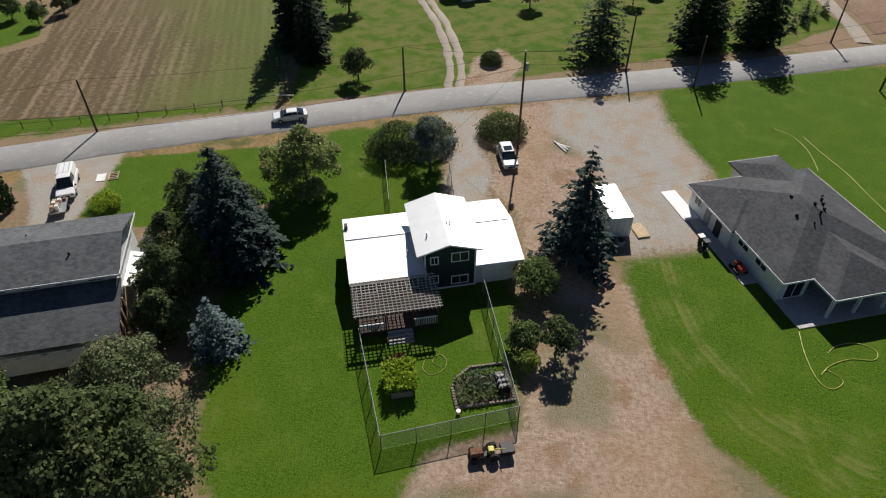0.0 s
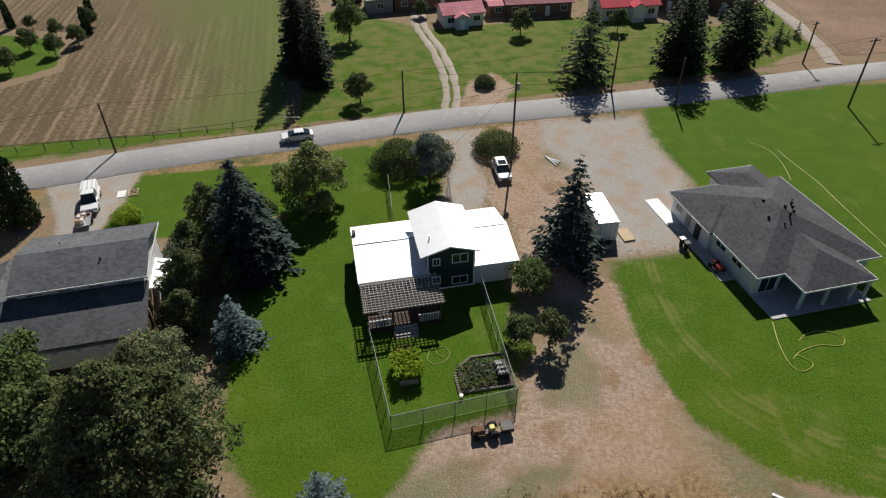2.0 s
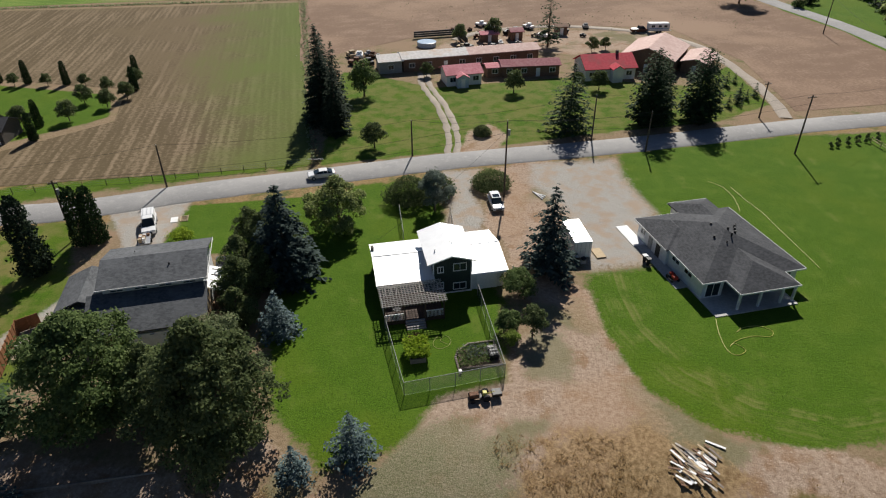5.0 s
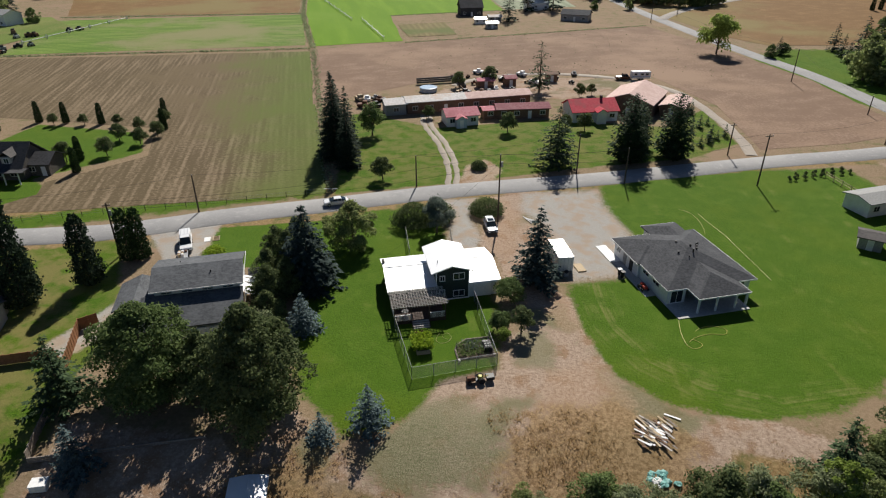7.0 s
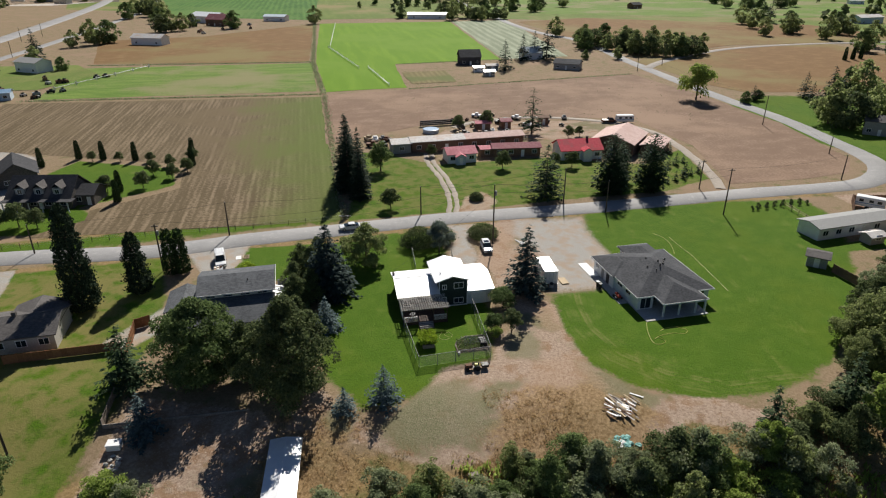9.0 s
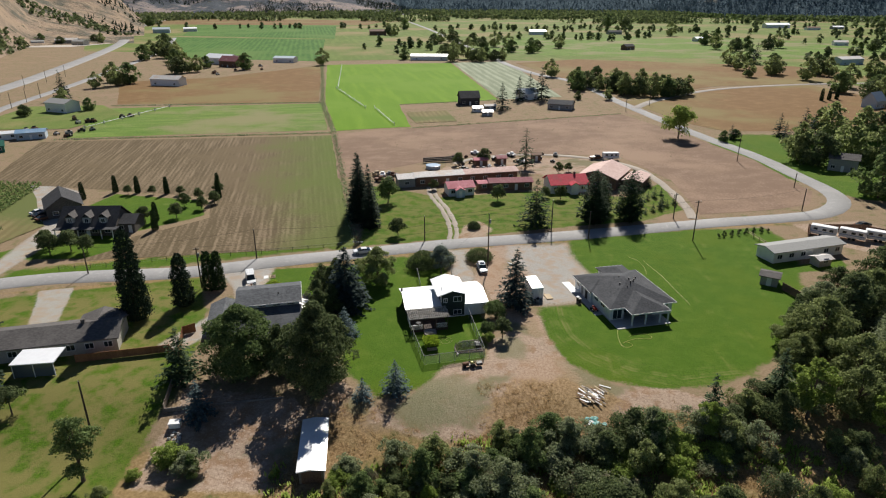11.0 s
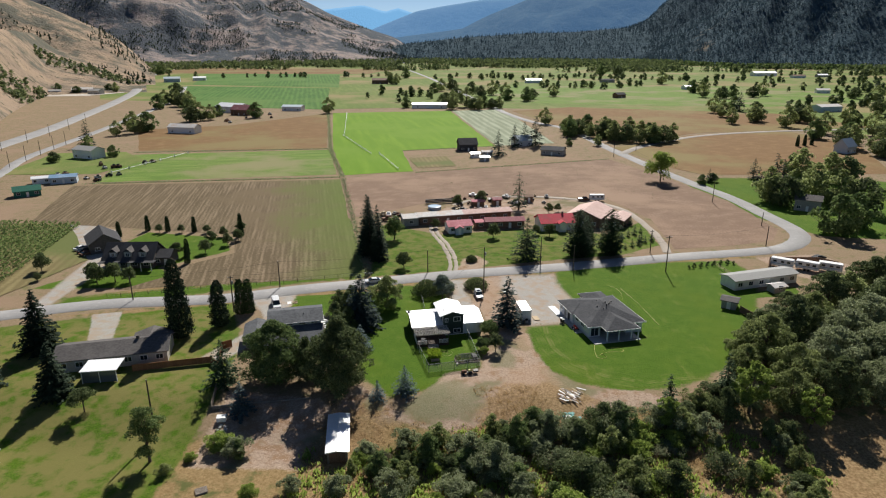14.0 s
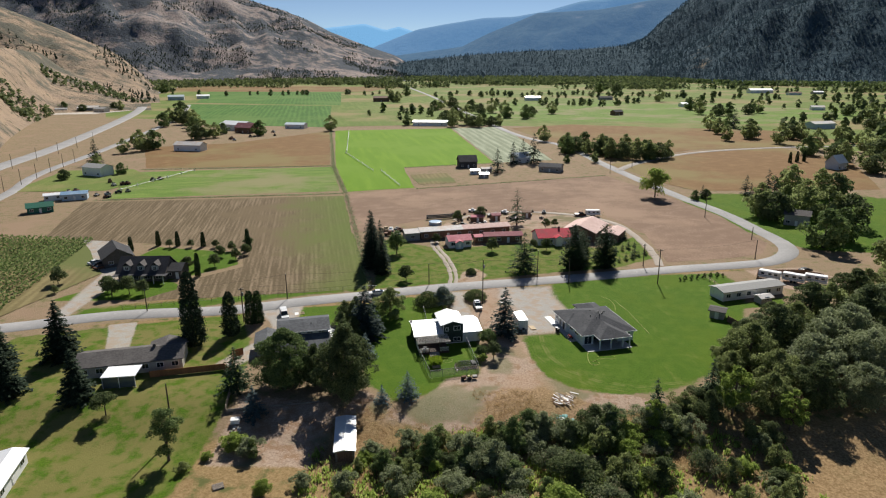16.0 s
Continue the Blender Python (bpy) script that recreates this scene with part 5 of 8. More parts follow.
def white_house():
    h = thing("split_level_house", pose(-0.9, 16.7, 0, 0, 0, 13), "dark green split-level house under white metal roofs", "house")
    low = bmesh.new()
    add_box(low, 0.4, 6.9, 0.6, 9.1, -0.2, 2.62)
    gable_wall(low, 0.4, 0.6, 9.1, 2.62, 1.1, 0.15)
    part("wall", low, GREEN_SIDING, h, "dark green horizontal siding")
    mid = bmesh.new()
    add_box(mid, 6.9, 11.7, 0.75, 7.6, -0.2, 4.9)
    gable_wall(mid, 0.75, 6.9, 11.7, 4.9, 0.75, 0.15, "y")
    gable_wall(mid, 7.45, 6.9, 11.7, 4.9, 0.75, 0.15, "y")
    part("wall", mid, GREEN_SIDING, h, "dark green two-storey wall")
    right = bmesh.new()
    add_box(right, 11.7, 15.9, 0.9, 9.7, -0.2, 2.62)
    gable_wall(right, 15.75, 0.9, 9.7, 2.62, 1.1, 0.15)
    part("wall", right, CREAM_SIDING, h, "pale garage wall")
    part("roof", gable_roof(-0.1, 7.0, 0.0, 9.7, 2.75, 1.15), WHITE_METAL, h, "low white ribbed metal roof")
    part("roof", gable_roof(6.1, 12.1, -0.05, 8.1, 4.98, 0.95, "y"), WHITE_METAL, h, "raised white ribbed metal roof")
    part("roof", gable_roof(11.6, 16.3, 0.35, 10.2, 2.75, 1.15), WHITE_METAL, h, "white ribbed metal garage roof")
    for x0, x1, y in ((0, 7.0, 4.85), (12.1, 16.2, 5.27)):
        part("ridge_cap", tube([(x0, y, 3.9), (x1, y, 3.9)], 0.07, 6), STEEL, h)
    trim = bmesh.new()
    add_box(trim, 6.85, 11.75, 0.70, 0.76, -0.02, 0.18)
    add_box(trim, 6.86, 7.0, 0.70, 0.76, 0.18, 4.9)
    add_box(trim, 11.58, 11.74, 0.70, 0.76, 0.18, 4.9)
    part("trim", trim, WHITE_PAINT, h)
    window(h, 10.2, 0.72, 3.3, 1.5, 0.95)
    window(h, 7.8, 0.72, 3.25, 0.6, 0.75, panes=2)
    window(h, 10.2, 0.72, 0.55, 1.5, 0.85)
    window(h, 7.75, 0.72, 0.9, 0.7, 0.8, panes=1)
    window(h, 1.6, 0.57, 0.9, 1.3, 1.1)
    window(h, 5.7, 0.57, 0.9, 0.9, 1.1)
    window(h, 0.38, 4.5, 1.0, 1.4, 1.1, "x-")
    door(h, 3.7, 0.58, 0.6, 1.7, 2.0, material=PALE_GLASS, name="patio_door")
    door(h, 13.7, 0.88, 0.0, 2.6, 2.1, name="garage_door")
    gut = bmesh.new()
    add_box(gut, 11.7, 16.3, 0.24, 0.36, 2.5, 2.64)
    add_box(gut, -0.05, 6.95, -0.12, 0.0, 2.5, 2.64)
    part("gutter", gut, WHITE_PAINT, h)
    vents(h, ((5.6, 2.6, 3.35, 0.35, 0.06), (7.4, 2.3, 5.45, 0.35, 0.07), (9.4, 3.2, 5.9, 0.3, 0.05), (9.7, 3.2, 5.9, 0.25, 0.05)))
    bm = box(0.0, 0.35, 7.0, 7.5, 2.6, 3.9)
    part("chimney", bm, STONE_DARK, h)


white_house()


def pergola():
    p = thing("pergola", pose(-0.9, 16.7, 0, 0, 0, 13), "dark wooden pergola with a lattice top over the deck", "pergola")
    for x in (0.25, 2.6, 5.0, 7.2):
        part("post", box(x, x + 0.14, -4.15, -4.01, 0, 2.6), WOOD_DARK, p)
    for y in (-4.15, -2.1):
        part("beam", box(0.05, 7.55, y, y + 0.12, 2.58, 2.76), WOOD_DARK, p)
    for i in range(21):
        x = 0.1 + i * 0.365
        part("rafter", box(x, x + 0.055, -4.45, 0.02, 2.76, 2.90), WOOD_LIGHT, p)
    for i in range(13):
        y = -4.35 + i * 0.345
        part("slat", box(-0.05, 7.65, y, y + 0.055, 2.90, 2.955), WOOD_LIGHT, p)
    d = thing("deck", pose(-0.9, 16.7, 0, 0, 0, 13), "raised grey wooden deck with railing and wide steps", "deck")
    for i in range(27):
        x = 0.3 + i * 0.26
        # plank colour is darkened for the shade that lies under the pergola
        part("plank", box(x, x + 0.24, -4.1, 0.57, 0.52, 0.57), WOOD_DARK, d)
    part("frame", box(0.35, 7.2, -4.05, 0.5, -0.1, 0.515), WOOD_DARK, d)
    for x0, x1 in ((0.3, 2.55), (5.1, 7.3)):
        part("rail", box(x0, x1, -4.1, -4.0, 1.4, 1.47), WHITE_PAINT, d)
        n = int((x1 - x0) / 0.16)
        for k in range(n + 1):
            part("baluster", box(x0 + k * 0.16, x0 + k * 0.16 + 0.05, -4.08, -4.02, 0.57, 1.4), WHITE_PAINT, d)
    part("rail", box(0.3, 0.37, -4.1, 0.4, 1.4, 1.47), WHITE_PAINT, d)
    for k in range(28):
        part("baluster", box(0.31, 0.36, -4.0 + k * 0.16, -3.95 + k * 0.16, 0.57, 1.4), WHITE_PAINT, d)
    for k in range(4):
        part("tread", box(2.7, 4.95, -4.45 - k * 0.32, -4.1 - k * 0.32, 0.38 - k * 0.13, 0.43 - k * 0.13), WOOD_LIGHT, d)
    for x in (2.62, 4.97):
        part("stringer", box(x, x + 0.06, -5.4, -4.1, 0, 0.35), WOOD_DARK, d)
    g = thing("patio_table", pose(1.6, 14.4, 0.57, 0, 0, 13), "small dark round table on the deck", "table")
    part("tabletop", tube([(0, 0, 0.68), (0, 0, 0.72)], [0.5, 0.5], 16), BLACK, g)
    part("leg", tube([(0, 0, 0), (0, 0, 0.68)], [0.05, 0.04], 8), BLACK, g)


pergola()


def grey_house():
    h = thing("hip_roof_house", pose(37.9, 18.3, 0, 0, 0, 15), "new pale house under a charcoal shingled hip roof", "house")
    w = bmesh.new()
    add_box(w, 0.45, 13.7, 3.0, 15.6, -0.2, 2.55)
    add_box(w, 0.1, 5.0, 8.2, 15.8, -0.2, 2.54)
    add_box(w, 6.8, 12.2, 15.5, 18.8, -0.2, 2.53)
    add_box(w, 0.45, 3.3, 0.45, 3.1, -0.2, 2.545)
    add_box(w, 9.7, 13.65, 0.6, 3.1, -0.2, 2.535)
    part("wall", w, CREAM_SIDING, h, "pale plain stucco wall")
    part("roof", hip_roof(0.0, 14.2, 0.0, 16.1, 2.7, 0.34), SHINGLE, h)
    part("roof", hip_roof(-0.45, 6.2, 7.7, 16.25, 2.72, 0.34), SHINGLE, h)
    part("roof", hip_roof(6.3, 12.6, 12.0, 19.2, 2.71, 0.36, open_y0=True), SHINGLE, h)
    part("roof", hip_roof(3.1, 11.2, -2.9, 5.2, 2.69, 0.36, open_y1=True), SHINGLE, h)
    f = bmesh.new()
    for x0, x1, y0, y1 in ((-0.05, 3.1, -0.06, -0.01), (3.05, 11.25, -2.96, -2.91), (11.2, 14.25, -0.06, -0.01), (3.04, 3.09, -2.9, 0.0), (11.21, 11.26, -2.9, 0.0), (14.21, 14.26, 0, 16.1), (-0.51, -0.46, 7.7, 16.2), (-0.06, -0.01, 0, 7.7), (-0.45, 6.3, 16.26, 16.31), (6.3, 12.6, 19.21, 19.26)):
        add_box(f, x0, x1, y0, y1, 2.50, 2.70)
    part("fascia", f, WHITE_PAINT, h, "thin white gutter line")
    for x in (3.4, 6.2, 9.2, 10.9):
        part("porch_post", box(x, x + 0.25, -2.6, -2.35, 0.1, 2.6), CREAM_SIDING, h)
    part("patio", box(0.3, 11.4, -3.2, 3.0, 0.0, 0.1), CONCRETE, h, "shaded concrete patio")
    part("walkway", box(-1.3, 0.4, 3.0, 13.3, 0.0, 0.08), CONCRETE, h)
    part("front_slab", box(-1.7, 0.05, 13.4, 18.8, 0.01, 0.09), WHITE_PAINT, h, "clean white concrete slab")
    window(h, 0.43, 6.5, 1.5, 1.6, 0.55, "x-", panes=2)
    window(h, 0.43, 3.6, 1.5, 1.6, 0.55, "x-", panes=2)
    window(h, 0.08, 14.3, 1.2, 1.1, 0.9, "x-", panes=2)
    door(h, 0.09, 10.3, 0.1, 1.0, 2.05, "x-", BLACK, "side_door")
    door(h, 0.09, 12.3, 0.1, 0.95, 2.05, "x-", GREY_SIDING, "entry_door")
    door(h, 5.0, 2.98, 0.1, 2.6, 2.1, "y-", GLASS, "patio_door")
    door(h, 8.3, 2.98, 0.1, 1.8, 2.1, "y-", GLASS, "patio_door")
    window(h, 1.9, 0.43, 0.3, 1.8, 1.9)
    window(h, 11.9, 0.58, 0.9, 1.6, 1.2)
    window(h, 13.72, 5.0, 1.0, 1.4, 1.1, "x+")
    window(h, 13.72, 9.5, 1.0, 1.4, 1.1, "x+")
    door(h, 9.5, 18.82, 0.05, 4.2, 2.2, "y+", WHITE_PAINT, "garage_door")
    vents(h, ((6.2, 5.2, 4.3, 0.45, 0.09), (7.3, 6.0, 4.75, 0.55, 0.11), (8.2, 6.6, 4.8, 0.3, 0.16), (7.6, 7.3, 5.0, 0.35, 0.16), (8.9, 7.6, 4.6, 0.3, 0.16), (9.4, 8.4, 4.5, 0.3, 0.14), (5.3, 6.6, 4.5, 0.3, 0.14), (6.4, 9.2, 4.8, 0.25, 0.16), (10.2, 9.2, 4.2, 0.25, 0.12)), BLACK)


grey_house()


def left_house():
    h = thing("shingled_house", pose(-20.2, 14.2, 0, 0, 0, 15), "two-storey house under renovation with grey shingled roofs", "house")
    w = bmesh.new()
    add_box(w, -11.1, -0.35, 0.4, 8.3, -0.2, 5.5)
    gable_wall(w, -0.5, 0.4, 8.3, 5.5, 1.1, 0.15)
    gable_wall(w, -11.1, 0.4, 8.3, 5.5, 1.1, 0.15)
    part("wall", w, WHITE_PAINT, h, "white unfinished upper walls")
    lo = bmesh.new()
    add_box(lo, -12.3, -0.5, -4.2, 0.42, -0.2, 2.75)
    part("wall", lo, BROWN_WALL, h, "bare brown sheathing")
    ex = bmesh.new()
    add_box(ex, -16.4, -11.0, 1.2, 7.6, -0.2, 2.7)
    part("wall", ex, GREY_SIDING, h, "grey garage wall")
    part("wrap", box(-9.5, -0.45, -4.26, -4.215, 0.2, 2.7), WRAP, h, "white house wrap sheet")
    part("wrap", box(-0.345, -0.30, 0.6, 8.1, 0.2, 5.3), WRAP, h, "white house wrap sheet")
    part("roof", gable_roof(-11.7, 0.2, 0.0, 8.9, 5.6, 1.25), SHINGLE_GREY, h)
    s = bmesh.new()
    slab(s, [(-12.8, -4.8, 2.9), (0.1, -4.8, 2.9), (0.1, 0.35, 4.85), (-12.8, 0.35, 4.85)], 0.16)
    part("roof", s, SHINGLE_GREY, h, "long lean-to shingled roof")
    part("roof", gable_roof(-17.0, -11.2, 0.8, 8.2, 2.85, 1.2, "y"), SHINGLE_GREY, h, "lower garage roof")
    t = bmesh.new()
    add_box(t, 0.21, 0.26, 0, 8.9, 5.42, 5.62)
    add_box(t, -11.7, 0.2, -0.06, -0.01, 5.40, 5.60)
    part("fascia", t, WHITE_PAINT, h)
    part("porch_roof", gable_roof(0.3, 1.9, 6.0, 8.6, 2.9, 0.5), SHINGLE, h)
    for y in (6.2, 8.3):
        part("porch_post", box(1.65, 1.8, y, y + 0.14, 0, 2.75), WOOD_PALE, h)
    for k in range(4):
        window(h, -9.6 + k * 2.6, 0.37, 4.98, 1.3, 0.3, panes=2)
    window(h, -9.3, 8.33, 3.4, 1.4, 1.1, "y+")
    for k in range(5):
        part("stud", box(0.0, 0.1, -4.4 + k * 1.1, -4.3 + k * 1.1, 0, 2.9 + k * 0.3), WOOD_PALE, h)
    part("brace", tube([(0.15, -4.5, 0.1), (0.15, 0.2, 4.0)], 0.06, 4), WOOD_PALE, h)
    vents(h, ((-4.0, 2.6, 6.2, 0.4, 0.09), (-8.3, 6.2, 6.2, 0.3, 0.07)), BLACK)
    part("bracing_sheet", box(0.3, 2.1, -0.6, 0.6, 0.05, 0.3), WOOD_PALE, h)
    ps = bmesh.new()
    slab(ps, [(-0.28, 0.9, 3.5), (1.9, 0.9, 2.7), (2.1, 5.7, 2.7), (-0.28, 5.7, 3.5)], 0.12)
    part("porch_sheet", ps, WRAP, h, "white sheeting over the unfinished porch")
    for k in range(4):
        part("batten", tube([(0.0, 1.4 + k * 1.2, 3.46), (1.8, 1.2 + k * 1.25, 2.82)], 0.05, 4), WOOD_PALE, h)
    for k in range(3):
        part("porch_post", box(1.75, 1.87, 1.0 + k * 2.2, 1.12 + k * 2.2, 0, 2.6), WOOD_PALE, h)
    hang = bmesh.new()
    slab(hang, [(-9.2, -4.95, 2.55), (-0.7, -4.95, 2.55), (-0.9, -5.5, 1.2), (-9.0, -5.35, 0.9)], 0.05)
    part("hanging_wrap", hang, WRAP, h, "loose white house wrap hanging under the eave")
    for k in range(9):
        part("wrap_mark", box(-8.8 + k * 0.95, -8.35 + k * 0.95, -5.03, -4.99, 2.1 + 0.12 * (k % 2), 2.35 + 0.12 * (k % 2)), BLUE_TARP, h)


left_house()


def simple_house(name, m, w, d, eave, rise, wall, roof, label, along="x", over=0.45, wins=3, chimney=False, seams=0.0, base_z=0.0, wside=True, doors=True):
    """A gabled building: walls with gables, roof, windows and a door on each long side."""
    h = thing(name, m, label, name.split("_")[-1] if name.split("_")[-1] in ("house", "barn", "shed", "garage", "trailer") else "building")
    b = bmesh.new()
    add_box(b, -w / 2, w / 2, -d / 2, d / 2, -0.2, eave)
    if along == "x":
        gable_wall(b, -w / 2, -d / 2, d / 2, eave, rise * 0.93, 0.12)
        gable_wall(b, w / 2 - 0.12, -d / 2, d / 2, eave, rise * 0.93, 0.12)
    else:
        gable_wall(b, -d / 2, -w / 2, w / 2, eave, rise * 0.93, 0.12, "y")
        gable_wall(b, d / 2 - 0.12, -w / 2, w / 2, eave, rise * 0.93, 0.12, "y")
    part("wall", b, wall, h)
    part("roof", gable_roof(-w / 2 - over, w / 2 + over, -d / 2 - over, d / 2 + over, eave + 0.08, rise, along), roof, h)
    for k in range(wins):
        x = -w / 2 + w * (k + 0.5) / wins
        if doors and k == wins // 2:
            door(h, x, -d / 2 - 0.01, 0.0, 0.95, 2.05, "y-", WHITE_PAINT)
        else:
            window(h, x, -d / 2 - 0.02, 1.0, min(1.3, w / wins * 0.5), 1.0)
        if wside:
            window(h, x, d / 2 + 0.02, 1.0, min(1.3, w / wins * 0.5), 1.0, "y+")
    if chimney:
        part("chimney", box(w * 0.2, w * 0.2 + 0.6, -0.3, 0.3, eave, eave + rise + 0.7), STONE_DARK, h)
    return h


# farm across the road
simple_house("farm_cottage", pose(8.3, 102.8, 0, 0, 0, 16), 8.2, 6.2, 2.6, 1.4, WHITE_PAINT, PINK_ROOF, "white cottage with a faded red metal roof", wins=3, seams=0.6)
c2 = simple_house("cottage_porch", pose(8.6, 98.9, 0, 0, 0, 16), 2.6, 2.2, 2.3, 0.8, BLUE_SIDING, PINK_ROOF, "small pale blue entry porch of the cottage", along="y", over=0.25, wins=1)
b1 = simple_house("long_shed", pose(-9.5, 111.4, 0, 0, 0, 16), 5.4, 6.0, 2.9, 0.9, GREY_SIDING, RUSTY_WHITE, "end shed with a pale metal roof", wins=1, doors=False)
simple_house("long_shed", pose(1.6, 114.8, 0, 0, 0, 16), 17.0, 6.0, 3.1, 0.9, BROWN_WALL, RUSTY_WHITE, "long open farm shed with a weathered white roof", wins=4, doors=True, seams=1.0)
simple_house("long_shed", pose(18.4, 119.6, 0, 0, 0, 16), 18.0, 6.0, 3.1, 0.9, BROWN_WALL, PINK_PALE, "long farm shed with a bleached pink roof", wins=4, doors=False, seams=1.0)
simple_house("machine_shed", pose(24.6, 109.2, 0, 0, 0, 8), 13.8, 5.4, 2.6, 0.9, BROWN_WALL, MAROON_ROOF, "low shed with a maroon metal roof", wins=4, seams=0.8)
simple_house("machine_shed", pose(16.0, 107.4, 0, 0, 0, 12), 3.6, 3.4, 2.4, 0.5, BROWN_WALL, PINK_ROOF, "small linking shed with a faded red roof", wins=1, doors=False)
simple_house("red_roof_house", pose(42.6, 108.4, 0, 0, 0, 10), 12.0, 8.6, 2.7, 2.3, WHITE_PAINT, RED_ROOF, "white farmhouse with a bright red metal roof", wins=4, chimney=True, seams=0.6)
simple_house("red_roof_house", pose(44.5, 103.6, 0, 0, 0, 10), 2.4, 2.6, 3.0, 0.9, WHITE_PAINT, RED_ROOF, "gabled dormer porch of the red-roofed farmhouse", along="y", over=0.3, wins=1)
simple_house("pink_barn", pose(56.6, 117.0, 0, 0, 0, -28), 12.5, 16.0, 3.6, 2.4, BROWN_WALL, PINK_PALE, "large barn with a bleached pink metal roof", along="y", wins=3, seams=0.8)
simple_house("pink_barn", pose(66.5, 113.5, 0, 0, 0, -28), 6.0, 11.0, 2.8, 0.9, BROWN_WALL, PINK_PALE, "lean-to barn with a bleached roof", along="y", wins=1)
simple_house("tool_shed", pose(15.8, 139.0, 0, 0, 0, 10), 4.8, 3.2, 2.2, 0.6, BROWN_WALL, PINK_ROOF, "small shed with a faded red roof", wins=1)
simple_house("tool_shed", pose(23.5, 141.5, 0, 0, 0, 10), 3.2, 4.0, 2.4, 0.7, BROWN_WALL, MAROON_ROOF, "small shed with a maroon roof", wins=1)
simple_house("tool_shed", pose(37.0, 147.0, 0, 0, 0, 5), 3.2, 3.2, 2.4, 0.6, BROWN_WALL, BROWN_WALL, "small brown wooden shed", wins=1)
cor = thing("corral_fence", pose(-5.5, 141.2, 0, 0, 0, 16), "dark board corral round a small paddock", "fence")
for x0, x1, y0, y1 in ((0, 13, 0, 0.2), (12.8, 13.0, -11, 0)):
    for k in range(3):
        part("board", box(x0, x1, y0, y1, 0.25 + k * 0.6, 0.75 + k * 0.6), BLACK, cor)
pool = thing("round_pool", pose(-1.4, 133.6, 0), "round above-ground pool with blue sides", "pool")
part("side", tube([(0, 0, 0), (0, 0, 1.2)], [2.6, 2.6], 24), BLUE_SIDING, pool)
part("cover", tube([(0, 0, 1.2), (0, 0, 1.26)], [2.7, 2.5], 24), BLUE_TARP, pool)

# dark gabled house, far left
dh = thing("dormer_house", pose(-88.0, 65.5, 0, 0, 0, 4), "large dark-roofed house with three front dormers", "house")
b = box(-7.0, 7.0, -4.5, 4.5, -0.2, 2.8)
gable_wall(b, -7.0, -4.5, 4.5, 2.8, 3.6, 0.15)
gable_wall(b, 6.85, -4.5, 4.5, 2.8, 3.6, 0.15)
part("wall", b, STONE_DARK, dh)
part("roof", gable_roof(-7.5, 7.5, -5.6, 5.6, 2.6, 4.2), SHINGLE_DARK, dh)
part("porch_roof", box(-7.6, 8.4, -7.4, -4.9, 2.55, 2.7), SHINGLE_DARK, dh)
for k in range(6):
    part("porch_post", box(-7.2 + k * 2.9, -7.0 + k * 2.9, -7.2, -7.0, 0, 2.55), WHITE_PAINT, dh)
for x in (-4.2, 0, 4.2):
    d = part("dormer", box(x - 1.0, x + 1.0, -4.3, -1.0, 3.2, 4.9), BEIGE_SIDING, dh)
    part("dormer_roof", gable_roof(x - 1.35, x + 1.35, -4.6, 0.5, 4.9, 1.2, "y"), SHINGLE_BROWN, d)
    window(d, x, -4.32, 3.6, 0.9, 1.0)
for x in (-5, -1.7, 1.7, 5):
    window(dh, x, -4.52, 0.9, 1.4, 1.2)
door(dh, 0, -4.52, 0, 1.0, 2.05)
simple_house("side_house", pose(-79.4, 67.0, 0, 0, 0, 4), 4.6, 6.4, 2.5, 1.7, STONE_DARK, SHINGLE_DARK, "low dark-roofed wing of the dormer house", wins=2)
simple_house("double_garage", pose(-106.0, 80.5, 0, 0, 0, 35), 9.0, 12.0, 2.9, 3.2, STONE_DARK, SHINGLE_DARK, "dark gabled garage behind parked cars", along="y", wins=2)

# rancher at the left
rh = simple_house("rancher_house", pose(-62.0, 6.0, 0, 0, 0, 16), 21.0, 8.2, 2.6, 1.5, BEIGE_SIDING, SHINGLE_BROWN, "long low beige house with a brown shingled roof", wins=7, chimney=True)
simple_house("rancher_house", pose(-56.5, 10.6, 0, 0, 0, 16), 7.0, 6.0, 2.62, 1.3, BEIGE_SIDING, SHINGLE_BROWN, "front wing of the long beige house", along="y", wins=2)
pr = thing("porch_cover", pose(-60.6, -1.6, 0, 0, 0, 10), "white flat-roofed screened porch behind the long house", "porch")
part("roof", box(-3.4, 3.4, -2.6, 2.4, 2.5, 2.66), WHITE_METAL, pr)
for x in (-3.2, 0, 3.1):
    part("post", box(x, x + 0.12, -2.45, -2.3, 0, 2.5), WHITE_PAINT, pr)
for x in (-3.08, 0.12):
    part("screen", box(x, x + 2.98, -2.4, -2.36, 0.1, 2.45), PALE_GLASS, pr)
simple_house("white_trailer", pose(-65.4, -32.2, ground_z(-65, -32), 0, 0, 105), 12.0, 4.0, 2.5, 0.5, WHITE_PAINT, WHITE_METAL, "white mobile home with a white roof", wins=3)

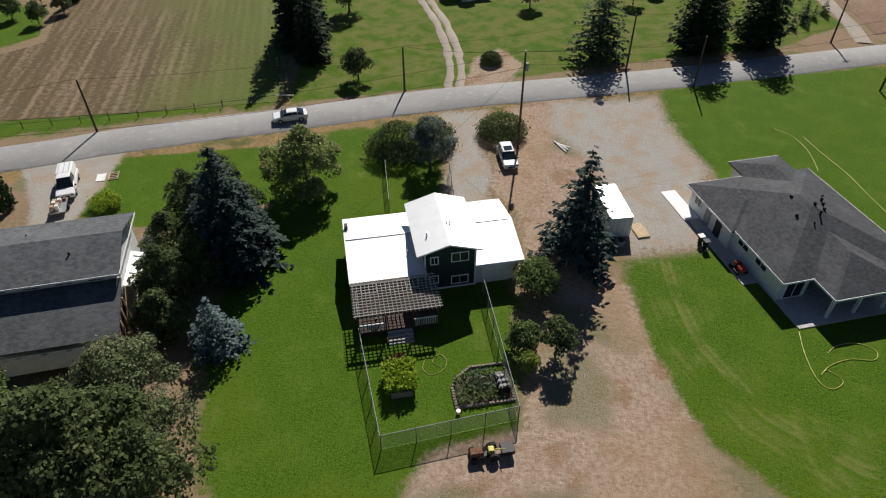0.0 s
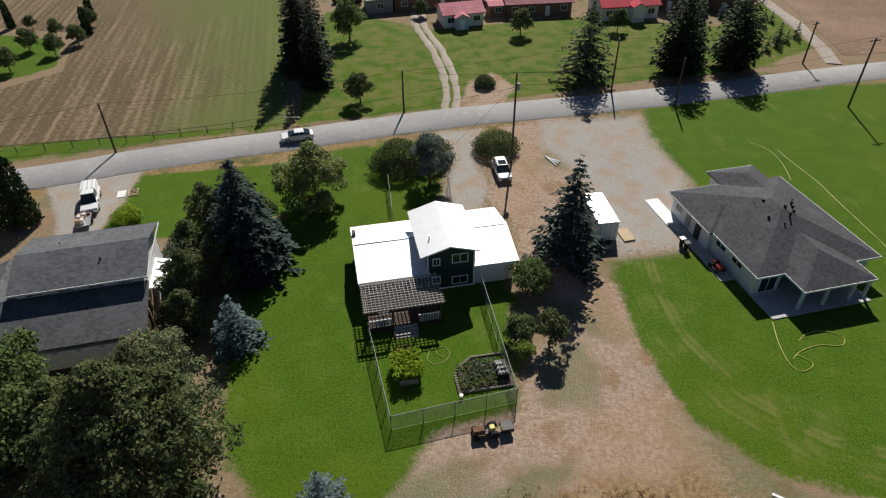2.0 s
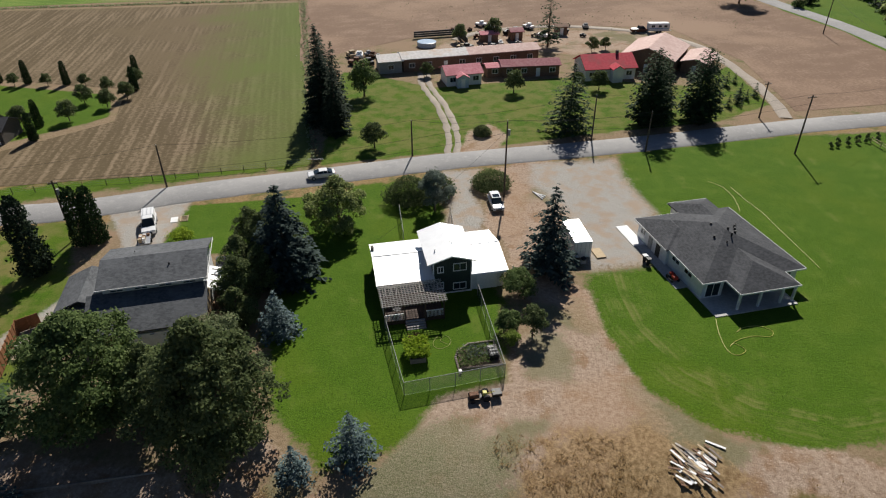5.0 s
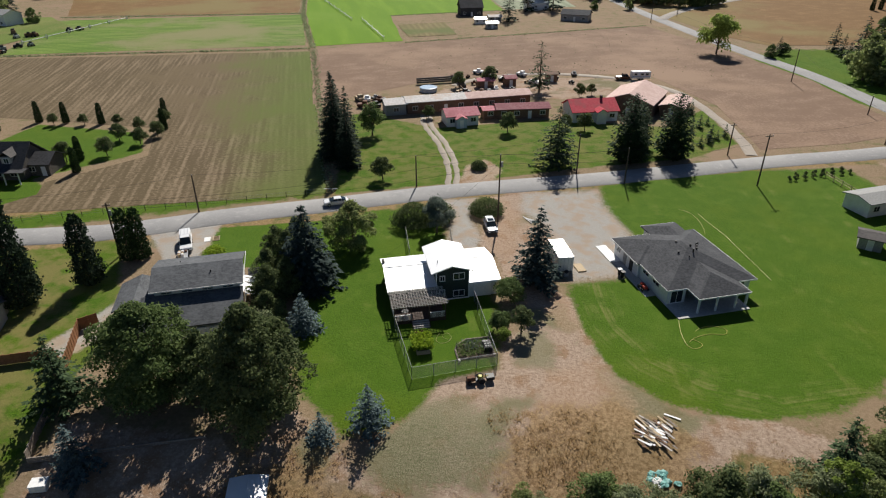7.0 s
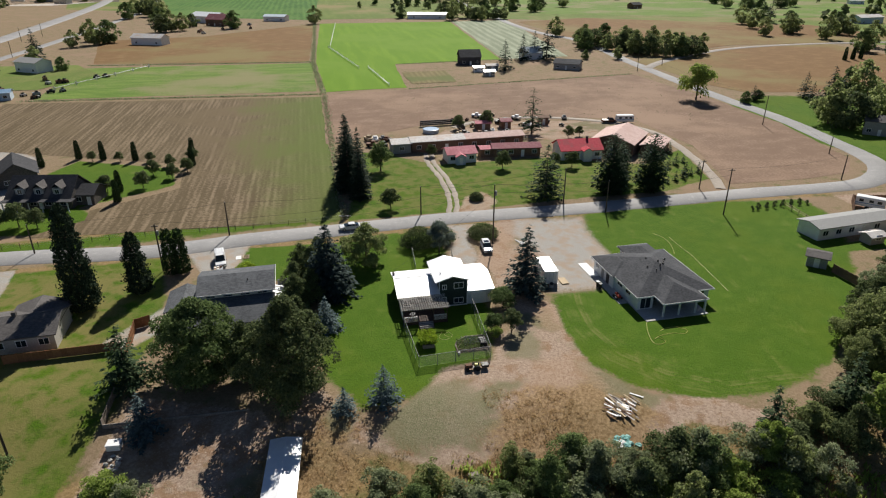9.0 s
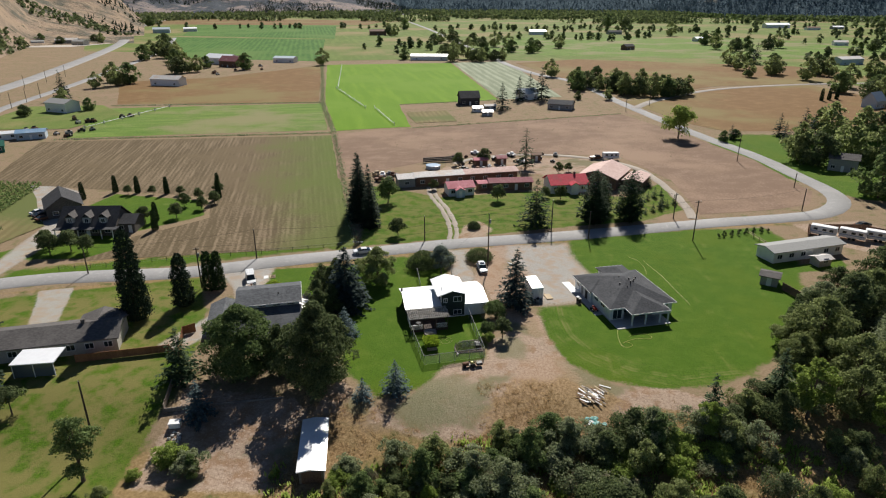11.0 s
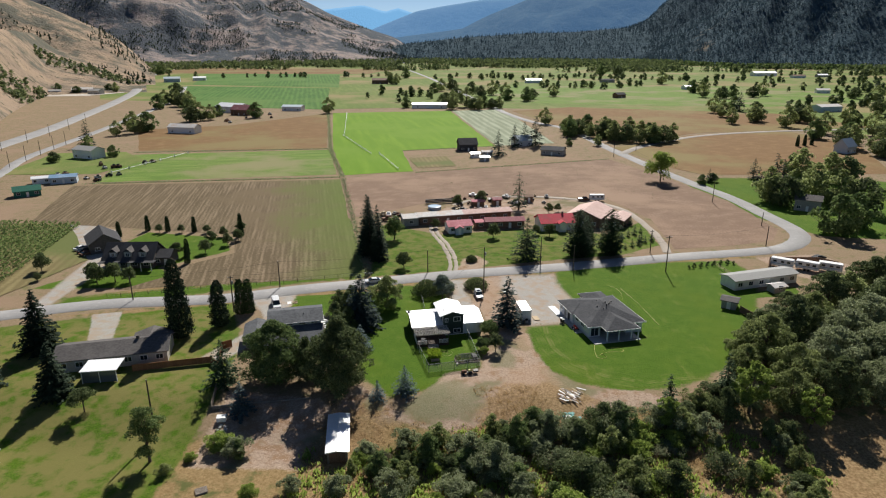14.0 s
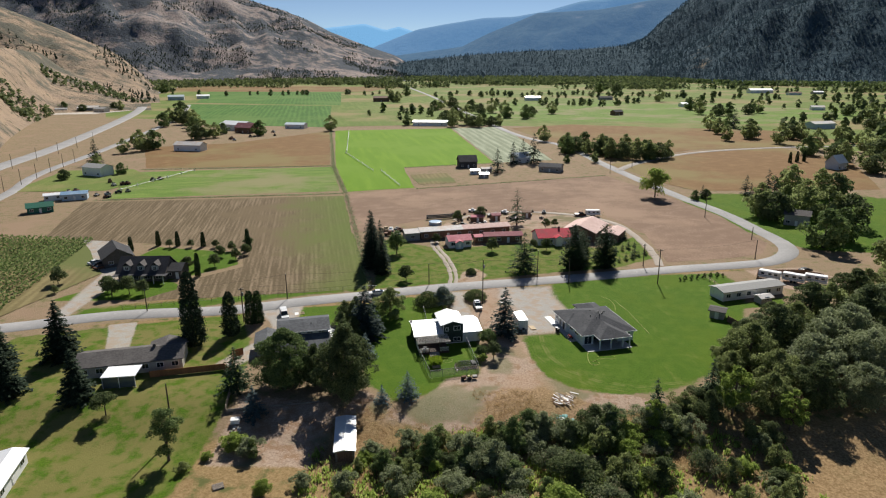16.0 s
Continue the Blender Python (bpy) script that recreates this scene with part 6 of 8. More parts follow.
# right-hand neighbours
simple_house("mobile_trailer", pose(91.0, 54.2, 0, 0, 0, 19), 20.5, 5.4, 2.7, 0.7, WHITE_PAINT, GREY_SIDING, "long white mobile home with a grey roof", wins=6)
simple_house("garden_shed", pose(76.6, 37.4, 0, 0, 0, -30), 3.4, 3.4, 2.1, 0.5, GREY_SIDING, SHINGLE_BROWN, "small grey wooden shed at the fence", wins=1)
simple_house("garden_shed", pose(93.0, 48.2, 0, 0, 0, 19), 3.6, 2.6, 1.7, 0.6, BEIGE_SIDING, RUSTY_WHITE, "small pale shed with a rounded roof", wins=1, doors=False)
simple_house("hillside_house", pose(146.0, 137.0, 0, 0, 0, -30), 9.0, 8.0, 4.4, 1.5, GREY_SIDING, SHINGLE_BROWN, "grey two-storey house among trees", wins=3)


def board_fence(pts, height, material, label, step=0.9, lean=0.0):
    f = thing("board_fence", pose(0, 0, 0), label, "fence")
    for (x0, y0), (x1, y1) in zip(pts, pts[1:]):
        n = max(int(math.dist((x0, y0), (x1, y1)) / step), 1)
        a = math.degrees(math.atan2(y1 - y0, x1 - x0))
        ln = math.dist((x0, y0), (x1, y1)) / n
        for k in range(n):
            x, y = x0 + (x1 - x0) * k / n, y0 + (y1 - y0) * k / n
            o = part("panel", box(0.02, ln - 0.02, -0.03, 0.03, 0.05, height), material, f)
            o.matrix_basis = pose(x, y, ground_z(x, y), 0, 0, a)
            o = part("post", box(-0.06, 0.06, -0.07, 0.07, 0, height + 0.1), material, f)
            o.matrix_basis = pose(x, y, ground_z(x, y), 0, 0, a)
    return f


board_fence([(-38.8, 1.9), (-41.6, 10.5), (-39.8, 12.0)], 1.8, WOOD_RED, "reddish cedar board fence beside the gravel drive")
board_fence([(-56, 0.6), (-41.5, 4.6), (-38.8, 1.9)], 1.5, WOOD_RED, "reddish cedar board fence behind the long house")
board_fence([(-36.5, -5.8), (-35.4, -11.5)], 1.3, WOOD_GREY, "grey weathered board fence by the yard")
board_fence([(77.8, 34.0), (79.5, 28.5), (84, 22.5), (98, 40), (104, 46)], 1.7, BROWN_WALL, "brown board fence round the trailer yard")
board_fence([(98, 64), (102, 72), (116, 72), (120, 68)], 1.7, BROWN_WALL, "brown board fence behind parked trailers")
rw = thing("retaining_wall", pose(0, 0, 0), "low weathered timber retaining wall", "wall")
for k in range(3):
    o = part("timber", tube([(-35.4, -11.5, ground_z(0, -11.5) + 0.12 + k * 0.24), (-18, -7.9, ground_z(0, -11.5) + 0.14 + k * 0.24)], 0.13, 6), WOOD_GREY, rw)

# blue shed on the bank
bs = thing("boat_shed", pose(-10.9, -18.4, ground_z(-11, -18), 0, 0, 9), "long wooden shed with a pale metal roof", "shed")
part("wall", box(-1.65, 1.65, -5.6, 5.2, -0.6, 1.6), WOOD_GREY, bs)
part("roof", gable_roof(-1.95, 1.95, -5.9, 5.5, 1.65, 0.28, "y"), WHITE_METAL, bs, "pale ribbed sheet roof")
part("door", box(-1.3, 1.3, -5.68, -5.61, -0.5, 1.4), BROWN_WALL, bs)


def container():
    c = thing("storage_container", pose(24.75, 30.6, 0, 0, 0, 9), "white steel storage container with double doors", "container")
    b = bmesh.new()
    add_box(b, -1.2, 1.2, -3.0, 3.0, 0.12, 2.55, 0.03)
    for k in range(20):
        for s in (-1.235, 1.2):
            add_box(b, s, s + 0.035, -2.9 + k * 0.3, -2.75 + k * 0.3, 0.25, 2.45)
    part("body", b, WHITE_PAINT, c)
    part("roof", box(-1.2, 1.2, -3.0, 3.0, 2.555, 2.6), WHITE_METAL, c)
    for x in (-0.58, 0.58):
        d = part("container_door", box(x - 0.55, x + 0.55, -3.06, -3.01, 0.2, 2.45), WHITE_PAINT, c)
        for k in (-0.25, 0.25):
            part("lock_bar", tube([(x + k, -3.09, 0.25), (x + k, -3.09, 2.4)], 0.025, 6), STEEL, d)
    for x in (-1.1, 1.1):
        for y in (-2.9, 2.9):
            part("corner_foot", box(x - 0.1, x + 0.1, y - 0.1, y + 0.1, 0, 0.13), STEEL, c)


container()

# ---- vehicles ----


def car_body(prof, w, tuck=0.86):
    """A body lofted along its length from (x, low z, high z, half-width) stations."""
    bm = bmesh.new()
    rings = []
    for x, z0, z1, hw in prof:
        zm = z0 + (z1 - z0) * 0.45
        pts = [(x, -hw * 0.92, z0), (x, -hw, zm), (x, -hw * tuck, z1 - 0.03), (x, -hw * tuck * 0.8, z1), (x, hw * tuck * 0.8, z1), (x, hw * tuck, z1 - 0.03), (x, hw, zm), (x, hw * 0.92, z0)]
        rings.append([bm.verts.new(p) for p in pts])
    for a, b in zip(rings, rings[1:]):
        for k in range(8):
            bm.faces.new((a[k], a[(k + 1) % 8], b[(k + 1) % 8], b[k]))
    bm.faces.new(rings[0][::-1])
    bm.faces.new(rings[-1])
    bmesh.ops.recalc_face_normals(bm, faces=bm.faces)
    return bm


def vehicle(name, m, label, shape, paint=None):
    v = thing(name, m, label, "car")
    paint = paint or CAR_WHITE
    L, W = 4.6, 0.92
    if shape in ("truck", "van"):
        L, W = 5.6, 0.98
    low = [(-L / 2, 0.45, 0.80, W * 0.9), (-L / 2 + 0.12, 0.32, 0.95, W), (-L / 2 + 1.0, 0.30, 1.0, W), (0, 0.28, 1.02, W), (L / 2 - 1.0, 0.30, 0.98, W), (L / 2 - 0.15, 0.32, 0.85, W), (L / 2, 0.42, 0.68, W * 0.88)]
    part("body", car_body(low, W, 0.95), paint, v)
    if shape == "suv":
        x0, x1, x2, x3, top = -2.15, -1.8, 0.35, 1.25, 1.66
    elif shape == "van":
        x0, x1, x2, x3, top = -0.6, -0.3, 0.75, 1.55, 1.95
    elif shape == "truck":
        x0, x1, x2, x3, top = -0.75, -0.45, 0.7, 1.45, 1.82
    else:
        x0, x1, x2, x3, top = -1.8, -0.95, 0.35, 1.25, 1.42
    part("cabin_glass", car_body([(x0, 0.97, 1.02, W * 0.9), (x1, 0.97, top - 0.05, W * 0.85), (x2, 0.97, top - 0.05, W * 0.85), (x3, 0.97, 1.03, W * 0.9)], W, 0.84), GLASS, v)
    part("roof", car_body([(x1 - 0.03, top - 0.07, top, W * 0.74), ((x1 + x2) / 2, top - 0.07, top + 0.03, W * 0.76), (x2 + 0.03, top - 0.07, top, W * 0.74)], W, 0.95), paint, v)
    for x in (x1, (x1 + x2) / 2):
        for s in (-1, 1):
            part("pillar", tube([(x - 0.05, s * W * 0.9, 1.0), (x, s * W * 0.73, top - 0.04)], 0.045, 4), paint, v)
    if shape == "suv":
        part("sunroof", box(-0.75, 0.25, -0.5, 0.5, top + 0.03, top + 0.045), GLASS, v)
    if shape == "van":
        part("cargo_body", car_body([(-2.72, 0.95, 1.8, W * 0.93), (-2.6, 0.95, 1.96, W * 0.95), (-0.5, 0.95, 2.0, W * 0.95), (-0.2, 0.95, 1.97, W * 0.93)], W, 0.9), paint, v)
        for s in (-0.55, 0.0, 0.55):
            part("roof_bar", box(-2.4, -0.3, s - 0.03, s + 0.03, 2.01, 2.06), STEEL, v)
    if shape == "truck":
        part("bed", box(-2.62, -0.85, -0.8, 0.8, 1.0, 1.06), WHITE_METAL, v, "white bed cover")
    for x in (-L * 0.30, L * 0.30):
        for s in (-1, 1):
            wh = part("wheel", tube([(x, s * (W - 0.16), 0.34), (x, s * (W + 0.02), 0.34)], 0.34, 16), RUBBER, v)
            part("rim", tube([(x, s * (W + 0.005), 0.34), (x, s * (W + 0.03), 0.34)], 0.21, 12), STEEL, wh)
    for s in (-1, 1):
        part("headlight", box(L / 2 - 0.16, L / 2 - 0.03, s * W * 0.72 - 0.17, s * W * 0.72 + 0.17, 0.66, 0.80), PALE_GLASS, v)
        part("tail_light", box(-L / 2 + 0.0, -L / 2 + 0.08, s * W * 0.75 - 0.13, s * W * 0.75 + 0.13, 0.74, 0.9), RED_PAINT, v)
        part("mirror", box(x3 - 0.35, x3 - 0.18, s * (W + 0.1) - 0.09, s * (W + 0.1) + 0.09, 1.0, 1.14), BLACK, v)
    part("grille", box(L / 2 - 0.03, L / 2 + 0.02, -0.45, 0.45, 0.45, 0.66), BLACK, v)
    return v


vehicle("suv", pose(14.2, 42.0, 0.02, 0, 0, -80), "white suv with a dark sunroof parked on the gravel drive", "suv")
vehicle("van", pose(-36.6, 34.4, 0.02, 0, 0, -68), "white work van with roof bars on the gravel drive", "van")
vehicle("sedan", pose(-14.5, 51.0, 0.19, 0, 0, 197), "white sedan driving on the asphalt road", "sedan")
ju = vehicle("parked_truck", pose(60.5, 149.0, 0.15, 0, 0, 10), "dark old pickup parked in the bare field", "truck", RUST)
rv = thing("camper_trailer", pose(65.5, 148.5, 0.12, 0, 0, 3), "white camper trailer parked in the bare field", "trailer")
part("body", box(-3.0, 3.0, -1.15, 1.15, 0.6, 2.8, 0.15), WHITE_PAINT, rv)
part("stripe", box(-2.9, 2.9, -1.17, -1.155, 1.3, 1.5), BLUE_TARP, rv)
for x in (-1.8, 0.2, 1.8):
    part("window", box(x - 0.45, x + 0.45, -1.175, -1.155, 1.7, 2.3), GLASS, rv)
for x in (-0.5, 0.5):
    part("wheel", tube([(x, -1.1, 0.36), (x, -0.85, 0.36)], 0.36, 14), RUBBER, rv)
    part("wheel", tube([(x, 1.1, 0.36), (x, 0.85, 0.36)], 0.36, 14), RUBBER, rv)
part("hitch", tube([(3.0, 0, 0.6), (4.1, 0, 0.5)], 0.06, 6), STEEL, rv)
for i, (x, y, a) in enumerate(((103.5, 67.5, -35), (109.5, 65.0, -35), (115.5, 64.0, -30))):
    copy_thing(rv, pose(x, y, 0.0, 0, 0, a))
for i, (x, y, a, mt) in enumerate(((-112, 78, 60, CAR_WHITE), (-109.5, 75.5, 60, BLACK), (-107.2, 73.0, 60, RUST), (118, 75, 20, BLACK))):
    vehicle("sedan", pose(x, y, 0.02, 0, 0, a), ("white", "black", "brown", "black")[i] + " car parked in a gravel yard", "sedan", mt)
# flat trailer with tarped load beside the pickup
tl = thing("utility_trailer", pose(-35.5, 30.2, 0, 0, 0, -68), "small trailer loaded with cream tarps and boxes", "trailer")
part("bed", box(-1.4, 1.4, -0.8, 0.8, 0.5, 0.6), STEEL, tl)
for k in range(9):
    part("bundle", box(-1.2 + (k % 4) * 0.6, -0.75 + (k % 4) * 0.6, -0.7 + (k // 4) * 0.5, -0.3 + (k // 4) * 0.5, 0.6, 0.85 + 0.12 * ((k * 5) % 4), 0.05), (WOOD_PALE, WHITE_PAINT, RUST)[k % 3], tl)
for s in (-0.85, 0.85):
    part("wheel", tube([(0, s - 0.1, 0.3), (0, s + 0.1, 0.3)], 0.3, 12), RUBBER, tl)

# ---- poles and wires ----


def utility_pole(x, y, h, label, arm=0.0, lamp=False, turn=16):
    p = thing("utility_pole", pose(x, y, 0, 0, 0, turn), label, "utility pole", "utility poles")
    part("pole", tube([(0, 0, -0.3), (0, 0, h * 0.5), (0, 0, h)], [0.16, 0.14, 0.11], 8), POLE_WOOD, p)
    if arm:
        for z in (h - 0.5,):
            part("crossarm", box(-arm, arm, -0.06, 0.06, z, z + 0.12), POLE_WOOD, p)
            for k in (-0.9, -0.35, 0.35, 0.9):
                part("insulator", tube([(k * arm, 0, z + 0.12), (k * arm, 0, z + 0.3)], [0.05, 0.035], 6), STEEL, p)
    else:
        part("insulator", tube([(0, 0, h), (0, 0, h + 0.2)], [0.06, 0.04], 6), STEEL, p)
    if lamp:
        part("transformer", tube([(0.3, 0, h - 2.2), (0.3, 0, h - 1.3)], [0.22, 0.22], 10), GREY_SIDING, p)
    return p


POLES = [(-39.2, 47.0, 7.4, 0), (0.0, 60.3, 6.6, 0), (15.6, 44.9, 12.6, 0), (33.1, 68.0, 8.6, 0), (68.4, 62.6, 10.8, 0.9), (68.8, 80.2, 7.4, 0.7), (-46.0, 30.6, 9.4, 0.6), (-74.4, 37.0, 6.2, 0), (-43.2, -17.6, 8.6, 0), (112.8, 147.5, 10.0, 0), (117.4, 112.4, 5.0, 0), (108.3, 88.4, 6.6, 0), (97.0, 259.0, 9.5, 0), (114.4, 277.0, 11.0, 0), (42.0, 63.0, 7.5, 0)]
for x, y, h, arm in POLES:
    utility_pole(x, y, h, "dark weathered wooden utility pole", arm, lamp=(x in (15.6, -46.0)))


def wire(name, a, b, sag, label):
    pts = []
    for k in range(13):
        t = k / 12
        p = Vector(a).lerp(Vector(b), t)
        p.z -= sag * 4 * t * (1 - t)
        pts.append(p)
    w = part("cable", tube(pts, 0.018, 4), BLACK, None)
    w.name = name
    return tagged(w, label, "cable", "overhead wires")


top = {(x, y): Vector((x, y, h + 0.1)) for x, y, h, arm in POLES}
runs = [((-74.4, 37.0), (-39.2, 47.0)), ((-39.2, 47.0), (0.0, 60.3)), ((0.0, 60.3), (33.1, 68.0)), ((33.1, 68.0), (68.8, 80.2)), ((-46.0, 30.6), (15.6, 44.9)), ((15.6, 44.9), (68.4, 62.6)), ((68.4, 62.6), (108.3, 88.4)), ((108.3, 88.4), (112.8, 147.5)), ((112.8, 147.5), (97.0, 259.0)), ((0.0, 60.3), (15.6, 44.9)), ((15.6, 44.9), (42.0, 63.0))]
for a, b in runs:
    wire("overhead_wire", top[a], top[b], 0.02 * (top[a] - top[b]).length, "thin black overhead wire between poles")
wire("service_wire", top[(15.6, 44.9)] - Vector((0, 0, 1.5)), (-2.2, 24.0, 4.3), 0.7, "thin service wire to the white-roofed house")
wire("overhead_wire", top[(15.6, 44.9)] - Vector((0, 0, 1.6)), top[(68.4, 62.6)] - Vector((0, 0, 1.6)), 1.4, "thin black overhead wire between poles")
wire("overhead_wire", top[(-46.0, 30.6)] - Vector((0, 0, 1.2)), top[(15.6, 44.9)] - Vector((0, 0, 1.9)), 1.4, "thin black overhead wire between poles")

# ---- garden behind the white-roofed house ----


def veil(name, density):
    m, n, l, p = nodes_of(name)
    p.inputs["Base Color"].default_value = (0.42, 0.43, 0.44, 1)
    p.inputs["Metallic"].default_value, p.inputs["Roughness"].default_value = 0.6, 0.45
    tr = n.new("ShaderNodeBsdfTransparent")
    mx = n.new("ShaderNodeMixShader")
    mx.inputs[0].default_value = density
    l.new(tr.outputs[0], mx.inputs[1])
    l.new(p.outputs[0], mx.inputs[2])
    l.new(mx.outputs[0], n["Material Output"].inputs["Surface"])
    return m


MESH = veil("chain_link", 0.24)


def chain_fence(pts, height, label):
    f = thing("chain_link_fence", pose(0, 0, 0), label, "fence")
    for (x0, y0), (x1, y1) in zip(pts, pts[1:]):
        ln = math.dist((x0, y0), (x1, y1))
        n = max(round(ln / 2.4), 1)
        for k in range(n + 1):
            x, y = x0 + (x1 - x0) * k / n, y0 + (y1 - y0) * k / n
            part("post", tube([(x, y, 0), (x, y, height)], 0.035, 6), FENCE_STEEL, f)
        part("top_rail", tube([(x0, y0, height), (x1, y1, height)], 0.03, 6), FENCE_STEEL, f)
        b = box(0, ln, -0.008, 0.008, 0.03, height - 0.03)
        o = part("wire_mesh", b, MESH, f, "galvanised diamond wire mesh")
        o.matrix_basis = pose(x0, y0, 0, 0, 0, math.degrees(math.atan2(y1 - y0, x1 - x0)))


chain_fence([(0.4, 12.3), (3.45, 1.9), (13.75, 4.9), (11.1, 19.0)], 1.8, "galvanised chain-link fence round the back garden")
chain_fence([(0.9, 31.4), (-0.4, 39.2)], 1.6, "galvanised chain-link fence on the front lawn")
chain_fence([(7.9, 33.4), (7.2, 39.2)], 1.6, "galvanised chain-link fence on the front lawn")


def leafy(name, x, y, w, d, z, n, size, leaf, parent, label=""):
    """Small garden plants over a bed."""
    b = np.stack([rng.uniform(x - w / 2, x + w / 2, n), rng.uniform(y - d / 2, y + d / 2, n), rng.uniform(z * 0.4, z, n)], -1)
    t = b + unit(n) * size * np.array([1, 1, 0.5]) + np.array([0, 0, size * 0.5])
    return tagged(kites(name, b, t, np.full(n, size * 0.32), leaf, parent, label), kind="stuff")


pl = thing("raised_planter", pose(4.2, 8.4, 0, 0, 0, 12), "wooden raised planter full of yellow-green plants", "planter")
for x0, x1, y0, y1 in ((-0.85, 0.85, -1.8, -1.7), (-0.85, 0.85, 1.7, 1.8), (-0.85, -0.75, -1.7, 1.7), (0.75, 0.85, -1.7, 1.7)):
    part("side_board", box(x0, x1, y0, y1, 0, 0.6), WOOD_GREY, pl)
part("soil", box(-0.75, 0.75, -1.7, 1.7, 0.0, 0.5), BARK, pl)
leafy("plant_mass", 0, -0.4, 2.5, 2.9, 1.5, 1700, 0.34, LEAF_YELLOW, pl, "yellow-green leafy plants")
leafy("flowers", 0, 1.5, 1.5, 0.7, 1.2, 160, 0.25, LEAF_RED, pl, "dark red flowering plants")
part("stake", tube([(0.1, 1.5, 0.2), (0.3, -1.2, 1.7)], 0.03, 5), WOOD_PALE, pl)
gb = thing("vegetable_bed", pose(10.9, 8.1, 0, 0, 0, 12), "stone-edged vegetable bed with low green plants", "garden bed")
outline = [(-2.4, -1.9), (2.3, -1.9), (2.3, 1.9), (-0.6, 1.9), (-2.0, 0.9), (-2.4, 0.0)]
for i, (x0, y0) in enumerate(outline):
    x1, y1 = outline[(i + 1) % len(outline)]
    n = max(int(math.dist((x0, y0), (x1, y1)) / 0.27), 1)
    for k in range(n):
        x, y = x0 + (x1 - x0) * k / n, y0 + (y1 - y0) * k / n
        part("edging_block", box(x - 0.12, x + 0.12, y - 0.1, y + 0.1, 0, 0.2, 0.02), WOOD_GREY, gb)
part("soil", box(-2.1, 2.2, -1.8, 1.0, 0.0, 0.10), BARK, gb)
leafy("plant_mass", -0.3, -0.3, 3.6, 2.9, 0.5, 900, 0.24, LEAF, gb)
leafy("plant_mass", 0.2, 0.3, 2.8, 2.0, 0.6, 260, 0.26, LEAF_SILVER, gb)
for k in range(6):
    part("paving_stone", box(-0.2 + 0.35 * k, 0.05 + 0.35 * k, -0.2 + 0.25 * ((k * 3) % 4), 0.05 + 0.25 * ((k * 3) % 4), 0.1, 0.24), CONCRETE, gb)
ch = thing("compost_crate", pose(12.6, 8.2, 0, 0, 0, 12), "dark crate stacked with garden pots", "crate")
part("crate", box(-0.5, 0.5, -0.9, 0.9, 0, 0.7, 0.03), BLACK, ch)
for k in range(8):
    part("pot", tube([(-0.3 + 0.3 * (k % 3), -0.7 + 0.5 * (k // 3), 0.7), (-0.3 + 0.3 * (k % 3), -0.7 + 0.5 * (k // 3), 0.95)], [0.1, 0.14], 8), GREY_SIDING, ch)
bl = thing("bucket", pose(9.1, 5.3, 0), "white plastic bucket on the grass", "bucket")
part("pail", tube([(0, 0, 0), (0, 0, 0.38)], [0.15, 0.19], 12), WHITE_PAINT, bl)


def hose(pts, label, r=0.03, skin=None):
    ps = [Vector((x, y, 0.06)) for x, y in pts]
    line = []
    for i in range(len(ps) - 1):
        p0, p1, p2, p3 = ps[max(i - 1, 0)], ps[i], ps[i + 1], ps[min(i + 2, len(ps) - 1)]
        for j in range(8):
            t = j / 8
            line.append(0.5 * ((2 * p1) + (p2 - p0) * t + (2 * p0 - 5 * p1 + 4 * p2 - p3) * t * t + (3 * p1 - p0 - 3 * p2 + p3) * t ** 3))
    o = part("garden_hose", tube(line + [ps[-1]], r, 5), skin or YELLOW, None)
    return tagged(o, label, "hose")


hose([(38.9, 15.0), (38.4, 12.2), (38.4, 9.6), (39.2, 8.8), (40.4, 9.6), (39.6, 10.7), (38.9, 10.2), (40.0, 11.2), (42.0, 12.0), (44.0, 12.0), (44.6, 13.0), (43.4, 13.8), (41.6, 13.5), (40.4, 12.6)], "yellow garden hose looped on the lawn")
hose([(49.4, 51.0), (51.0, 49.2), (51.6, 46.0), (51.4, 43.2), (51.0, 41.0)], "yellow garden hose trailing over the lawn", 0.025)
hose([(52.4, 49.0), (53.0, 45.6), (54.2, 40.6), (54.6, 37), (55.5, 29.7), (55.9, 26)], "yellow garden hose trailing over the lawn", 0.028)
hose([(6.4, 11.0), (6.0, 9.8), (6.6, 9.0), (7.6, 9.4), (8.0, 10.4), (7.4, 11.2), (6.8, 10.4), (7.6, 9.8)], "tan garden hose coiled on the back lawn", 0.02, HOSE)

# garden tractor with a cart on the dirt behind the fence
at_ = thing("garden_tractor", pose(11.3, 1.7, 0, 0, 0, 12), "small old garden tractor with implements", "tractor")
part("hood", box(-1.3, -0.3, -0.3, 0.3, 0.4, 0.85, 0.06), RUST, at_)
part("chassis", box(-1.3, 0.6, -0.25, 0.25, 0.3, 0.42), BLACK, at_)
part("seat", box(0.05, 0.5, -0.25, 0.25, 0.5, 0.9, 0.06), YELLOW, at_)
part("steering_wheel", tube([(-0.2, 0, 0.95), (-0.22, 0, 0.98)], [0.2, 0.2], 12), BLACK, at_)
for x, r in ((-1.05, 0.26), (0.4, 0.4)):
    for s in (-1, 1):
        part("wheel", tube([(x, s * 0.38, r), (x, s * 0.6, r)], r, 14), RUBBER, at_)
part("cart_box", box(1.0, 2.0, -0.45, 0.45, 0.35, 0.75, 0.03), BLACK, at_)
part("tine", tube([(0.6, 0.2, 0.4), (1.2, -0.3, 1.1)], 0.04, 5), YELLOW, at_)

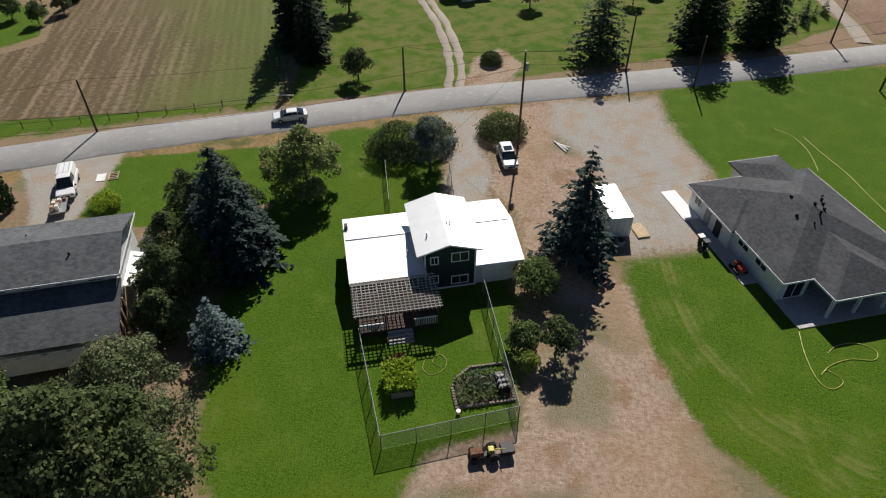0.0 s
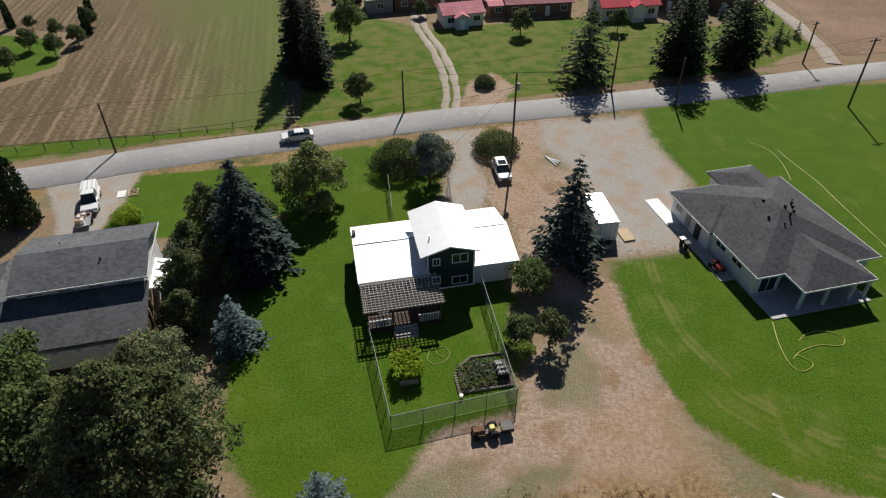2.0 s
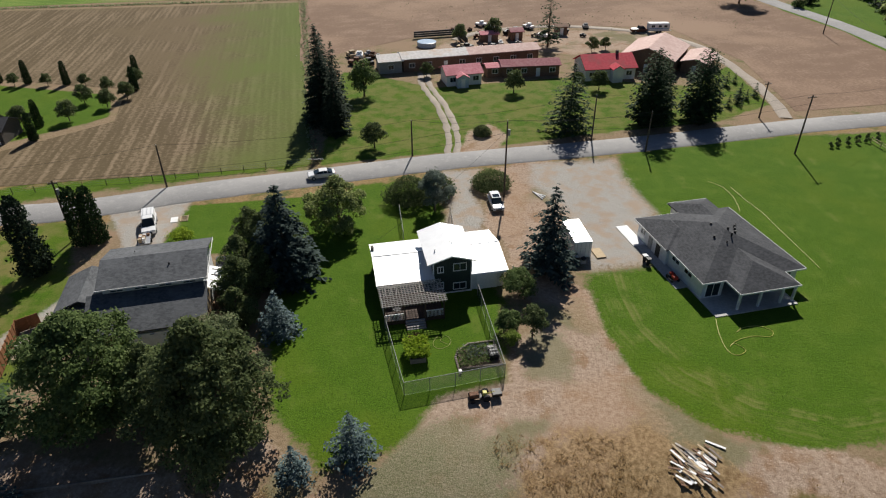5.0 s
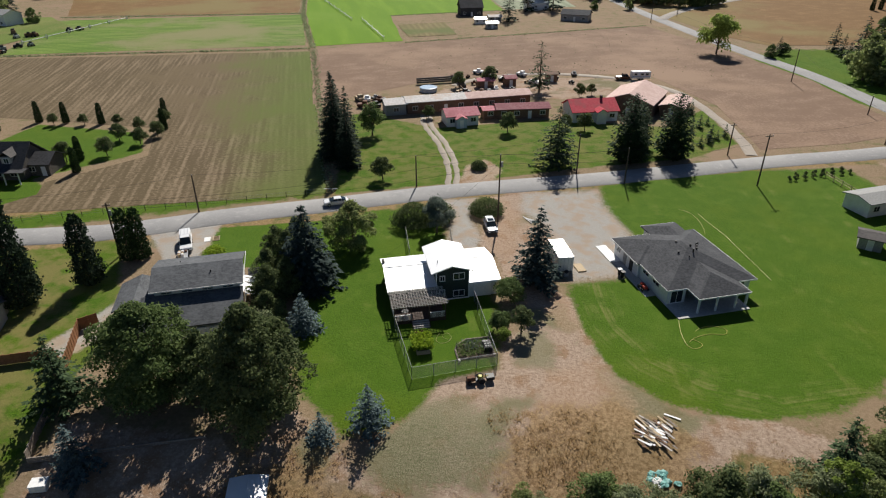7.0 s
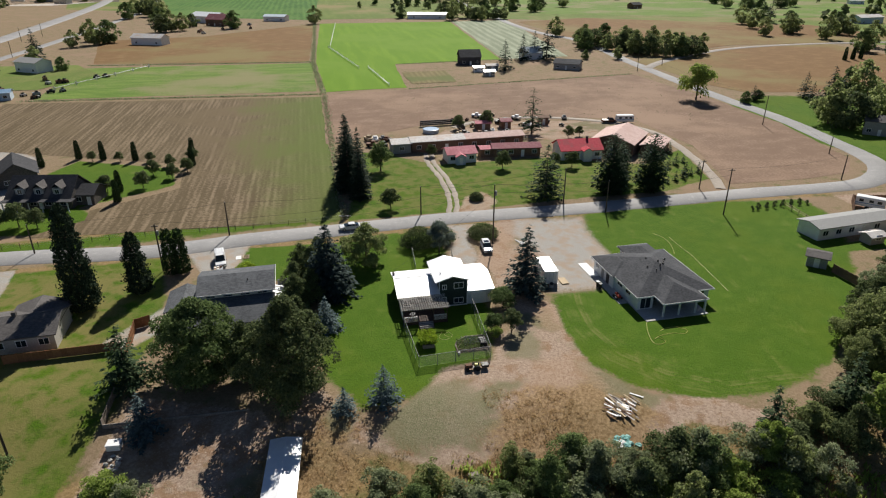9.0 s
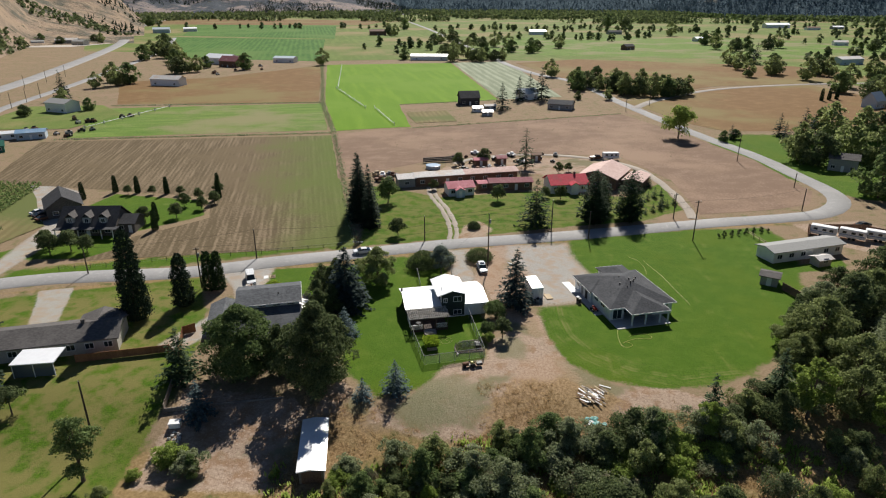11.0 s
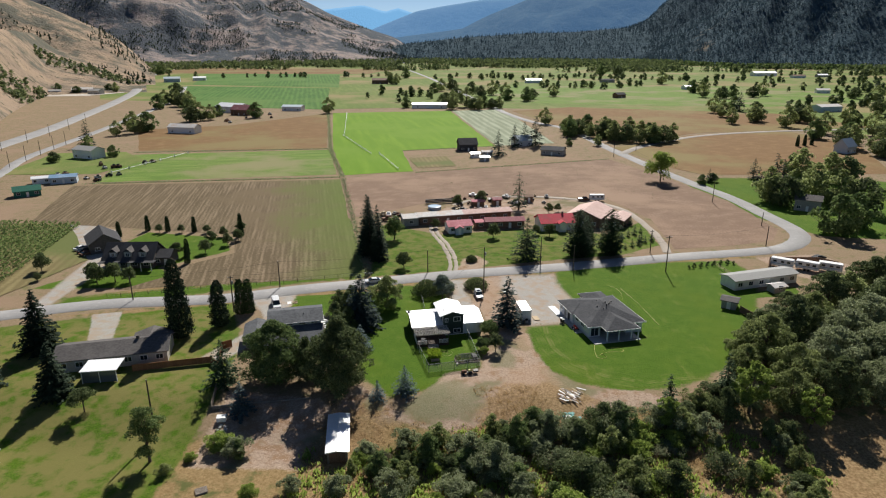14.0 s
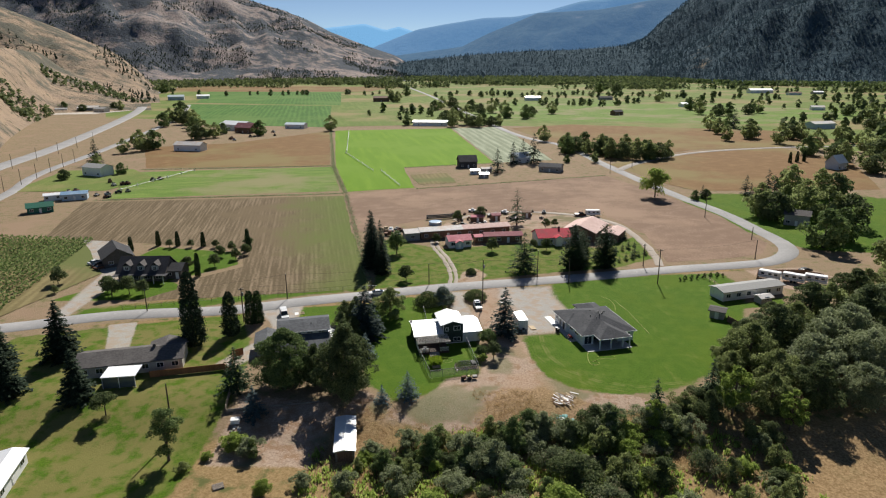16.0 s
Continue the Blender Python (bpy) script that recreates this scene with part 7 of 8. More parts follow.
# wheelie bins and ride-on mower by the hip-roofed house
for x, y, mt, lab in ((33.4, 27.0, BLACK, "black wheeled bin beside the pale house"), (33.7, 26.2, BLACK, "black wheeled bin beside the pale house")):
    wb = thing("wheelie_bin", pose(x, y, 0, 0, 0, 15), lab, "bin", "wheeled bins")
    part("body", tube([(0, 0, 0.08), (0, 0, 1.0)], [0.26, 0.36], 4), mt, wb)
    part("lid", box(-0.33, 0.33, -0.34, 0.34, 1.0, 1.08, 0.03), WHITE_PAINT if y > 26.5 else mt, wb)
    for s in (-0.28, 0.28):
        part("wheel", tube([(s - 0.03, -0.25, 0.1), (s + 0.03, -0.25, 0.1)], 0.1, 8), RUBBER, wb)
mo = thing("riding_mower", pose(36.0, 22.9, 0.08, 0, 0, -75), "red ride-on mower parked in the house's shade", "mower")
part("hood", box(0.0, 0.8, -0.3, 0.3, 0.35, 0.8, 0.08), RED_PAINT, mo)
part("deck", box(-0.5, 0.4, -0.55, 0.55, 0.15, 0.3, 0.04), BLACK, mo)
part("seat", box(-0.65, -0.2, -0.25, 0.25, 0.5, 0.85, 0.06), RED_PAINT, mo)
for x, r in ((0.6, 0.2), (-0.5, 0.28)):
    for s in (-1, 1):
        part("wheel", tube([(x, s * 0.38, r), (x, s * 0.55, r)], r, 12), RUBBER, mo)
pa = thing("plywood_sheet", pose(27.6, 28.8, 0, 0, 0, 14), "pale plywood sheets lying beside the container", "plywood")
part("sheet", box(-0.65, 0.65, -1.2, 1.2, 0.0, 0.14), WOOD_PALE, pa)
part("sheet", box(-0.6, 0.7, -1.15, 1.15, 0.145, 0.18), WOOD_PALE, pa)
bq = thing("barbecue", pose(25.2, 26.4, 0, 0, 0, 14), "dark wheeled barbecue before the container", "barbecue")
part("bowl", tube([(0, 0, 0.6), (0, 0, 0.85), (0, 0, 1.05)], [0.28, 0.38, 0.15], 12), BLACK, bq)
part("stand", box(-0.35, 0.35, -0.2, 0.2, 0, 0.6, 0.02), GREY_SIDING, bq)
for k in range(3):
    lp = part("lumber_length", tube([(20.3 + 0.35 * k, 46.8 - 0.4 * k, 0.1), (21.6 + 0.3 * k, 44.2 + 0.5 * k, 0.12)], 0.1, 5), WHITE_PAINT, None)
    tagged(lp, "white painted beam lying on the gravel", "beam", "beams on the gravel")
for x in (-0.0, 1.4):
    sc = thing("window_frame_panel", pose(-33.9 + x, 36.6 + x * 0.3, 0, 0, 0, 16), "white panel and pale frame lying on the lawn", "panel", "panels on the lawn")
    if x == 0:
        part("panel", box(-0.5, 0.5, -0.8, 0.8, 0.0, 0.08), WHITE_PAINT, sc)
    else:
        for k in range(5):
            part("slat", box(-0.5, 0.5, -0.8 + 0.37 * k, -0.68 + 0.37 * k, 0.0, 0.1), WOOD_PALE, sc)
        for k in (-0.55, 0.45):
            part("rail", box(k, k + 0.1, -0.85, 0.85, 0.1, 0.16), WOOD_PALE, sc)

# debris on the bank
db = thing("lumber_pile", pose(30.4, -6.0, ground_z(29, -6.4), 0, 0, -28), "scattered pile of white and brown scrap lumber", "lumber pile")
for k in range(110):
    ln = prnd.uniform(0.4, 2.0)
    a = prnd.gauss(-22, 12) if k % 6 else prnd.uniform(0, 180)
    o = part("board", box(-ln / 2, ln / 2, -0.11, 0.11, 0, 0.04), (WHITE_PAINT, WOOD_GREY, BROWN_WALL, WOOD_PALE, BROWN_WALL, WHITE_PAINT, WOOD_LIGHT)[k % 7], db)
    o.matrix_basis = pose(prnd.gauss(0, 0.75), prnd.gauss(0, 1.1), 0.03 + prnd.uniform(0, 0.3), prnd.uniform(-3, 3), prnd.uniform(-3, 3), a)
tp = thing("tarp_heap", pose(29.9, -11.6, ground_z(29.9, -11.6), 0, 0, 10), "crumpled teal tarps heaped on dry ground", "tarp")
for k in range(14):
    bm = bmesh.new()
    bmesh.ops.create_icosphere(bm, subdivisions=2, radius=1.0)
    for v in bm.verts:
        v.co *= 0.75 + 0.45 * noise.noise(v.co * 2.2 + Vector((k, 0, 0)))
        v.co = Vector((v.co.x * prnd.uniform(.55, .6), v.co.y * 0.45, abs(v.co.z) * 0.32))
    o = part("fold", bm, (TEAL, TEAL, WHITE_PAINT, TEAL)[k % 4], tp)
    o.matrix_basis = pose(prnd.uniform(-1.5, 1.5), prnd.uniform(-0.9, 0.9), 0, 0, 0, prnd.uniform(0, 180))
for k in range(26):
    x, y = -32 + prnd.uniform(-1.0, 1.0), -17.5 + prnd.uniform(-3.2, 2.4)
    bm = bmesh.new()
    bmesh.ops.create_icosphere(bm, subdivisions=1, radius=1.0)
    for v in bm.verts:
        v.co *= 0.8 + 0.4 * noise.noise(v.co * 1.7 + Vector((k * 3, 0, 0)))
    s = prnd.uniform(0.25, 0.55)
    o = part("stone", bm, CONCRETE, None)
    o.matrix_basis = Matrix.Translation((x, y, ground_z(x, y) + 0.1)) @ Matrix.Diagonal((s, s * 0.8, s * 0.6, 1))
    tagged(o, "pale grey boulder in a heap by the yard", "boulder", "heap of boulders")
sb = thing("storage_box", pose(-32.6, -14.2, ground_z(-32, -14.2), 0, 0, 10), "white storage box beside the boulders", "box")
part("body", box(-0.8, 0.8, -0.6, 0.6, 0, 0.8, 0.04), WHITE_PAINT, sb)
part("lid", box(-0.85, 0.85, -0.65, 0.65, 0.8, 0.88, 0.02), WHITE_PAINT, sb)
hb = thing("hay_bale", pose(11.0, -17.0, ground_z(11, -17), 0, 0, 20), "weathered grey bale on the dry bank", "bale")
part("bale", box(-0.6, 0.6, -0.35, 0.35, 0, 0.45, 0.06), WOOD_GREY, hb)
pk = thing("pallet_stack", pose(-29.5, -31.5, ground_z(-29.5, -31.5), 0, 0, 30), "grey pallet boards stacked in the weeds", "pallet")
for k in range(7):
    part("board", box(-0.9, 0.9, -0.7 + k * 0.22, -0.56 + k * 0.22, 0.2, 0.26), WOOD_GREY, pk)
part("frame", box(-0.8, 0.8, -0.7, 0.75, 0, 0.19), WOOD_GREY, pk)

# farm yard clutter
for k in range(34):
    x, y = (prnd.uniform(-22, -8), prnd.uniform(112, 124)) if k % 4 == 0 else (prnd.uniform(4, 48), prnd.uniform(140, 158)) if k % 4 < 3 else (prnd.uniform(6, 24), prnd.uniform(126, 136))
    s = prnd.uniform(0.6, 1.5)
    mt, lab = ((RUST, "rusty"), (WHITE_PAINT, "white"), (GREY_SIDING, "grey"), (BLACK, "dark"), (WOOD_PALE, "pale"))[k % 5]
    o = thing("farm_implement", pose(x, y, 0.1, 0, 0, prnd.uniform(0, 180)), lab + " farm implement abandoned in the farm yard", "implement", "yard clutter")
    part("bed", box(-s * 1.3, s * 1.3, -s * 0.7, s * 0.7, 0.4, 0.4 + s * 0.5, 0.08), mt, o)
    part("cab", box(-s * 0.6, s * 0.3, -s * 0.5, s * 0.5, 0.4 + s * 0.5, 0.4 + s, 0.1), mt, o)
    for q in (-0.8, 0.8):
        part("wheel", tube([(q * s, -s * 0.75, 0.35), (q * s, s * 0.75, 0.35)], 0.35, 10), RUBBER, o)

# field fence along the road
ff_ = thing("wire_field_fence", pose(0, 0, 0), "low post-and-wire fence along the mown field", "fence")
line = [(-82, 38.5), (-60, 45.0), (-39, 50.2), (-17.8, 56.6)]
for (x0, y0), (x1, y1) in zip(line, line[1:]):
    n = int(math.dist((x0, y0), (x1, y1)) / 3.2)
    for k in range(n):
        x, y = x0 + (x1 - x0) * k / n, y0 + (y1 - y0) * k / n
        part("post", tube([(x, y, 0), (x, y, 1.15)], 0.06, 5), POLE_WOOD, ff_)
    for z in (0.5, 0.85, 1.1):
        part("strand", tube([(x0, y0, z), (x1, y1, z)], 0.012, 4), STEEL, ff_)
part("gate", box(-17.9, -15.2, 56.5, 56.58, 0.9, 1.0), STEEL, ff_)
# rail fence and young trees on the far lawn
rf = thing("rail_fence", pose(0, 0, 0), "pale wooden rail fence crossing the lawn", "fence")
for k in range(6):
    x, y = 84.5 + k * 0.35, 68.0 - k * 2.6
    part("post", tube([(x, y, 0), (x, y, 1.2)], 0.08, 5), WOOD_PALE, rf)
for z in (0.6, 1.05):
    part("rail", tube([(84.5, 68, z), (86.25, 55, z)], 0.06, 5), WOOD_PALE, rf)
sap = broadleaf("sapling", put(76.0, 65.5), 1.1, 0.45, LEAF_DARK, "small planted shrub in a row on the lawn", low=0.2, lobes=8, leaves=140, size=0.3, limbs=2, category="shrub", group="row of small shrubs")
for k in range(13):
    copy_at(sap, 77.2 + k * 1.1, 65.7 + k * 0.35 + (k % 2) * 1.6, k * 40, 1.0)

# ---- the valley beyond ----
for nm, x, y, w, d, e, r, wall, roof, turn, lab in (
        ("farm_house", -197, 356, 22, 9, 4.5, 2.2, WHITE_PAINT, RUSTY_WHITE, -10, "white two-storey farmhouse across the fields"),
        ("white_barn", -214, 508, 30, 16, 5.5, 3.0, WHITE_PAINT, WHITE_METAL, -25, "white metal-roofed barn across the fields"),
        ("red_barn", -196, 482, 18, 12, 5.0, 4.0, BROWN_WALL, MAROON_ROOF, -20, "dark red barn across the fields"),
        ("white_shed", -159, 522, 20, 10, 4.0, 1.6, WHITE_PAINT, BLUE_SIDING, -8, "pale shed beside the field corner"),
        ("blue_house", -207, 248, 15, 9, 5.0, 1.8, WHITE_PAINT, GREY_SIDING, -20, "white two-storey house with a grey roof by the highway"),
        ("white_shed", -190, 178, 7, 5, 2.6, 0.8, WHITE_PAINT, WHITE_METAL, 30, "small white shed in a yard"),
        ("blue_shed", -180, 180, 11, 7, 3.0, 1.0, BLUE_SIDING, BLUE_TARP, 25, "shed with a blue metal roof"),
        ("green_shed", -179.5, 152.5, 10, 6, 2.6, 1.8, GREEN_METAL, GREEN_METAL, 35, "green arched metal shed"),
        ("dark_barn", 12, 281, 11, 10, 4.0, 3.4, SHINGLE_DARK, SHINGLE_DARK, 10, "dark weathered barn beside the bright field"),
        ("small_shed", 16.5, 255, 5, 4, 2.2, 0.8, WHITE_PAINT, WHITE_METAL, 10, "small white-roofed shed near the dark barn"),
        ("small_shed", 23.5, 262, 6, 4, 2.2, 0.8, GREY_SIDING, RUSTY_WHITE, 10, "small pale-roofed shed near the dark barn"),
        ("small_shed", 21.5, 243, 5, 4, 2.2, 0.8, GREY_SIDING, WHITE_METAL, 10, "small white-roofed shed near the dark barn"),
        ("white_house", 47, 300, 11, 8, 3.6, 3.0, WHITE_PAINT, BLUE_SIDING, 20, "white steep-roofed house among firs"),
        ("grey_house", 63, 266, 13, 9, 3.0, 1.8, GREY_SIDING, SHINGLE, -20, "grey-roofed house by the road"),
        ("long_barn", -25, 550, 36, 12, 4.0, 1.5, WHITE_PAINT, WHITE_METAL, -3, "long white barn behind trees"),
        ("old_barn", -129, 962, 26, 14, 6.0, 3.0, BROWN_WALL, RUST, 5, "weathered barn far across the fields"),
        ("white_barn", 125, 988, 26, 14, 5.0, 2.0, WHITE_PAINT, WHITE_METAL, 5, "white barn far across the fields"),
        ("field_shed", 197, 681, 13, 9, 4.0, 2.4, BROWN_WALL, SHINGLE_DARK, 30, "dark shed alone in a field"),
        ("steep_house", 238, 276, 9, 8, 4.0, 4.6, BLUE_SIDING, BLUE_SIDING, 30, "steep-gabled pale blue house in the trees"),
        ("metal_shed", 357, 520, 26, 12, 5.0, 2.0, BLUE_SIDING, RUSTY_WHITE, 20, "pale metal shed behind trees"),
        ("white_barn", 610, 1228, 46, 18, 6.0, 3.0, WHITE_PAINT, WHITE_METAL, 3, "large white barn at the valley's far side"),
        ("farm_house", -498, 1010, 26, 14, 6.0, 3.0, BLUE_SIDING, BLUE_SIDING, 20, "blue-roofed building near the highway"),
        ("white_barn", -470, 1060, 22, 12, 5.0, 2.0, WHITE_PAINT, WHITE_METAL, 20, "white barn near the highway"),
        ("hill_house", -505, 752, 26, 12, 5.0, 2.4, GREY_SIDING, RUSTY_WHITE, 15, "grey house in a pale yard below the hill"),
        ("hill_house", -478, 735, 18, 10, 4.5, 2.0, BEIGE_SIDING, GREY_SIDING, -15, "beige house in a pale yard below the hill"),
        ("hill_house", -535, 738, 14, 9, 4.0, 1.5, WHITE_PAINT, GREY_SIDING, 30, "small white house in a pale yard below the hill"),
        ("field_shed", 640, 1150, 24, 12, 4.0, 2.0, WHITE_PAINT, RUST, 3, "farm shed far across the fields"),
        ("field_shed", 700, 1180, 20, 12, 4.0, 2.0, GREY_SIDING, WHITE_METAL, 3, "farm shed far across the fields"),
        ("field_shed", 250, 1000, 22, 12, 4.0, 2.0, GREY_SIDING, SHINGLE_DARK, 9, "farm shed far across the fields"),
        ("field_shed", 330, 830, 18, 10, 4.0, 2.0, WHITE_PAINT, WHITE_METAL, 15, "white farm shed behind trees"),
        ("field_shed", 480, 760, 16, 10, 4.0, 2.0, WHITE_PAINT, RUSTY_WHITE, -12, "pale farm shed across the fields")):
    simple_house(nm, pose(x, y, 0, 0, 0, turn), w, d, e, r, wall, roof, lab, wins=3)
for i in range(26):
    x, y = (prnd.uniform(-192, -160), prnd.uniform(182, 236)) if i < 14 else (prnd.uniform(-205, -160), prnd.uniform(410, 500))
    ck = thing("farm_machine", pose(x, y, 0, 0, 0, prnd.uniform(0, 180)), "old dark machinery parked in a farm yard", "machinery", "machines in the farm yards")
    ln, ht = prnd.uniform(1.6, 3.4), prnd.uniform(0.7, 1.6)
    mt = (RUST, BLACK, BROWN_WALL, RUSTY_WHITE, GREY_SIDING)[i % 5]
    part("body", box(-ln / 2, ln / 2, -0.8, 0.8, 0.4, 0.4 + ht, 0.12), mt, ck)
    part("cab", box(-ln * 0.15, ln * 0.25, -0.65, 0.65, 0.4 + ht, 0.9 + ht, 0.1), GLASS, ck)
    for wx in (-ln * 0.35, ln * 0.35):
        for wy in (-0.85, 0.85):
            part("wheel", tube([(wx, wy - 0.1, 0.45), (wx, wy + 0.1, 0.45)], 0.45, 10), RUBBER, ck)
for i in range(14):
    t = i / 13
    x, y = (-222 - 60 * t, 175 + 260 * t) if i < 7 else (-262 - 70 * (t - 0.5), 190 + 420 * (t - 0.5))
    utility_pole(x, y, 9.0, "dark wooden utility pole beside the highway")
field("yard", [(-540, 730), (-520, 690), (-470, 700), (-452, 760), (-480, 790), (-530, 780)], surface("pale_yard", (0.42, 0.38, 0.33), (0.52, 0.47, 0.41), 0.5, 0.9), 0.1, "pale gravel yard below the hill")

# wheel lines and ditches in the fields
ditch = [((-74, 284), (-50, 196), 2.4), ((-119, 496), (-74, 286), 1.6), ((-50, 195), (-168, 176), 2.2), ((-73, 283), (-190, 266), 2.0), ((-17, 57), (-49, 193), 1.2), ((-15, 208), (92, 250), 1.0), ((-28, 277), (30, 297), 0.9)]
db_, dt_, dw_ = [], [], []
for (x0, y0), (x1, y1), h in ditch:
    for k in range(int(math.dist((x0, y0), (x1, y1)) * 9)):
        t = prnd.random()
        x, y = x0 + (x1 - x0) * t + prnd.gauss(0, 0.7), y0 + (y1 - y0) * t + prnd.gauss(0, 0.5)
        db_.append((x, y, 0.02))
        dt_.append((x + prnd.uniform(-.5, .5), y + prnd.uniform(-.5, .5), prnd.uniform(0.2, 1.0) * h * 0.36))
        dw_.append(prnd.uniform(.15, .38))
tagged(kites("ditch_weeds", db_, dt_, dw_, LEAF_GREY), "weeds along ditches and field edges", "weeds", kind="stuff")
for a, b in (((-168, 200), (-155, 262)), ((-45, 262), (-76, 340)), ((-24, 214), (-40, 262)), ((-76, 345), (-100, 490))):
    wl = thing("wheel_line", pose(0, 0, 0), "long irrigation pipe on wheels crossing a field", "irrigation", "wheel lines")
    part("pipe", tube([(*a, 1.0), (*b, 1.0)], 0.16, 5), STEEL, wl)
    n = int(math.dist(a, b) / 12)
    for k in range(n + 1):
        x, y = a[0] + (b[0] - a[0]) * k / n, a[1] + (b[1] - a[1]) * k / n
        part("wheel", tube([(x - 0.05, y, 1.0), (x + 0.05, y, 1.0)], 0.9, 10), STEEL, wl)
rock_field = [(prnd.uniform(-20, 100), prnd.uniform(150, 230)) for k in range(420)]
kb = [(x, y, 0.02) for x, y in rock_field]
tagged(kites("pasture_tufts", kb, [(x + prnd.uniform(-.4, .4), y + prnd.uniform(-.4, .4), 0.22) for x, y in rock_field], [0.17] * 420, LEAF_DRY), "dark weed tufts dotted over the bare pasture", "weeds", kind="stuff")

far_kinds = [bough_tree("shade_tree", put(x, y), h, r, leaf, label, leaves=2600, size=0.95, low=0.4, lobes=40, lobe=(0.22, 0.4), peak=0.45, ragged=0.35, group="valley trees")
             for x, y, h, r, leaf, label in (
                 (86, 350, 11.0, 6.2, LEAF, "green shade tree in the valley"),
                 (105, 335, 10.0, 6.8, LEAF_DARK, "broad dark green tree in the valley"),
                 (76, 414, 13.0, 6.0, LEAF_THICKET, "tall green shade tree in the valley"))]
far_fir = conifer("valley_fir", put(30.2, 262), 14.0, 4.2, NEEDLE_DARK, "dark fir by the valley houses", levels=14, per=9, sprays=5, size=1.3, group="valley firs")
for x, y, s in ((42, 294, 1.0), (49, 302, 1.05), (55.5, 297, 1.35), (-233, 291, 1.15), (144.7, 176, .5), (148, 186, .55), (126, 188, .45), (155, 178, .9), (160, 195, .9), (150, 196, .7), (275, 520, 1.3), (-230, 287, 0.9)):
    copy_at(far_fir, x, y, x * 7, s)
spots = [(84, 340, 1.0), (92, 352, 1.1), (98, 338, .8), (112, 322, 1.0), (118, 318, 1.15), (126, 312, 1.1), (134, 310, 1.0), (142, 316, 1.1), (150, 322, .9), (100, 360, 1.2), (112, 345, 1.2), (124, 335, 1.1), (136, 330, 1.0), (88, 372, 1.0), (96, 300, .55), (78, 300, .45),
         (20, 536, 1.1), (-2, 536, 1.2), (-50, 553, 1.0), (-10, 570, 1.4), (12, 560, 1.5), (30, 556, 1.1), (38, 545, 1.0), (-119, 497, 1.1), (-176, 458, 1.2), (-221, 427, 1.3), (-233, 352, 1.2), (-228, 362, 1.3), (-244, 372, .9), (-240, 340, .8), (-300, 535, 1.3), (-364, 722, 1.5), (-268, 535, 1.3), (-255, 500, 1.2), (-285, 560, 1.4), (-210, 440, 1.0), (-214, 470, .9), (-310, 590, 1.3),
         (246, 507, 1.2), (275, 534, 1.2), (256, 438, 1.2), (262, 399, 1.2), (252, 336, 1.2), (250, 297, 1.3), (299, 350, 1.3), (268, 470, 1.2), (286, 430, 1.2), (270, 360, 1.2), (262, 315, 1.2), (290, 320, 1.3), (310, 400, 1.2), (300, 460, 1.2), (280, 290, 1.2), (240, 470, 1.1), (330, 370, 1.2), (345, 330, 1.2), (228, 420, 1.0), (320, 300, 1.2), (250, 258, 1.1), (275, 262, 1.2), (300, 275, 1.2),
         (140, 143, 1.2), (169, 190, 1.2), (138, 102, 1.25), (165, 134, 1.3), (155, 150, 1.2), (150, 112, 1.1), (190, 190, 1.2), (160, 165, .8), (175, 210, .9), (150, 80, 1.1), (140, 62, 1.0), (121, 183, .42), (128, 189, .42), (139, 160, .5), (215, 150, 1.2), 
         (398, 507, 1.2), (-135, 1140, 1.6), (-102, 1139, 1.6), (-8, 823, 1.5), (45, 718, 1.4), (81, 633, 1.4), (30, 700, 1.3), (60, 690, 1.3), (288, 1238, 1.8), (322, 1236, 1.8), (326, 950, 1.6), (313, 764, 1.5), (316, 671, 1.4), (382, 714, 1.4), (347, 818, 1.5), (469, 670, 1.3), (472, 631, 1.3), (340, 700, 1.3), (360, 690, 1.3), (300, 690, 1.3), (-640, 1270, 1.8), (-110, 960, 1.4), (-100, 945, 1.3), (20, 760, 1.3), (90, 660, 1.2), (120, 700, 1.2), (60, 640, 1.2), (0, 690, 1.2), (-22, 790, 1.3), (-30, 760, 1.2),
         (-508, 742, 1.0), (-470, 770, 1.0), (-545, 760, 1.1), (-490, 790, 1.0), (-215, 262, .8), (-195, 252, .6), (-218, 232, .6)]
for i, (x, y, s) in enumerate(spots):
    copy_at(far_kinds[i % 3], x, y, i * 57, s)
    if s >= 1.0 and i % 3 == 1 and y < 600:
        copy_at(far_kinds[(i + 1) % 3], x + 8 * math.cos(i * 2.3), y + 8 * math.sin(i * 2.3), i * 31, s * 0.9)
for i, (x, y) in enumerate(((222, 300), (228, 303), (234, 306))):
    copy_at(cedar, x, y, i * 90, 0.8, "narrow dark cedar at a field lane")

EYE = Vector((10, -118, 0))


def polar(az, r):
    return EYE.x + r * math.sin(radians(az)), EYE.y + r * math.cos(radians(az))


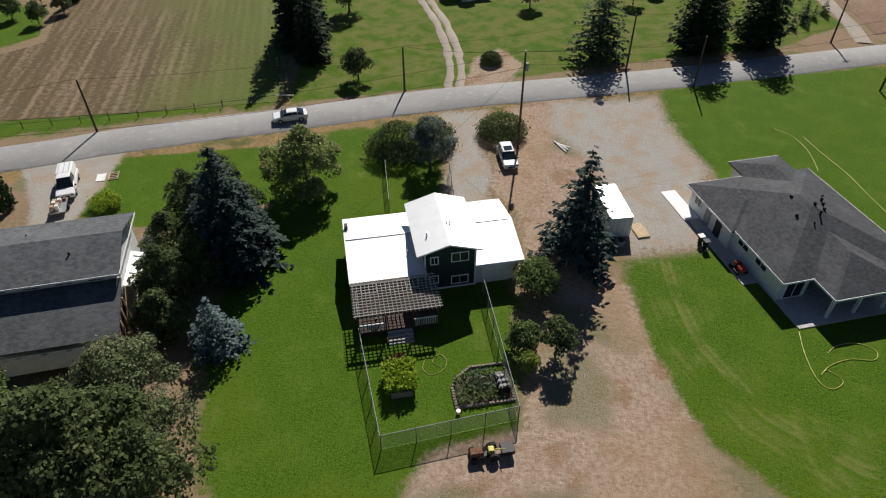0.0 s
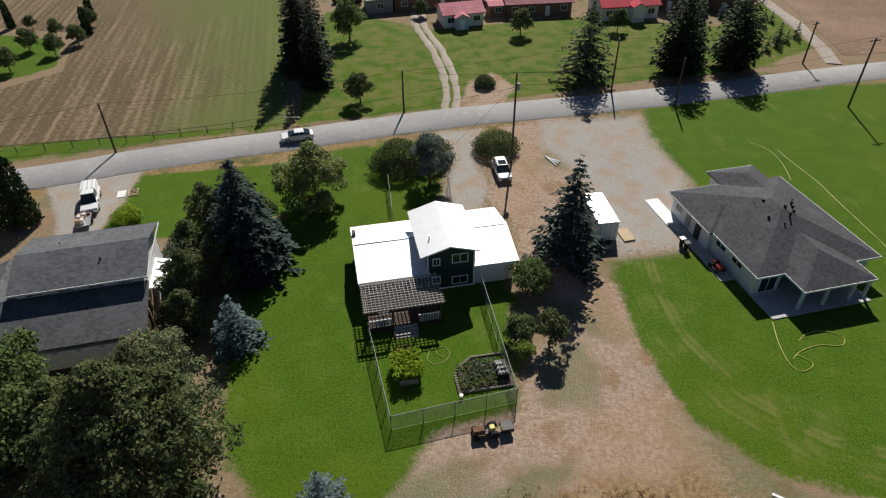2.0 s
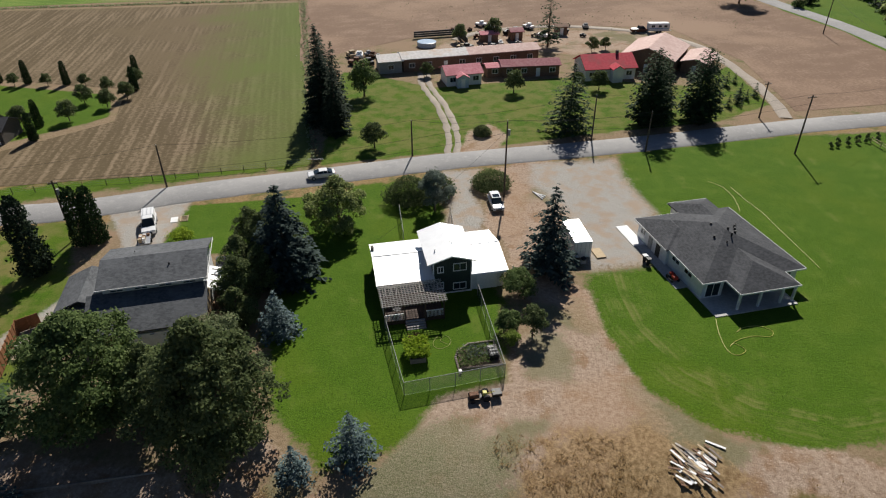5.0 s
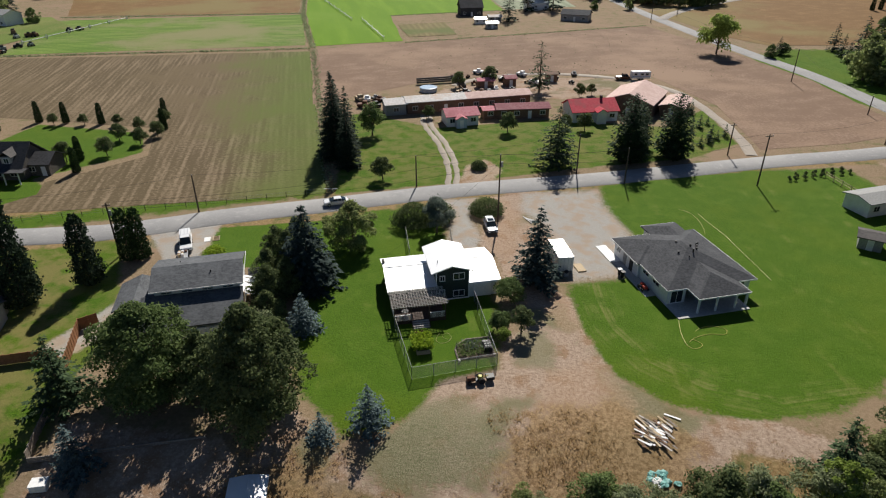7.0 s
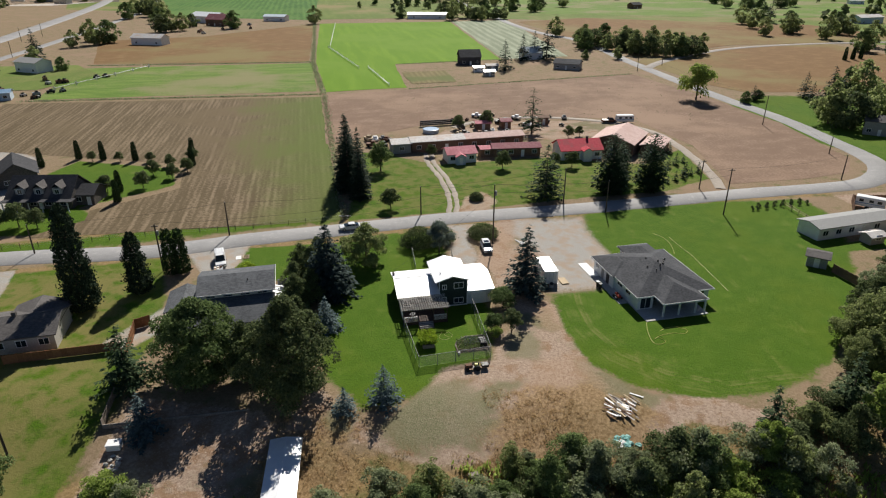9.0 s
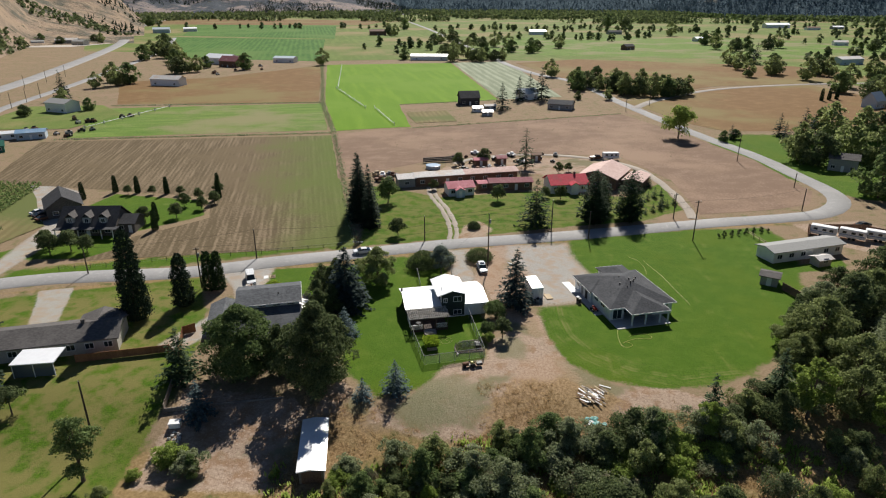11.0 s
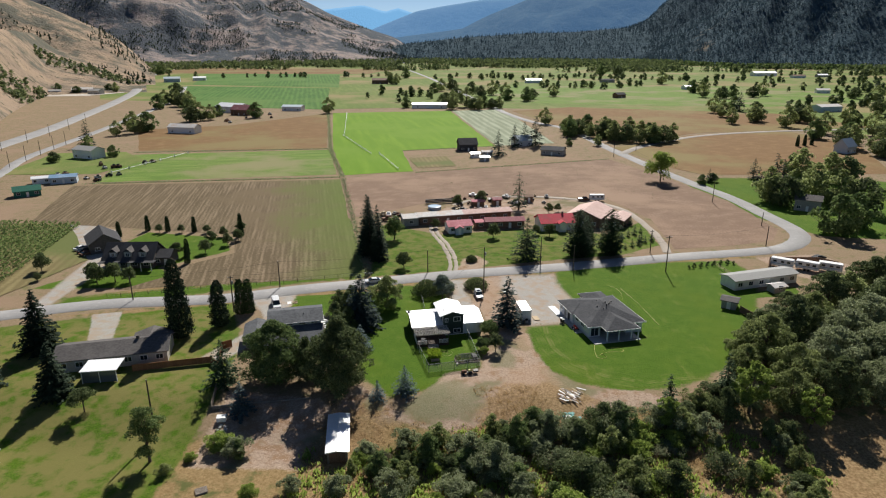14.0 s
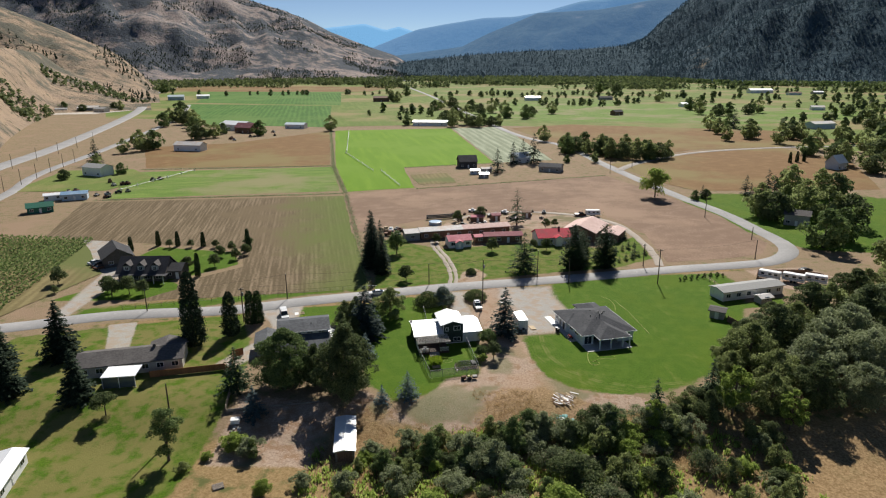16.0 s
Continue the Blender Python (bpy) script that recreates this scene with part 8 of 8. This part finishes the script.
def rocky_hill(name, light=(0.36, 0.27, 0.19), mid=(0.28, 0.215, 0.16), dark=(0.13, 0.125, 0.10), lo=0.47):
    m, n, l, p = nodes_of(name)
    geo = n.new("ShaderNodeNewGeometry")
    pos = geo.outputs["Position"]
    a, b, c = noise_node(n, l, pos, 0.004, 6.0, 0.65), noise_node(n, l, pos, 0.02, 6.0, 0.7), noise_node(n, l, pos, 0.09, 4.0, 0.7)
    col = mixc(n, l, ramp(n, l, b, 0.35, 0.65), light, mid)
    col = mixc(n, l, ramp(n, l, maths(n, l, "ADD", maths(n, l, "MULTIPLY", a, 0.6), maths(n, l, "MULTIPLY", b, 0.4)), lo, lo + 0.09), col, dark)
    col = mixc(n, l, ramp(n, l, c, 0.56, 0.66), col, (0.085, 0.09, 0.06))
    l.new(col, p.inputs["Base Color"])
    p.inputs["Roughness"].default_value = 1.0
    p.inputs["Specular IOR Level"].default_value = 0.05
    bump(n, l, maths(n, l, "ADD", b, c), 0.7, 9.0, p)
    return m


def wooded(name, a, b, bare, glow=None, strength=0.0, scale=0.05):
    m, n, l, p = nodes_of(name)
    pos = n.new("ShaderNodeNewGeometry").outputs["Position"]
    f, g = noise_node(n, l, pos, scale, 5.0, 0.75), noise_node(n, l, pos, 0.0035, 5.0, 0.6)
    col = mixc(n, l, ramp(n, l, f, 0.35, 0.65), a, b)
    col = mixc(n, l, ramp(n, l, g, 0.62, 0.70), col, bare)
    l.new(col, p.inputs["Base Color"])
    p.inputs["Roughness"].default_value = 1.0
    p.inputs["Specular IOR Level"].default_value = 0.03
    # emission lays the haze of distance over the slope's own colour
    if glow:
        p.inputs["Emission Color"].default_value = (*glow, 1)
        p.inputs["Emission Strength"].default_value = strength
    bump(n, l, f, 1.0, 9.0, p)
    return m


def interp(table, x):
    return float(np.interp(x, [t[0] for t in table], [t[1] for t in table]))


def ridge(name, crest, foot, top, material, label, rough=0.16, cell=0.35, rows=46, seed=0):
    """A mountain side: crest heights by bearing (degrees over the eye), from its foot back to its top."""
    az0, az1 = crest[0][0], crest[-1][0]
    back = top if callable(top) else (lambda az: top)
    na = int((az1 - az0) / cell)
    vs, fs = [], []
    for i in range(na + 1):
        az = az0 + (az1 - az0) * i / na
        f0 = foot(az) if callable(foot) else foot
        top_r = back(az)
        hgt = max(64 + math.tan(radians(interp(crest, az))) * top_r, 2)
        for j in range(rows + 1):
            t = j / rows * 1.25
            r = f0 + (top_r - f0) * t
            s = min(t, 1.0)
            x, y = polar(az, r)
            q = Vector((x * 0.0022, y * 0.0022, seed))
            g = noise.fractal(q, 0.9, 2.1, 6)
            gully = abs(noise.noise(Vector((az * 0.35 + seed, t * 1.2, seed))))
            prof = 0.55 * s + 0.45 * s * s * (3 - 2 * s)
            z = hgt * (prof - 0.14 * gully * math.sin(math.pi * s)) + g * hgt * rough * math.sin(math.pi * min(s * 0.94, 1))
            if t > 1:
                z = hgt * (1 - (t - 1) * 1.6)
            vs.append((x, y, max(z, -2) if j else -3))
    w = rows + 1
    for i in range(na):
        for j in range(rows):
            k = i * w + j
            fs.append((k, k + w, k + w + 1, k + 1))
    ob = mesh_ob(name, vs, fs, material, smooth=True)
    tagged(ob, label, "mountain", kind="structure")
    return np.array(vs).reshape(na + 1, w, 3)


# needle colours lightened and pushed to blue for haze over the mountain
NEEDLE_HAZED = foliage("haze_tinted_conifer", (0.044, 0.076, 0.10), (0.096, 0.14, 0.16), glow=0.3)
DRY_HILL = rocky_hill("dry_rocky_slope")
ROCKY = rocky_hill("grey_rocky_slope", (0.36, 0.295, 0.265), (0.26, 0.23, 0.222), (0.095, 0.108, 0.125), 0.44)
# the same haze blue is mixed into the forested slopes' colour
WOODS_HAZED = wooded("haze_tinted_woods", (0.032, 0.058, 0.078), (0.074, 0.11, 0.13), (0.20, 0.17, 0.13))
# the three farthest slopes glow blue in place of hazy air
HAZE_BLUE3 = wooded("hazy_wooded_slope", (0.02, 0.04, 0.04), (0.04, 0.06, 0.05), (0.10, 0.10, 0.08), (0.05, 0.115, 0.23), 0.75, 0.02)
HAZE_BLUE2 = wooded("distant_hazed_slope", (0.03, 0.05, 0.06), (0.045, 0.065, 0.07), (0.06, 0.07, 0.07), (0.09, 0.20, 0.37), 0.85, 0.02)
HAZE_BLUE1 = wooded("far_hazed_ridge", (0.04, 0.06, 0.08), (0.05, 0.07, 0.09), (0.05, 0.07, 0.09), (0.16, 0.36, 0.60), 0.95, 0.02)
left_m = ridge("mountain_left", [(-100, 8), (-60, 9), (-35, 8.6), (-25, 7.4), (-20.5, 5.9), (-17.7, 4.8), (-15.3, 4.1), (-13, 3.2), (-11.7, 2.5), (-8.5, 1.3), (-6, 0.5), (-4, -0.8)], 2200, 3500, ROCKY, "dry rocky mountain side with scattered pines", seed=3)
spur = ridge("mountain_spur", [(-100, 6), (-50, 6.5), (-40, 5.2), (-35.2, 3.9), (-31.9, 2.5), (-28.2, 0.7), (-26.8, -0.6), (-25.5, -2.2)], 1150, 1750, DRY_HILL, "dry grassy mountain spur", seed=8)
hill = ridge("hill_left", [(-100, 4), (-50, 2.6), (-38, 1.6), (-35.6, 1.1), (-33.2, 0.7), (-32, -0.4), (-29.4, -1.3), (-27.5, -2.4), (-26.2, -3.8)], lambda az: 480 + min(max(0, az + 38), 5.0) * 100, lambda az: 480 + min(max(0, az + 38), 5.0) * 100 + 460, DRY_HILL, "dry golden hill above the highway", rough=0.1, seed=14)
right_m = ridge("mountain_right", [(8, -0.8), (10, 0.1), (11.4, 0.5), (14.9, 1.7), (16.2, 3.0), (18.2, 4.6), (22, 6.4), (28, 8.2), (36, 9.5), (60, 10), (100, 9)], lambda az: 1950 + max(0, 22 - az) * 60, 3300, WOODS_HAZED, "dark forested mountain side", seed=21)
low_m = ridge("mountain_foothill", [(-9, -0.9), (-5, 0.0), (0, 0.5), (5, 0.8), (9, 0.9), (13, 1.2), (16, 1.0), (18, -0.5)], 2350, 3000, WOODS_HAZED, "low forested rise at the valley's end", seed=26)
mid_m = ridge("mountain_middle", [(-8, -0.4), (-6, 0.5), (-0.3, 1.2), (2.1, 2.3), (6.1, 3.9), (11.2, 4.1), (14.9, 4.7), (20, 5.0), (30, 4)], 3100, 4000, HAZE_BLUE3, "forested mountain tinted with blue haze", rough=0.1, seed=30)
ridge("backdrop_ridge_middle", [(-12, 0.2), (-9, 0.7), (-7.3, 1.4), (-4.1, 2.6), (-1.9, 3.0), (1.6, 3.5), (4.2, 3.6), (6.8, 4.0), (9.6, 4.7), (14, 5.2), (24, 4)], 3900, 4450, HAZE_BLUE2, "distant forested ridge tinted with blue haze", rough=0.05, rows=20, seed=37)
ridge("backdrop_ridge_far", [(-20, 2.2), (-14, 2.5), (-11.5, 2.8), (-8.6, 3.1), (-6.8, 2.6), (-5.7, 2.9), (-4.4, 2.5), (0, 2.0), (8, 1.5)], 4450, 4700, HAZE_BLUE1, "far ridge at the valley's end tinted with pale blue haze", rough=0.03, rows=14, seed=44)


def forest(name, places, leaf, label, h=(9, 17), n=9, wide=0.3, round_top=False):
    """Many far trees in one mesh: each a small tapering heap of leaf faces."""
    p = np.asarray(places)
    k = len(p)
    hh = rng.uniform(*h, k)
    u = np.repeat(np.arange(k), n)
    f = np.tile((np.arange(n) + 0.3) / n, k)
    a = rng.uniform(0, 2 * math.pi, k * n)
    rad = hh[u] * wide * (np.sin(math.pi * (0.2 + 0.72 * f)) if round_top else 1.02 - f) * rng.uniform(0.5, 1.0, k * n)
    b = p[u] + np.stack([np.cos(a) * rad * 0.15, np.sin(a) * rad * 0.15, hh[u] * np.minimum(f + 0.22, 1.0)], -1)
    t = p[u] + np.stack([np.cos(a) * rad * 1.2, np.sin(a) * rad * 1.2, hh[u] * np.maximum(f - 0.12, 0)], -1)
    ob = kites(name, b, t, rad * 0.75 + 0.3, leaf, folds=np.stack([np.cos(a), np.sin(a), np.full(k * n, 0.8)], -1))
    return tagged(ob, label, "forest", kind="stuff")


def sprinkle(grid, count, lo, hi, keep=lambda x, y, z: True, amin=0.0, amax=1.0):
    out = []
    na, nr = grid.shape[:2]
    while len(out) < count:
        i, j = prnd.uniform(na * amin, na * amax - 1.01), prnd.uniform(lo, hi) * (nr - 1) * 0.8
        i0, j0 = int(i), int(j)
        u, v = i - i0, j - j0
        q = (grid[i0, j0] * (1 - u) + grid[i0 + 1, j0] * u) * (1 - v) + (grid[i0, j0 + 1] * (1 - u) + grid[i0 + 1, j0 + 1] * u) * v
        if keep(*q):
            out.append(q)
    return out


forest("forest_right", sprinkle(right_m, 17000, 0.0, 1.0, amax=0.42), NEEDLE_HAZED, "dense dark conifers on the mountain side", (8, 15), 6, 0.33)
forest("forest_foothill", sprinkle(low_m, 3500, 0.0, 1.0), NEEDLE_HAZED, "dense conifers on the low rise", (7, 13), 6, 0.34)
forest("pines_left", sprinkle(left_m, 9000, 0.0, 0.95, lambda x, y, z: noise.noise((x * 0.004, y * 0.004, 1)) + 0.25 * noise.noise((x * 0.02, y * 0.02, 5)) > 0.06, amin=0.6), NEEDLE_DARK, "scattered pines on the rocky mountain", (5, 11), 5, 0.36)
forest("pines_spur", sprinkle(spur, 420, 0.0, 1.0, lambda x, y, z: noise.noise((x * 0.006, y * 0.006, 2)) > 0.12, amin=0.7), NEEDLE_DARK, "scattered pines on the dry spur", (6, 12), 6, 0.35)
forest("hill_brush", sprinkle(hill, 700, 0.0, 0.7, lambda x, y, z: noise.noise((x * 0.009, y * 0.009, 9)) > 0.18, amin=0.7), LEAF_DARK, "green brush in the folds of the dry hill", (4, 8), 9, 0.55, True)
belt = []
while len(belt) < 8500:
    az, r = prnd.uniform(-30, 36), prnd.uniform(1450, 2700)
    x, y = polar(az, r)
    g = noise.noise((x * 0.0035, y * 0.006, 4)) + 0.5 * noise.noise((x * 0.012, y * 0.02, 6))
    if g > 0.7 - (r - 1450) / 620 and not (az > 18 and r > 1980):
        belt.append((x, y, 0))
forest("valley_woods", belt, LEAF_DARK, "dark tree belts across the valley floor", (9, 16), 8, 0.42, True)
edge = []
while len(edge) < 900:
    az = prnd.uniform(9, 40)
    x, y = polar(az, 1900 + max(0, 22 - az) * 60 + prnd.gauss(0, 28))
    edge.append((x, y, 0))
forest("river_trees", edge, LEAF, "lighter green trees along the mountain's foot", (9, 15), 10, 0.48, True)
groves = []
for cx, cy, sx, sy, n in ((420, 900, 160, 20, 30), (560, 780, 90, 18, 50), (200, 860, 70, 18, 40), (-60, 700, 30, 30, 24), (640, 1010, 130, 20, 60), (820, 1250, 160, 30, 80), (300, 1080, 160, 20, 70), (90, 1150, 120, 26, 60), (-330, 1180, 120, 20, 40), (520, 600, 60, 40, 46), (380, 420, 50, 40, 40), (440, 330, 60, 30, 50), (420, 560, 40, 30, 30)):
    groves += [(cx + prnd.gauss(0, sx), cy + prnd.gauss(0, sy), 0) for k in range(n // 2)]
forest("valley_groves", groves, LEAF_DARK, "groves of trees between valley farms", (7, 13), 18, 0.46, True)
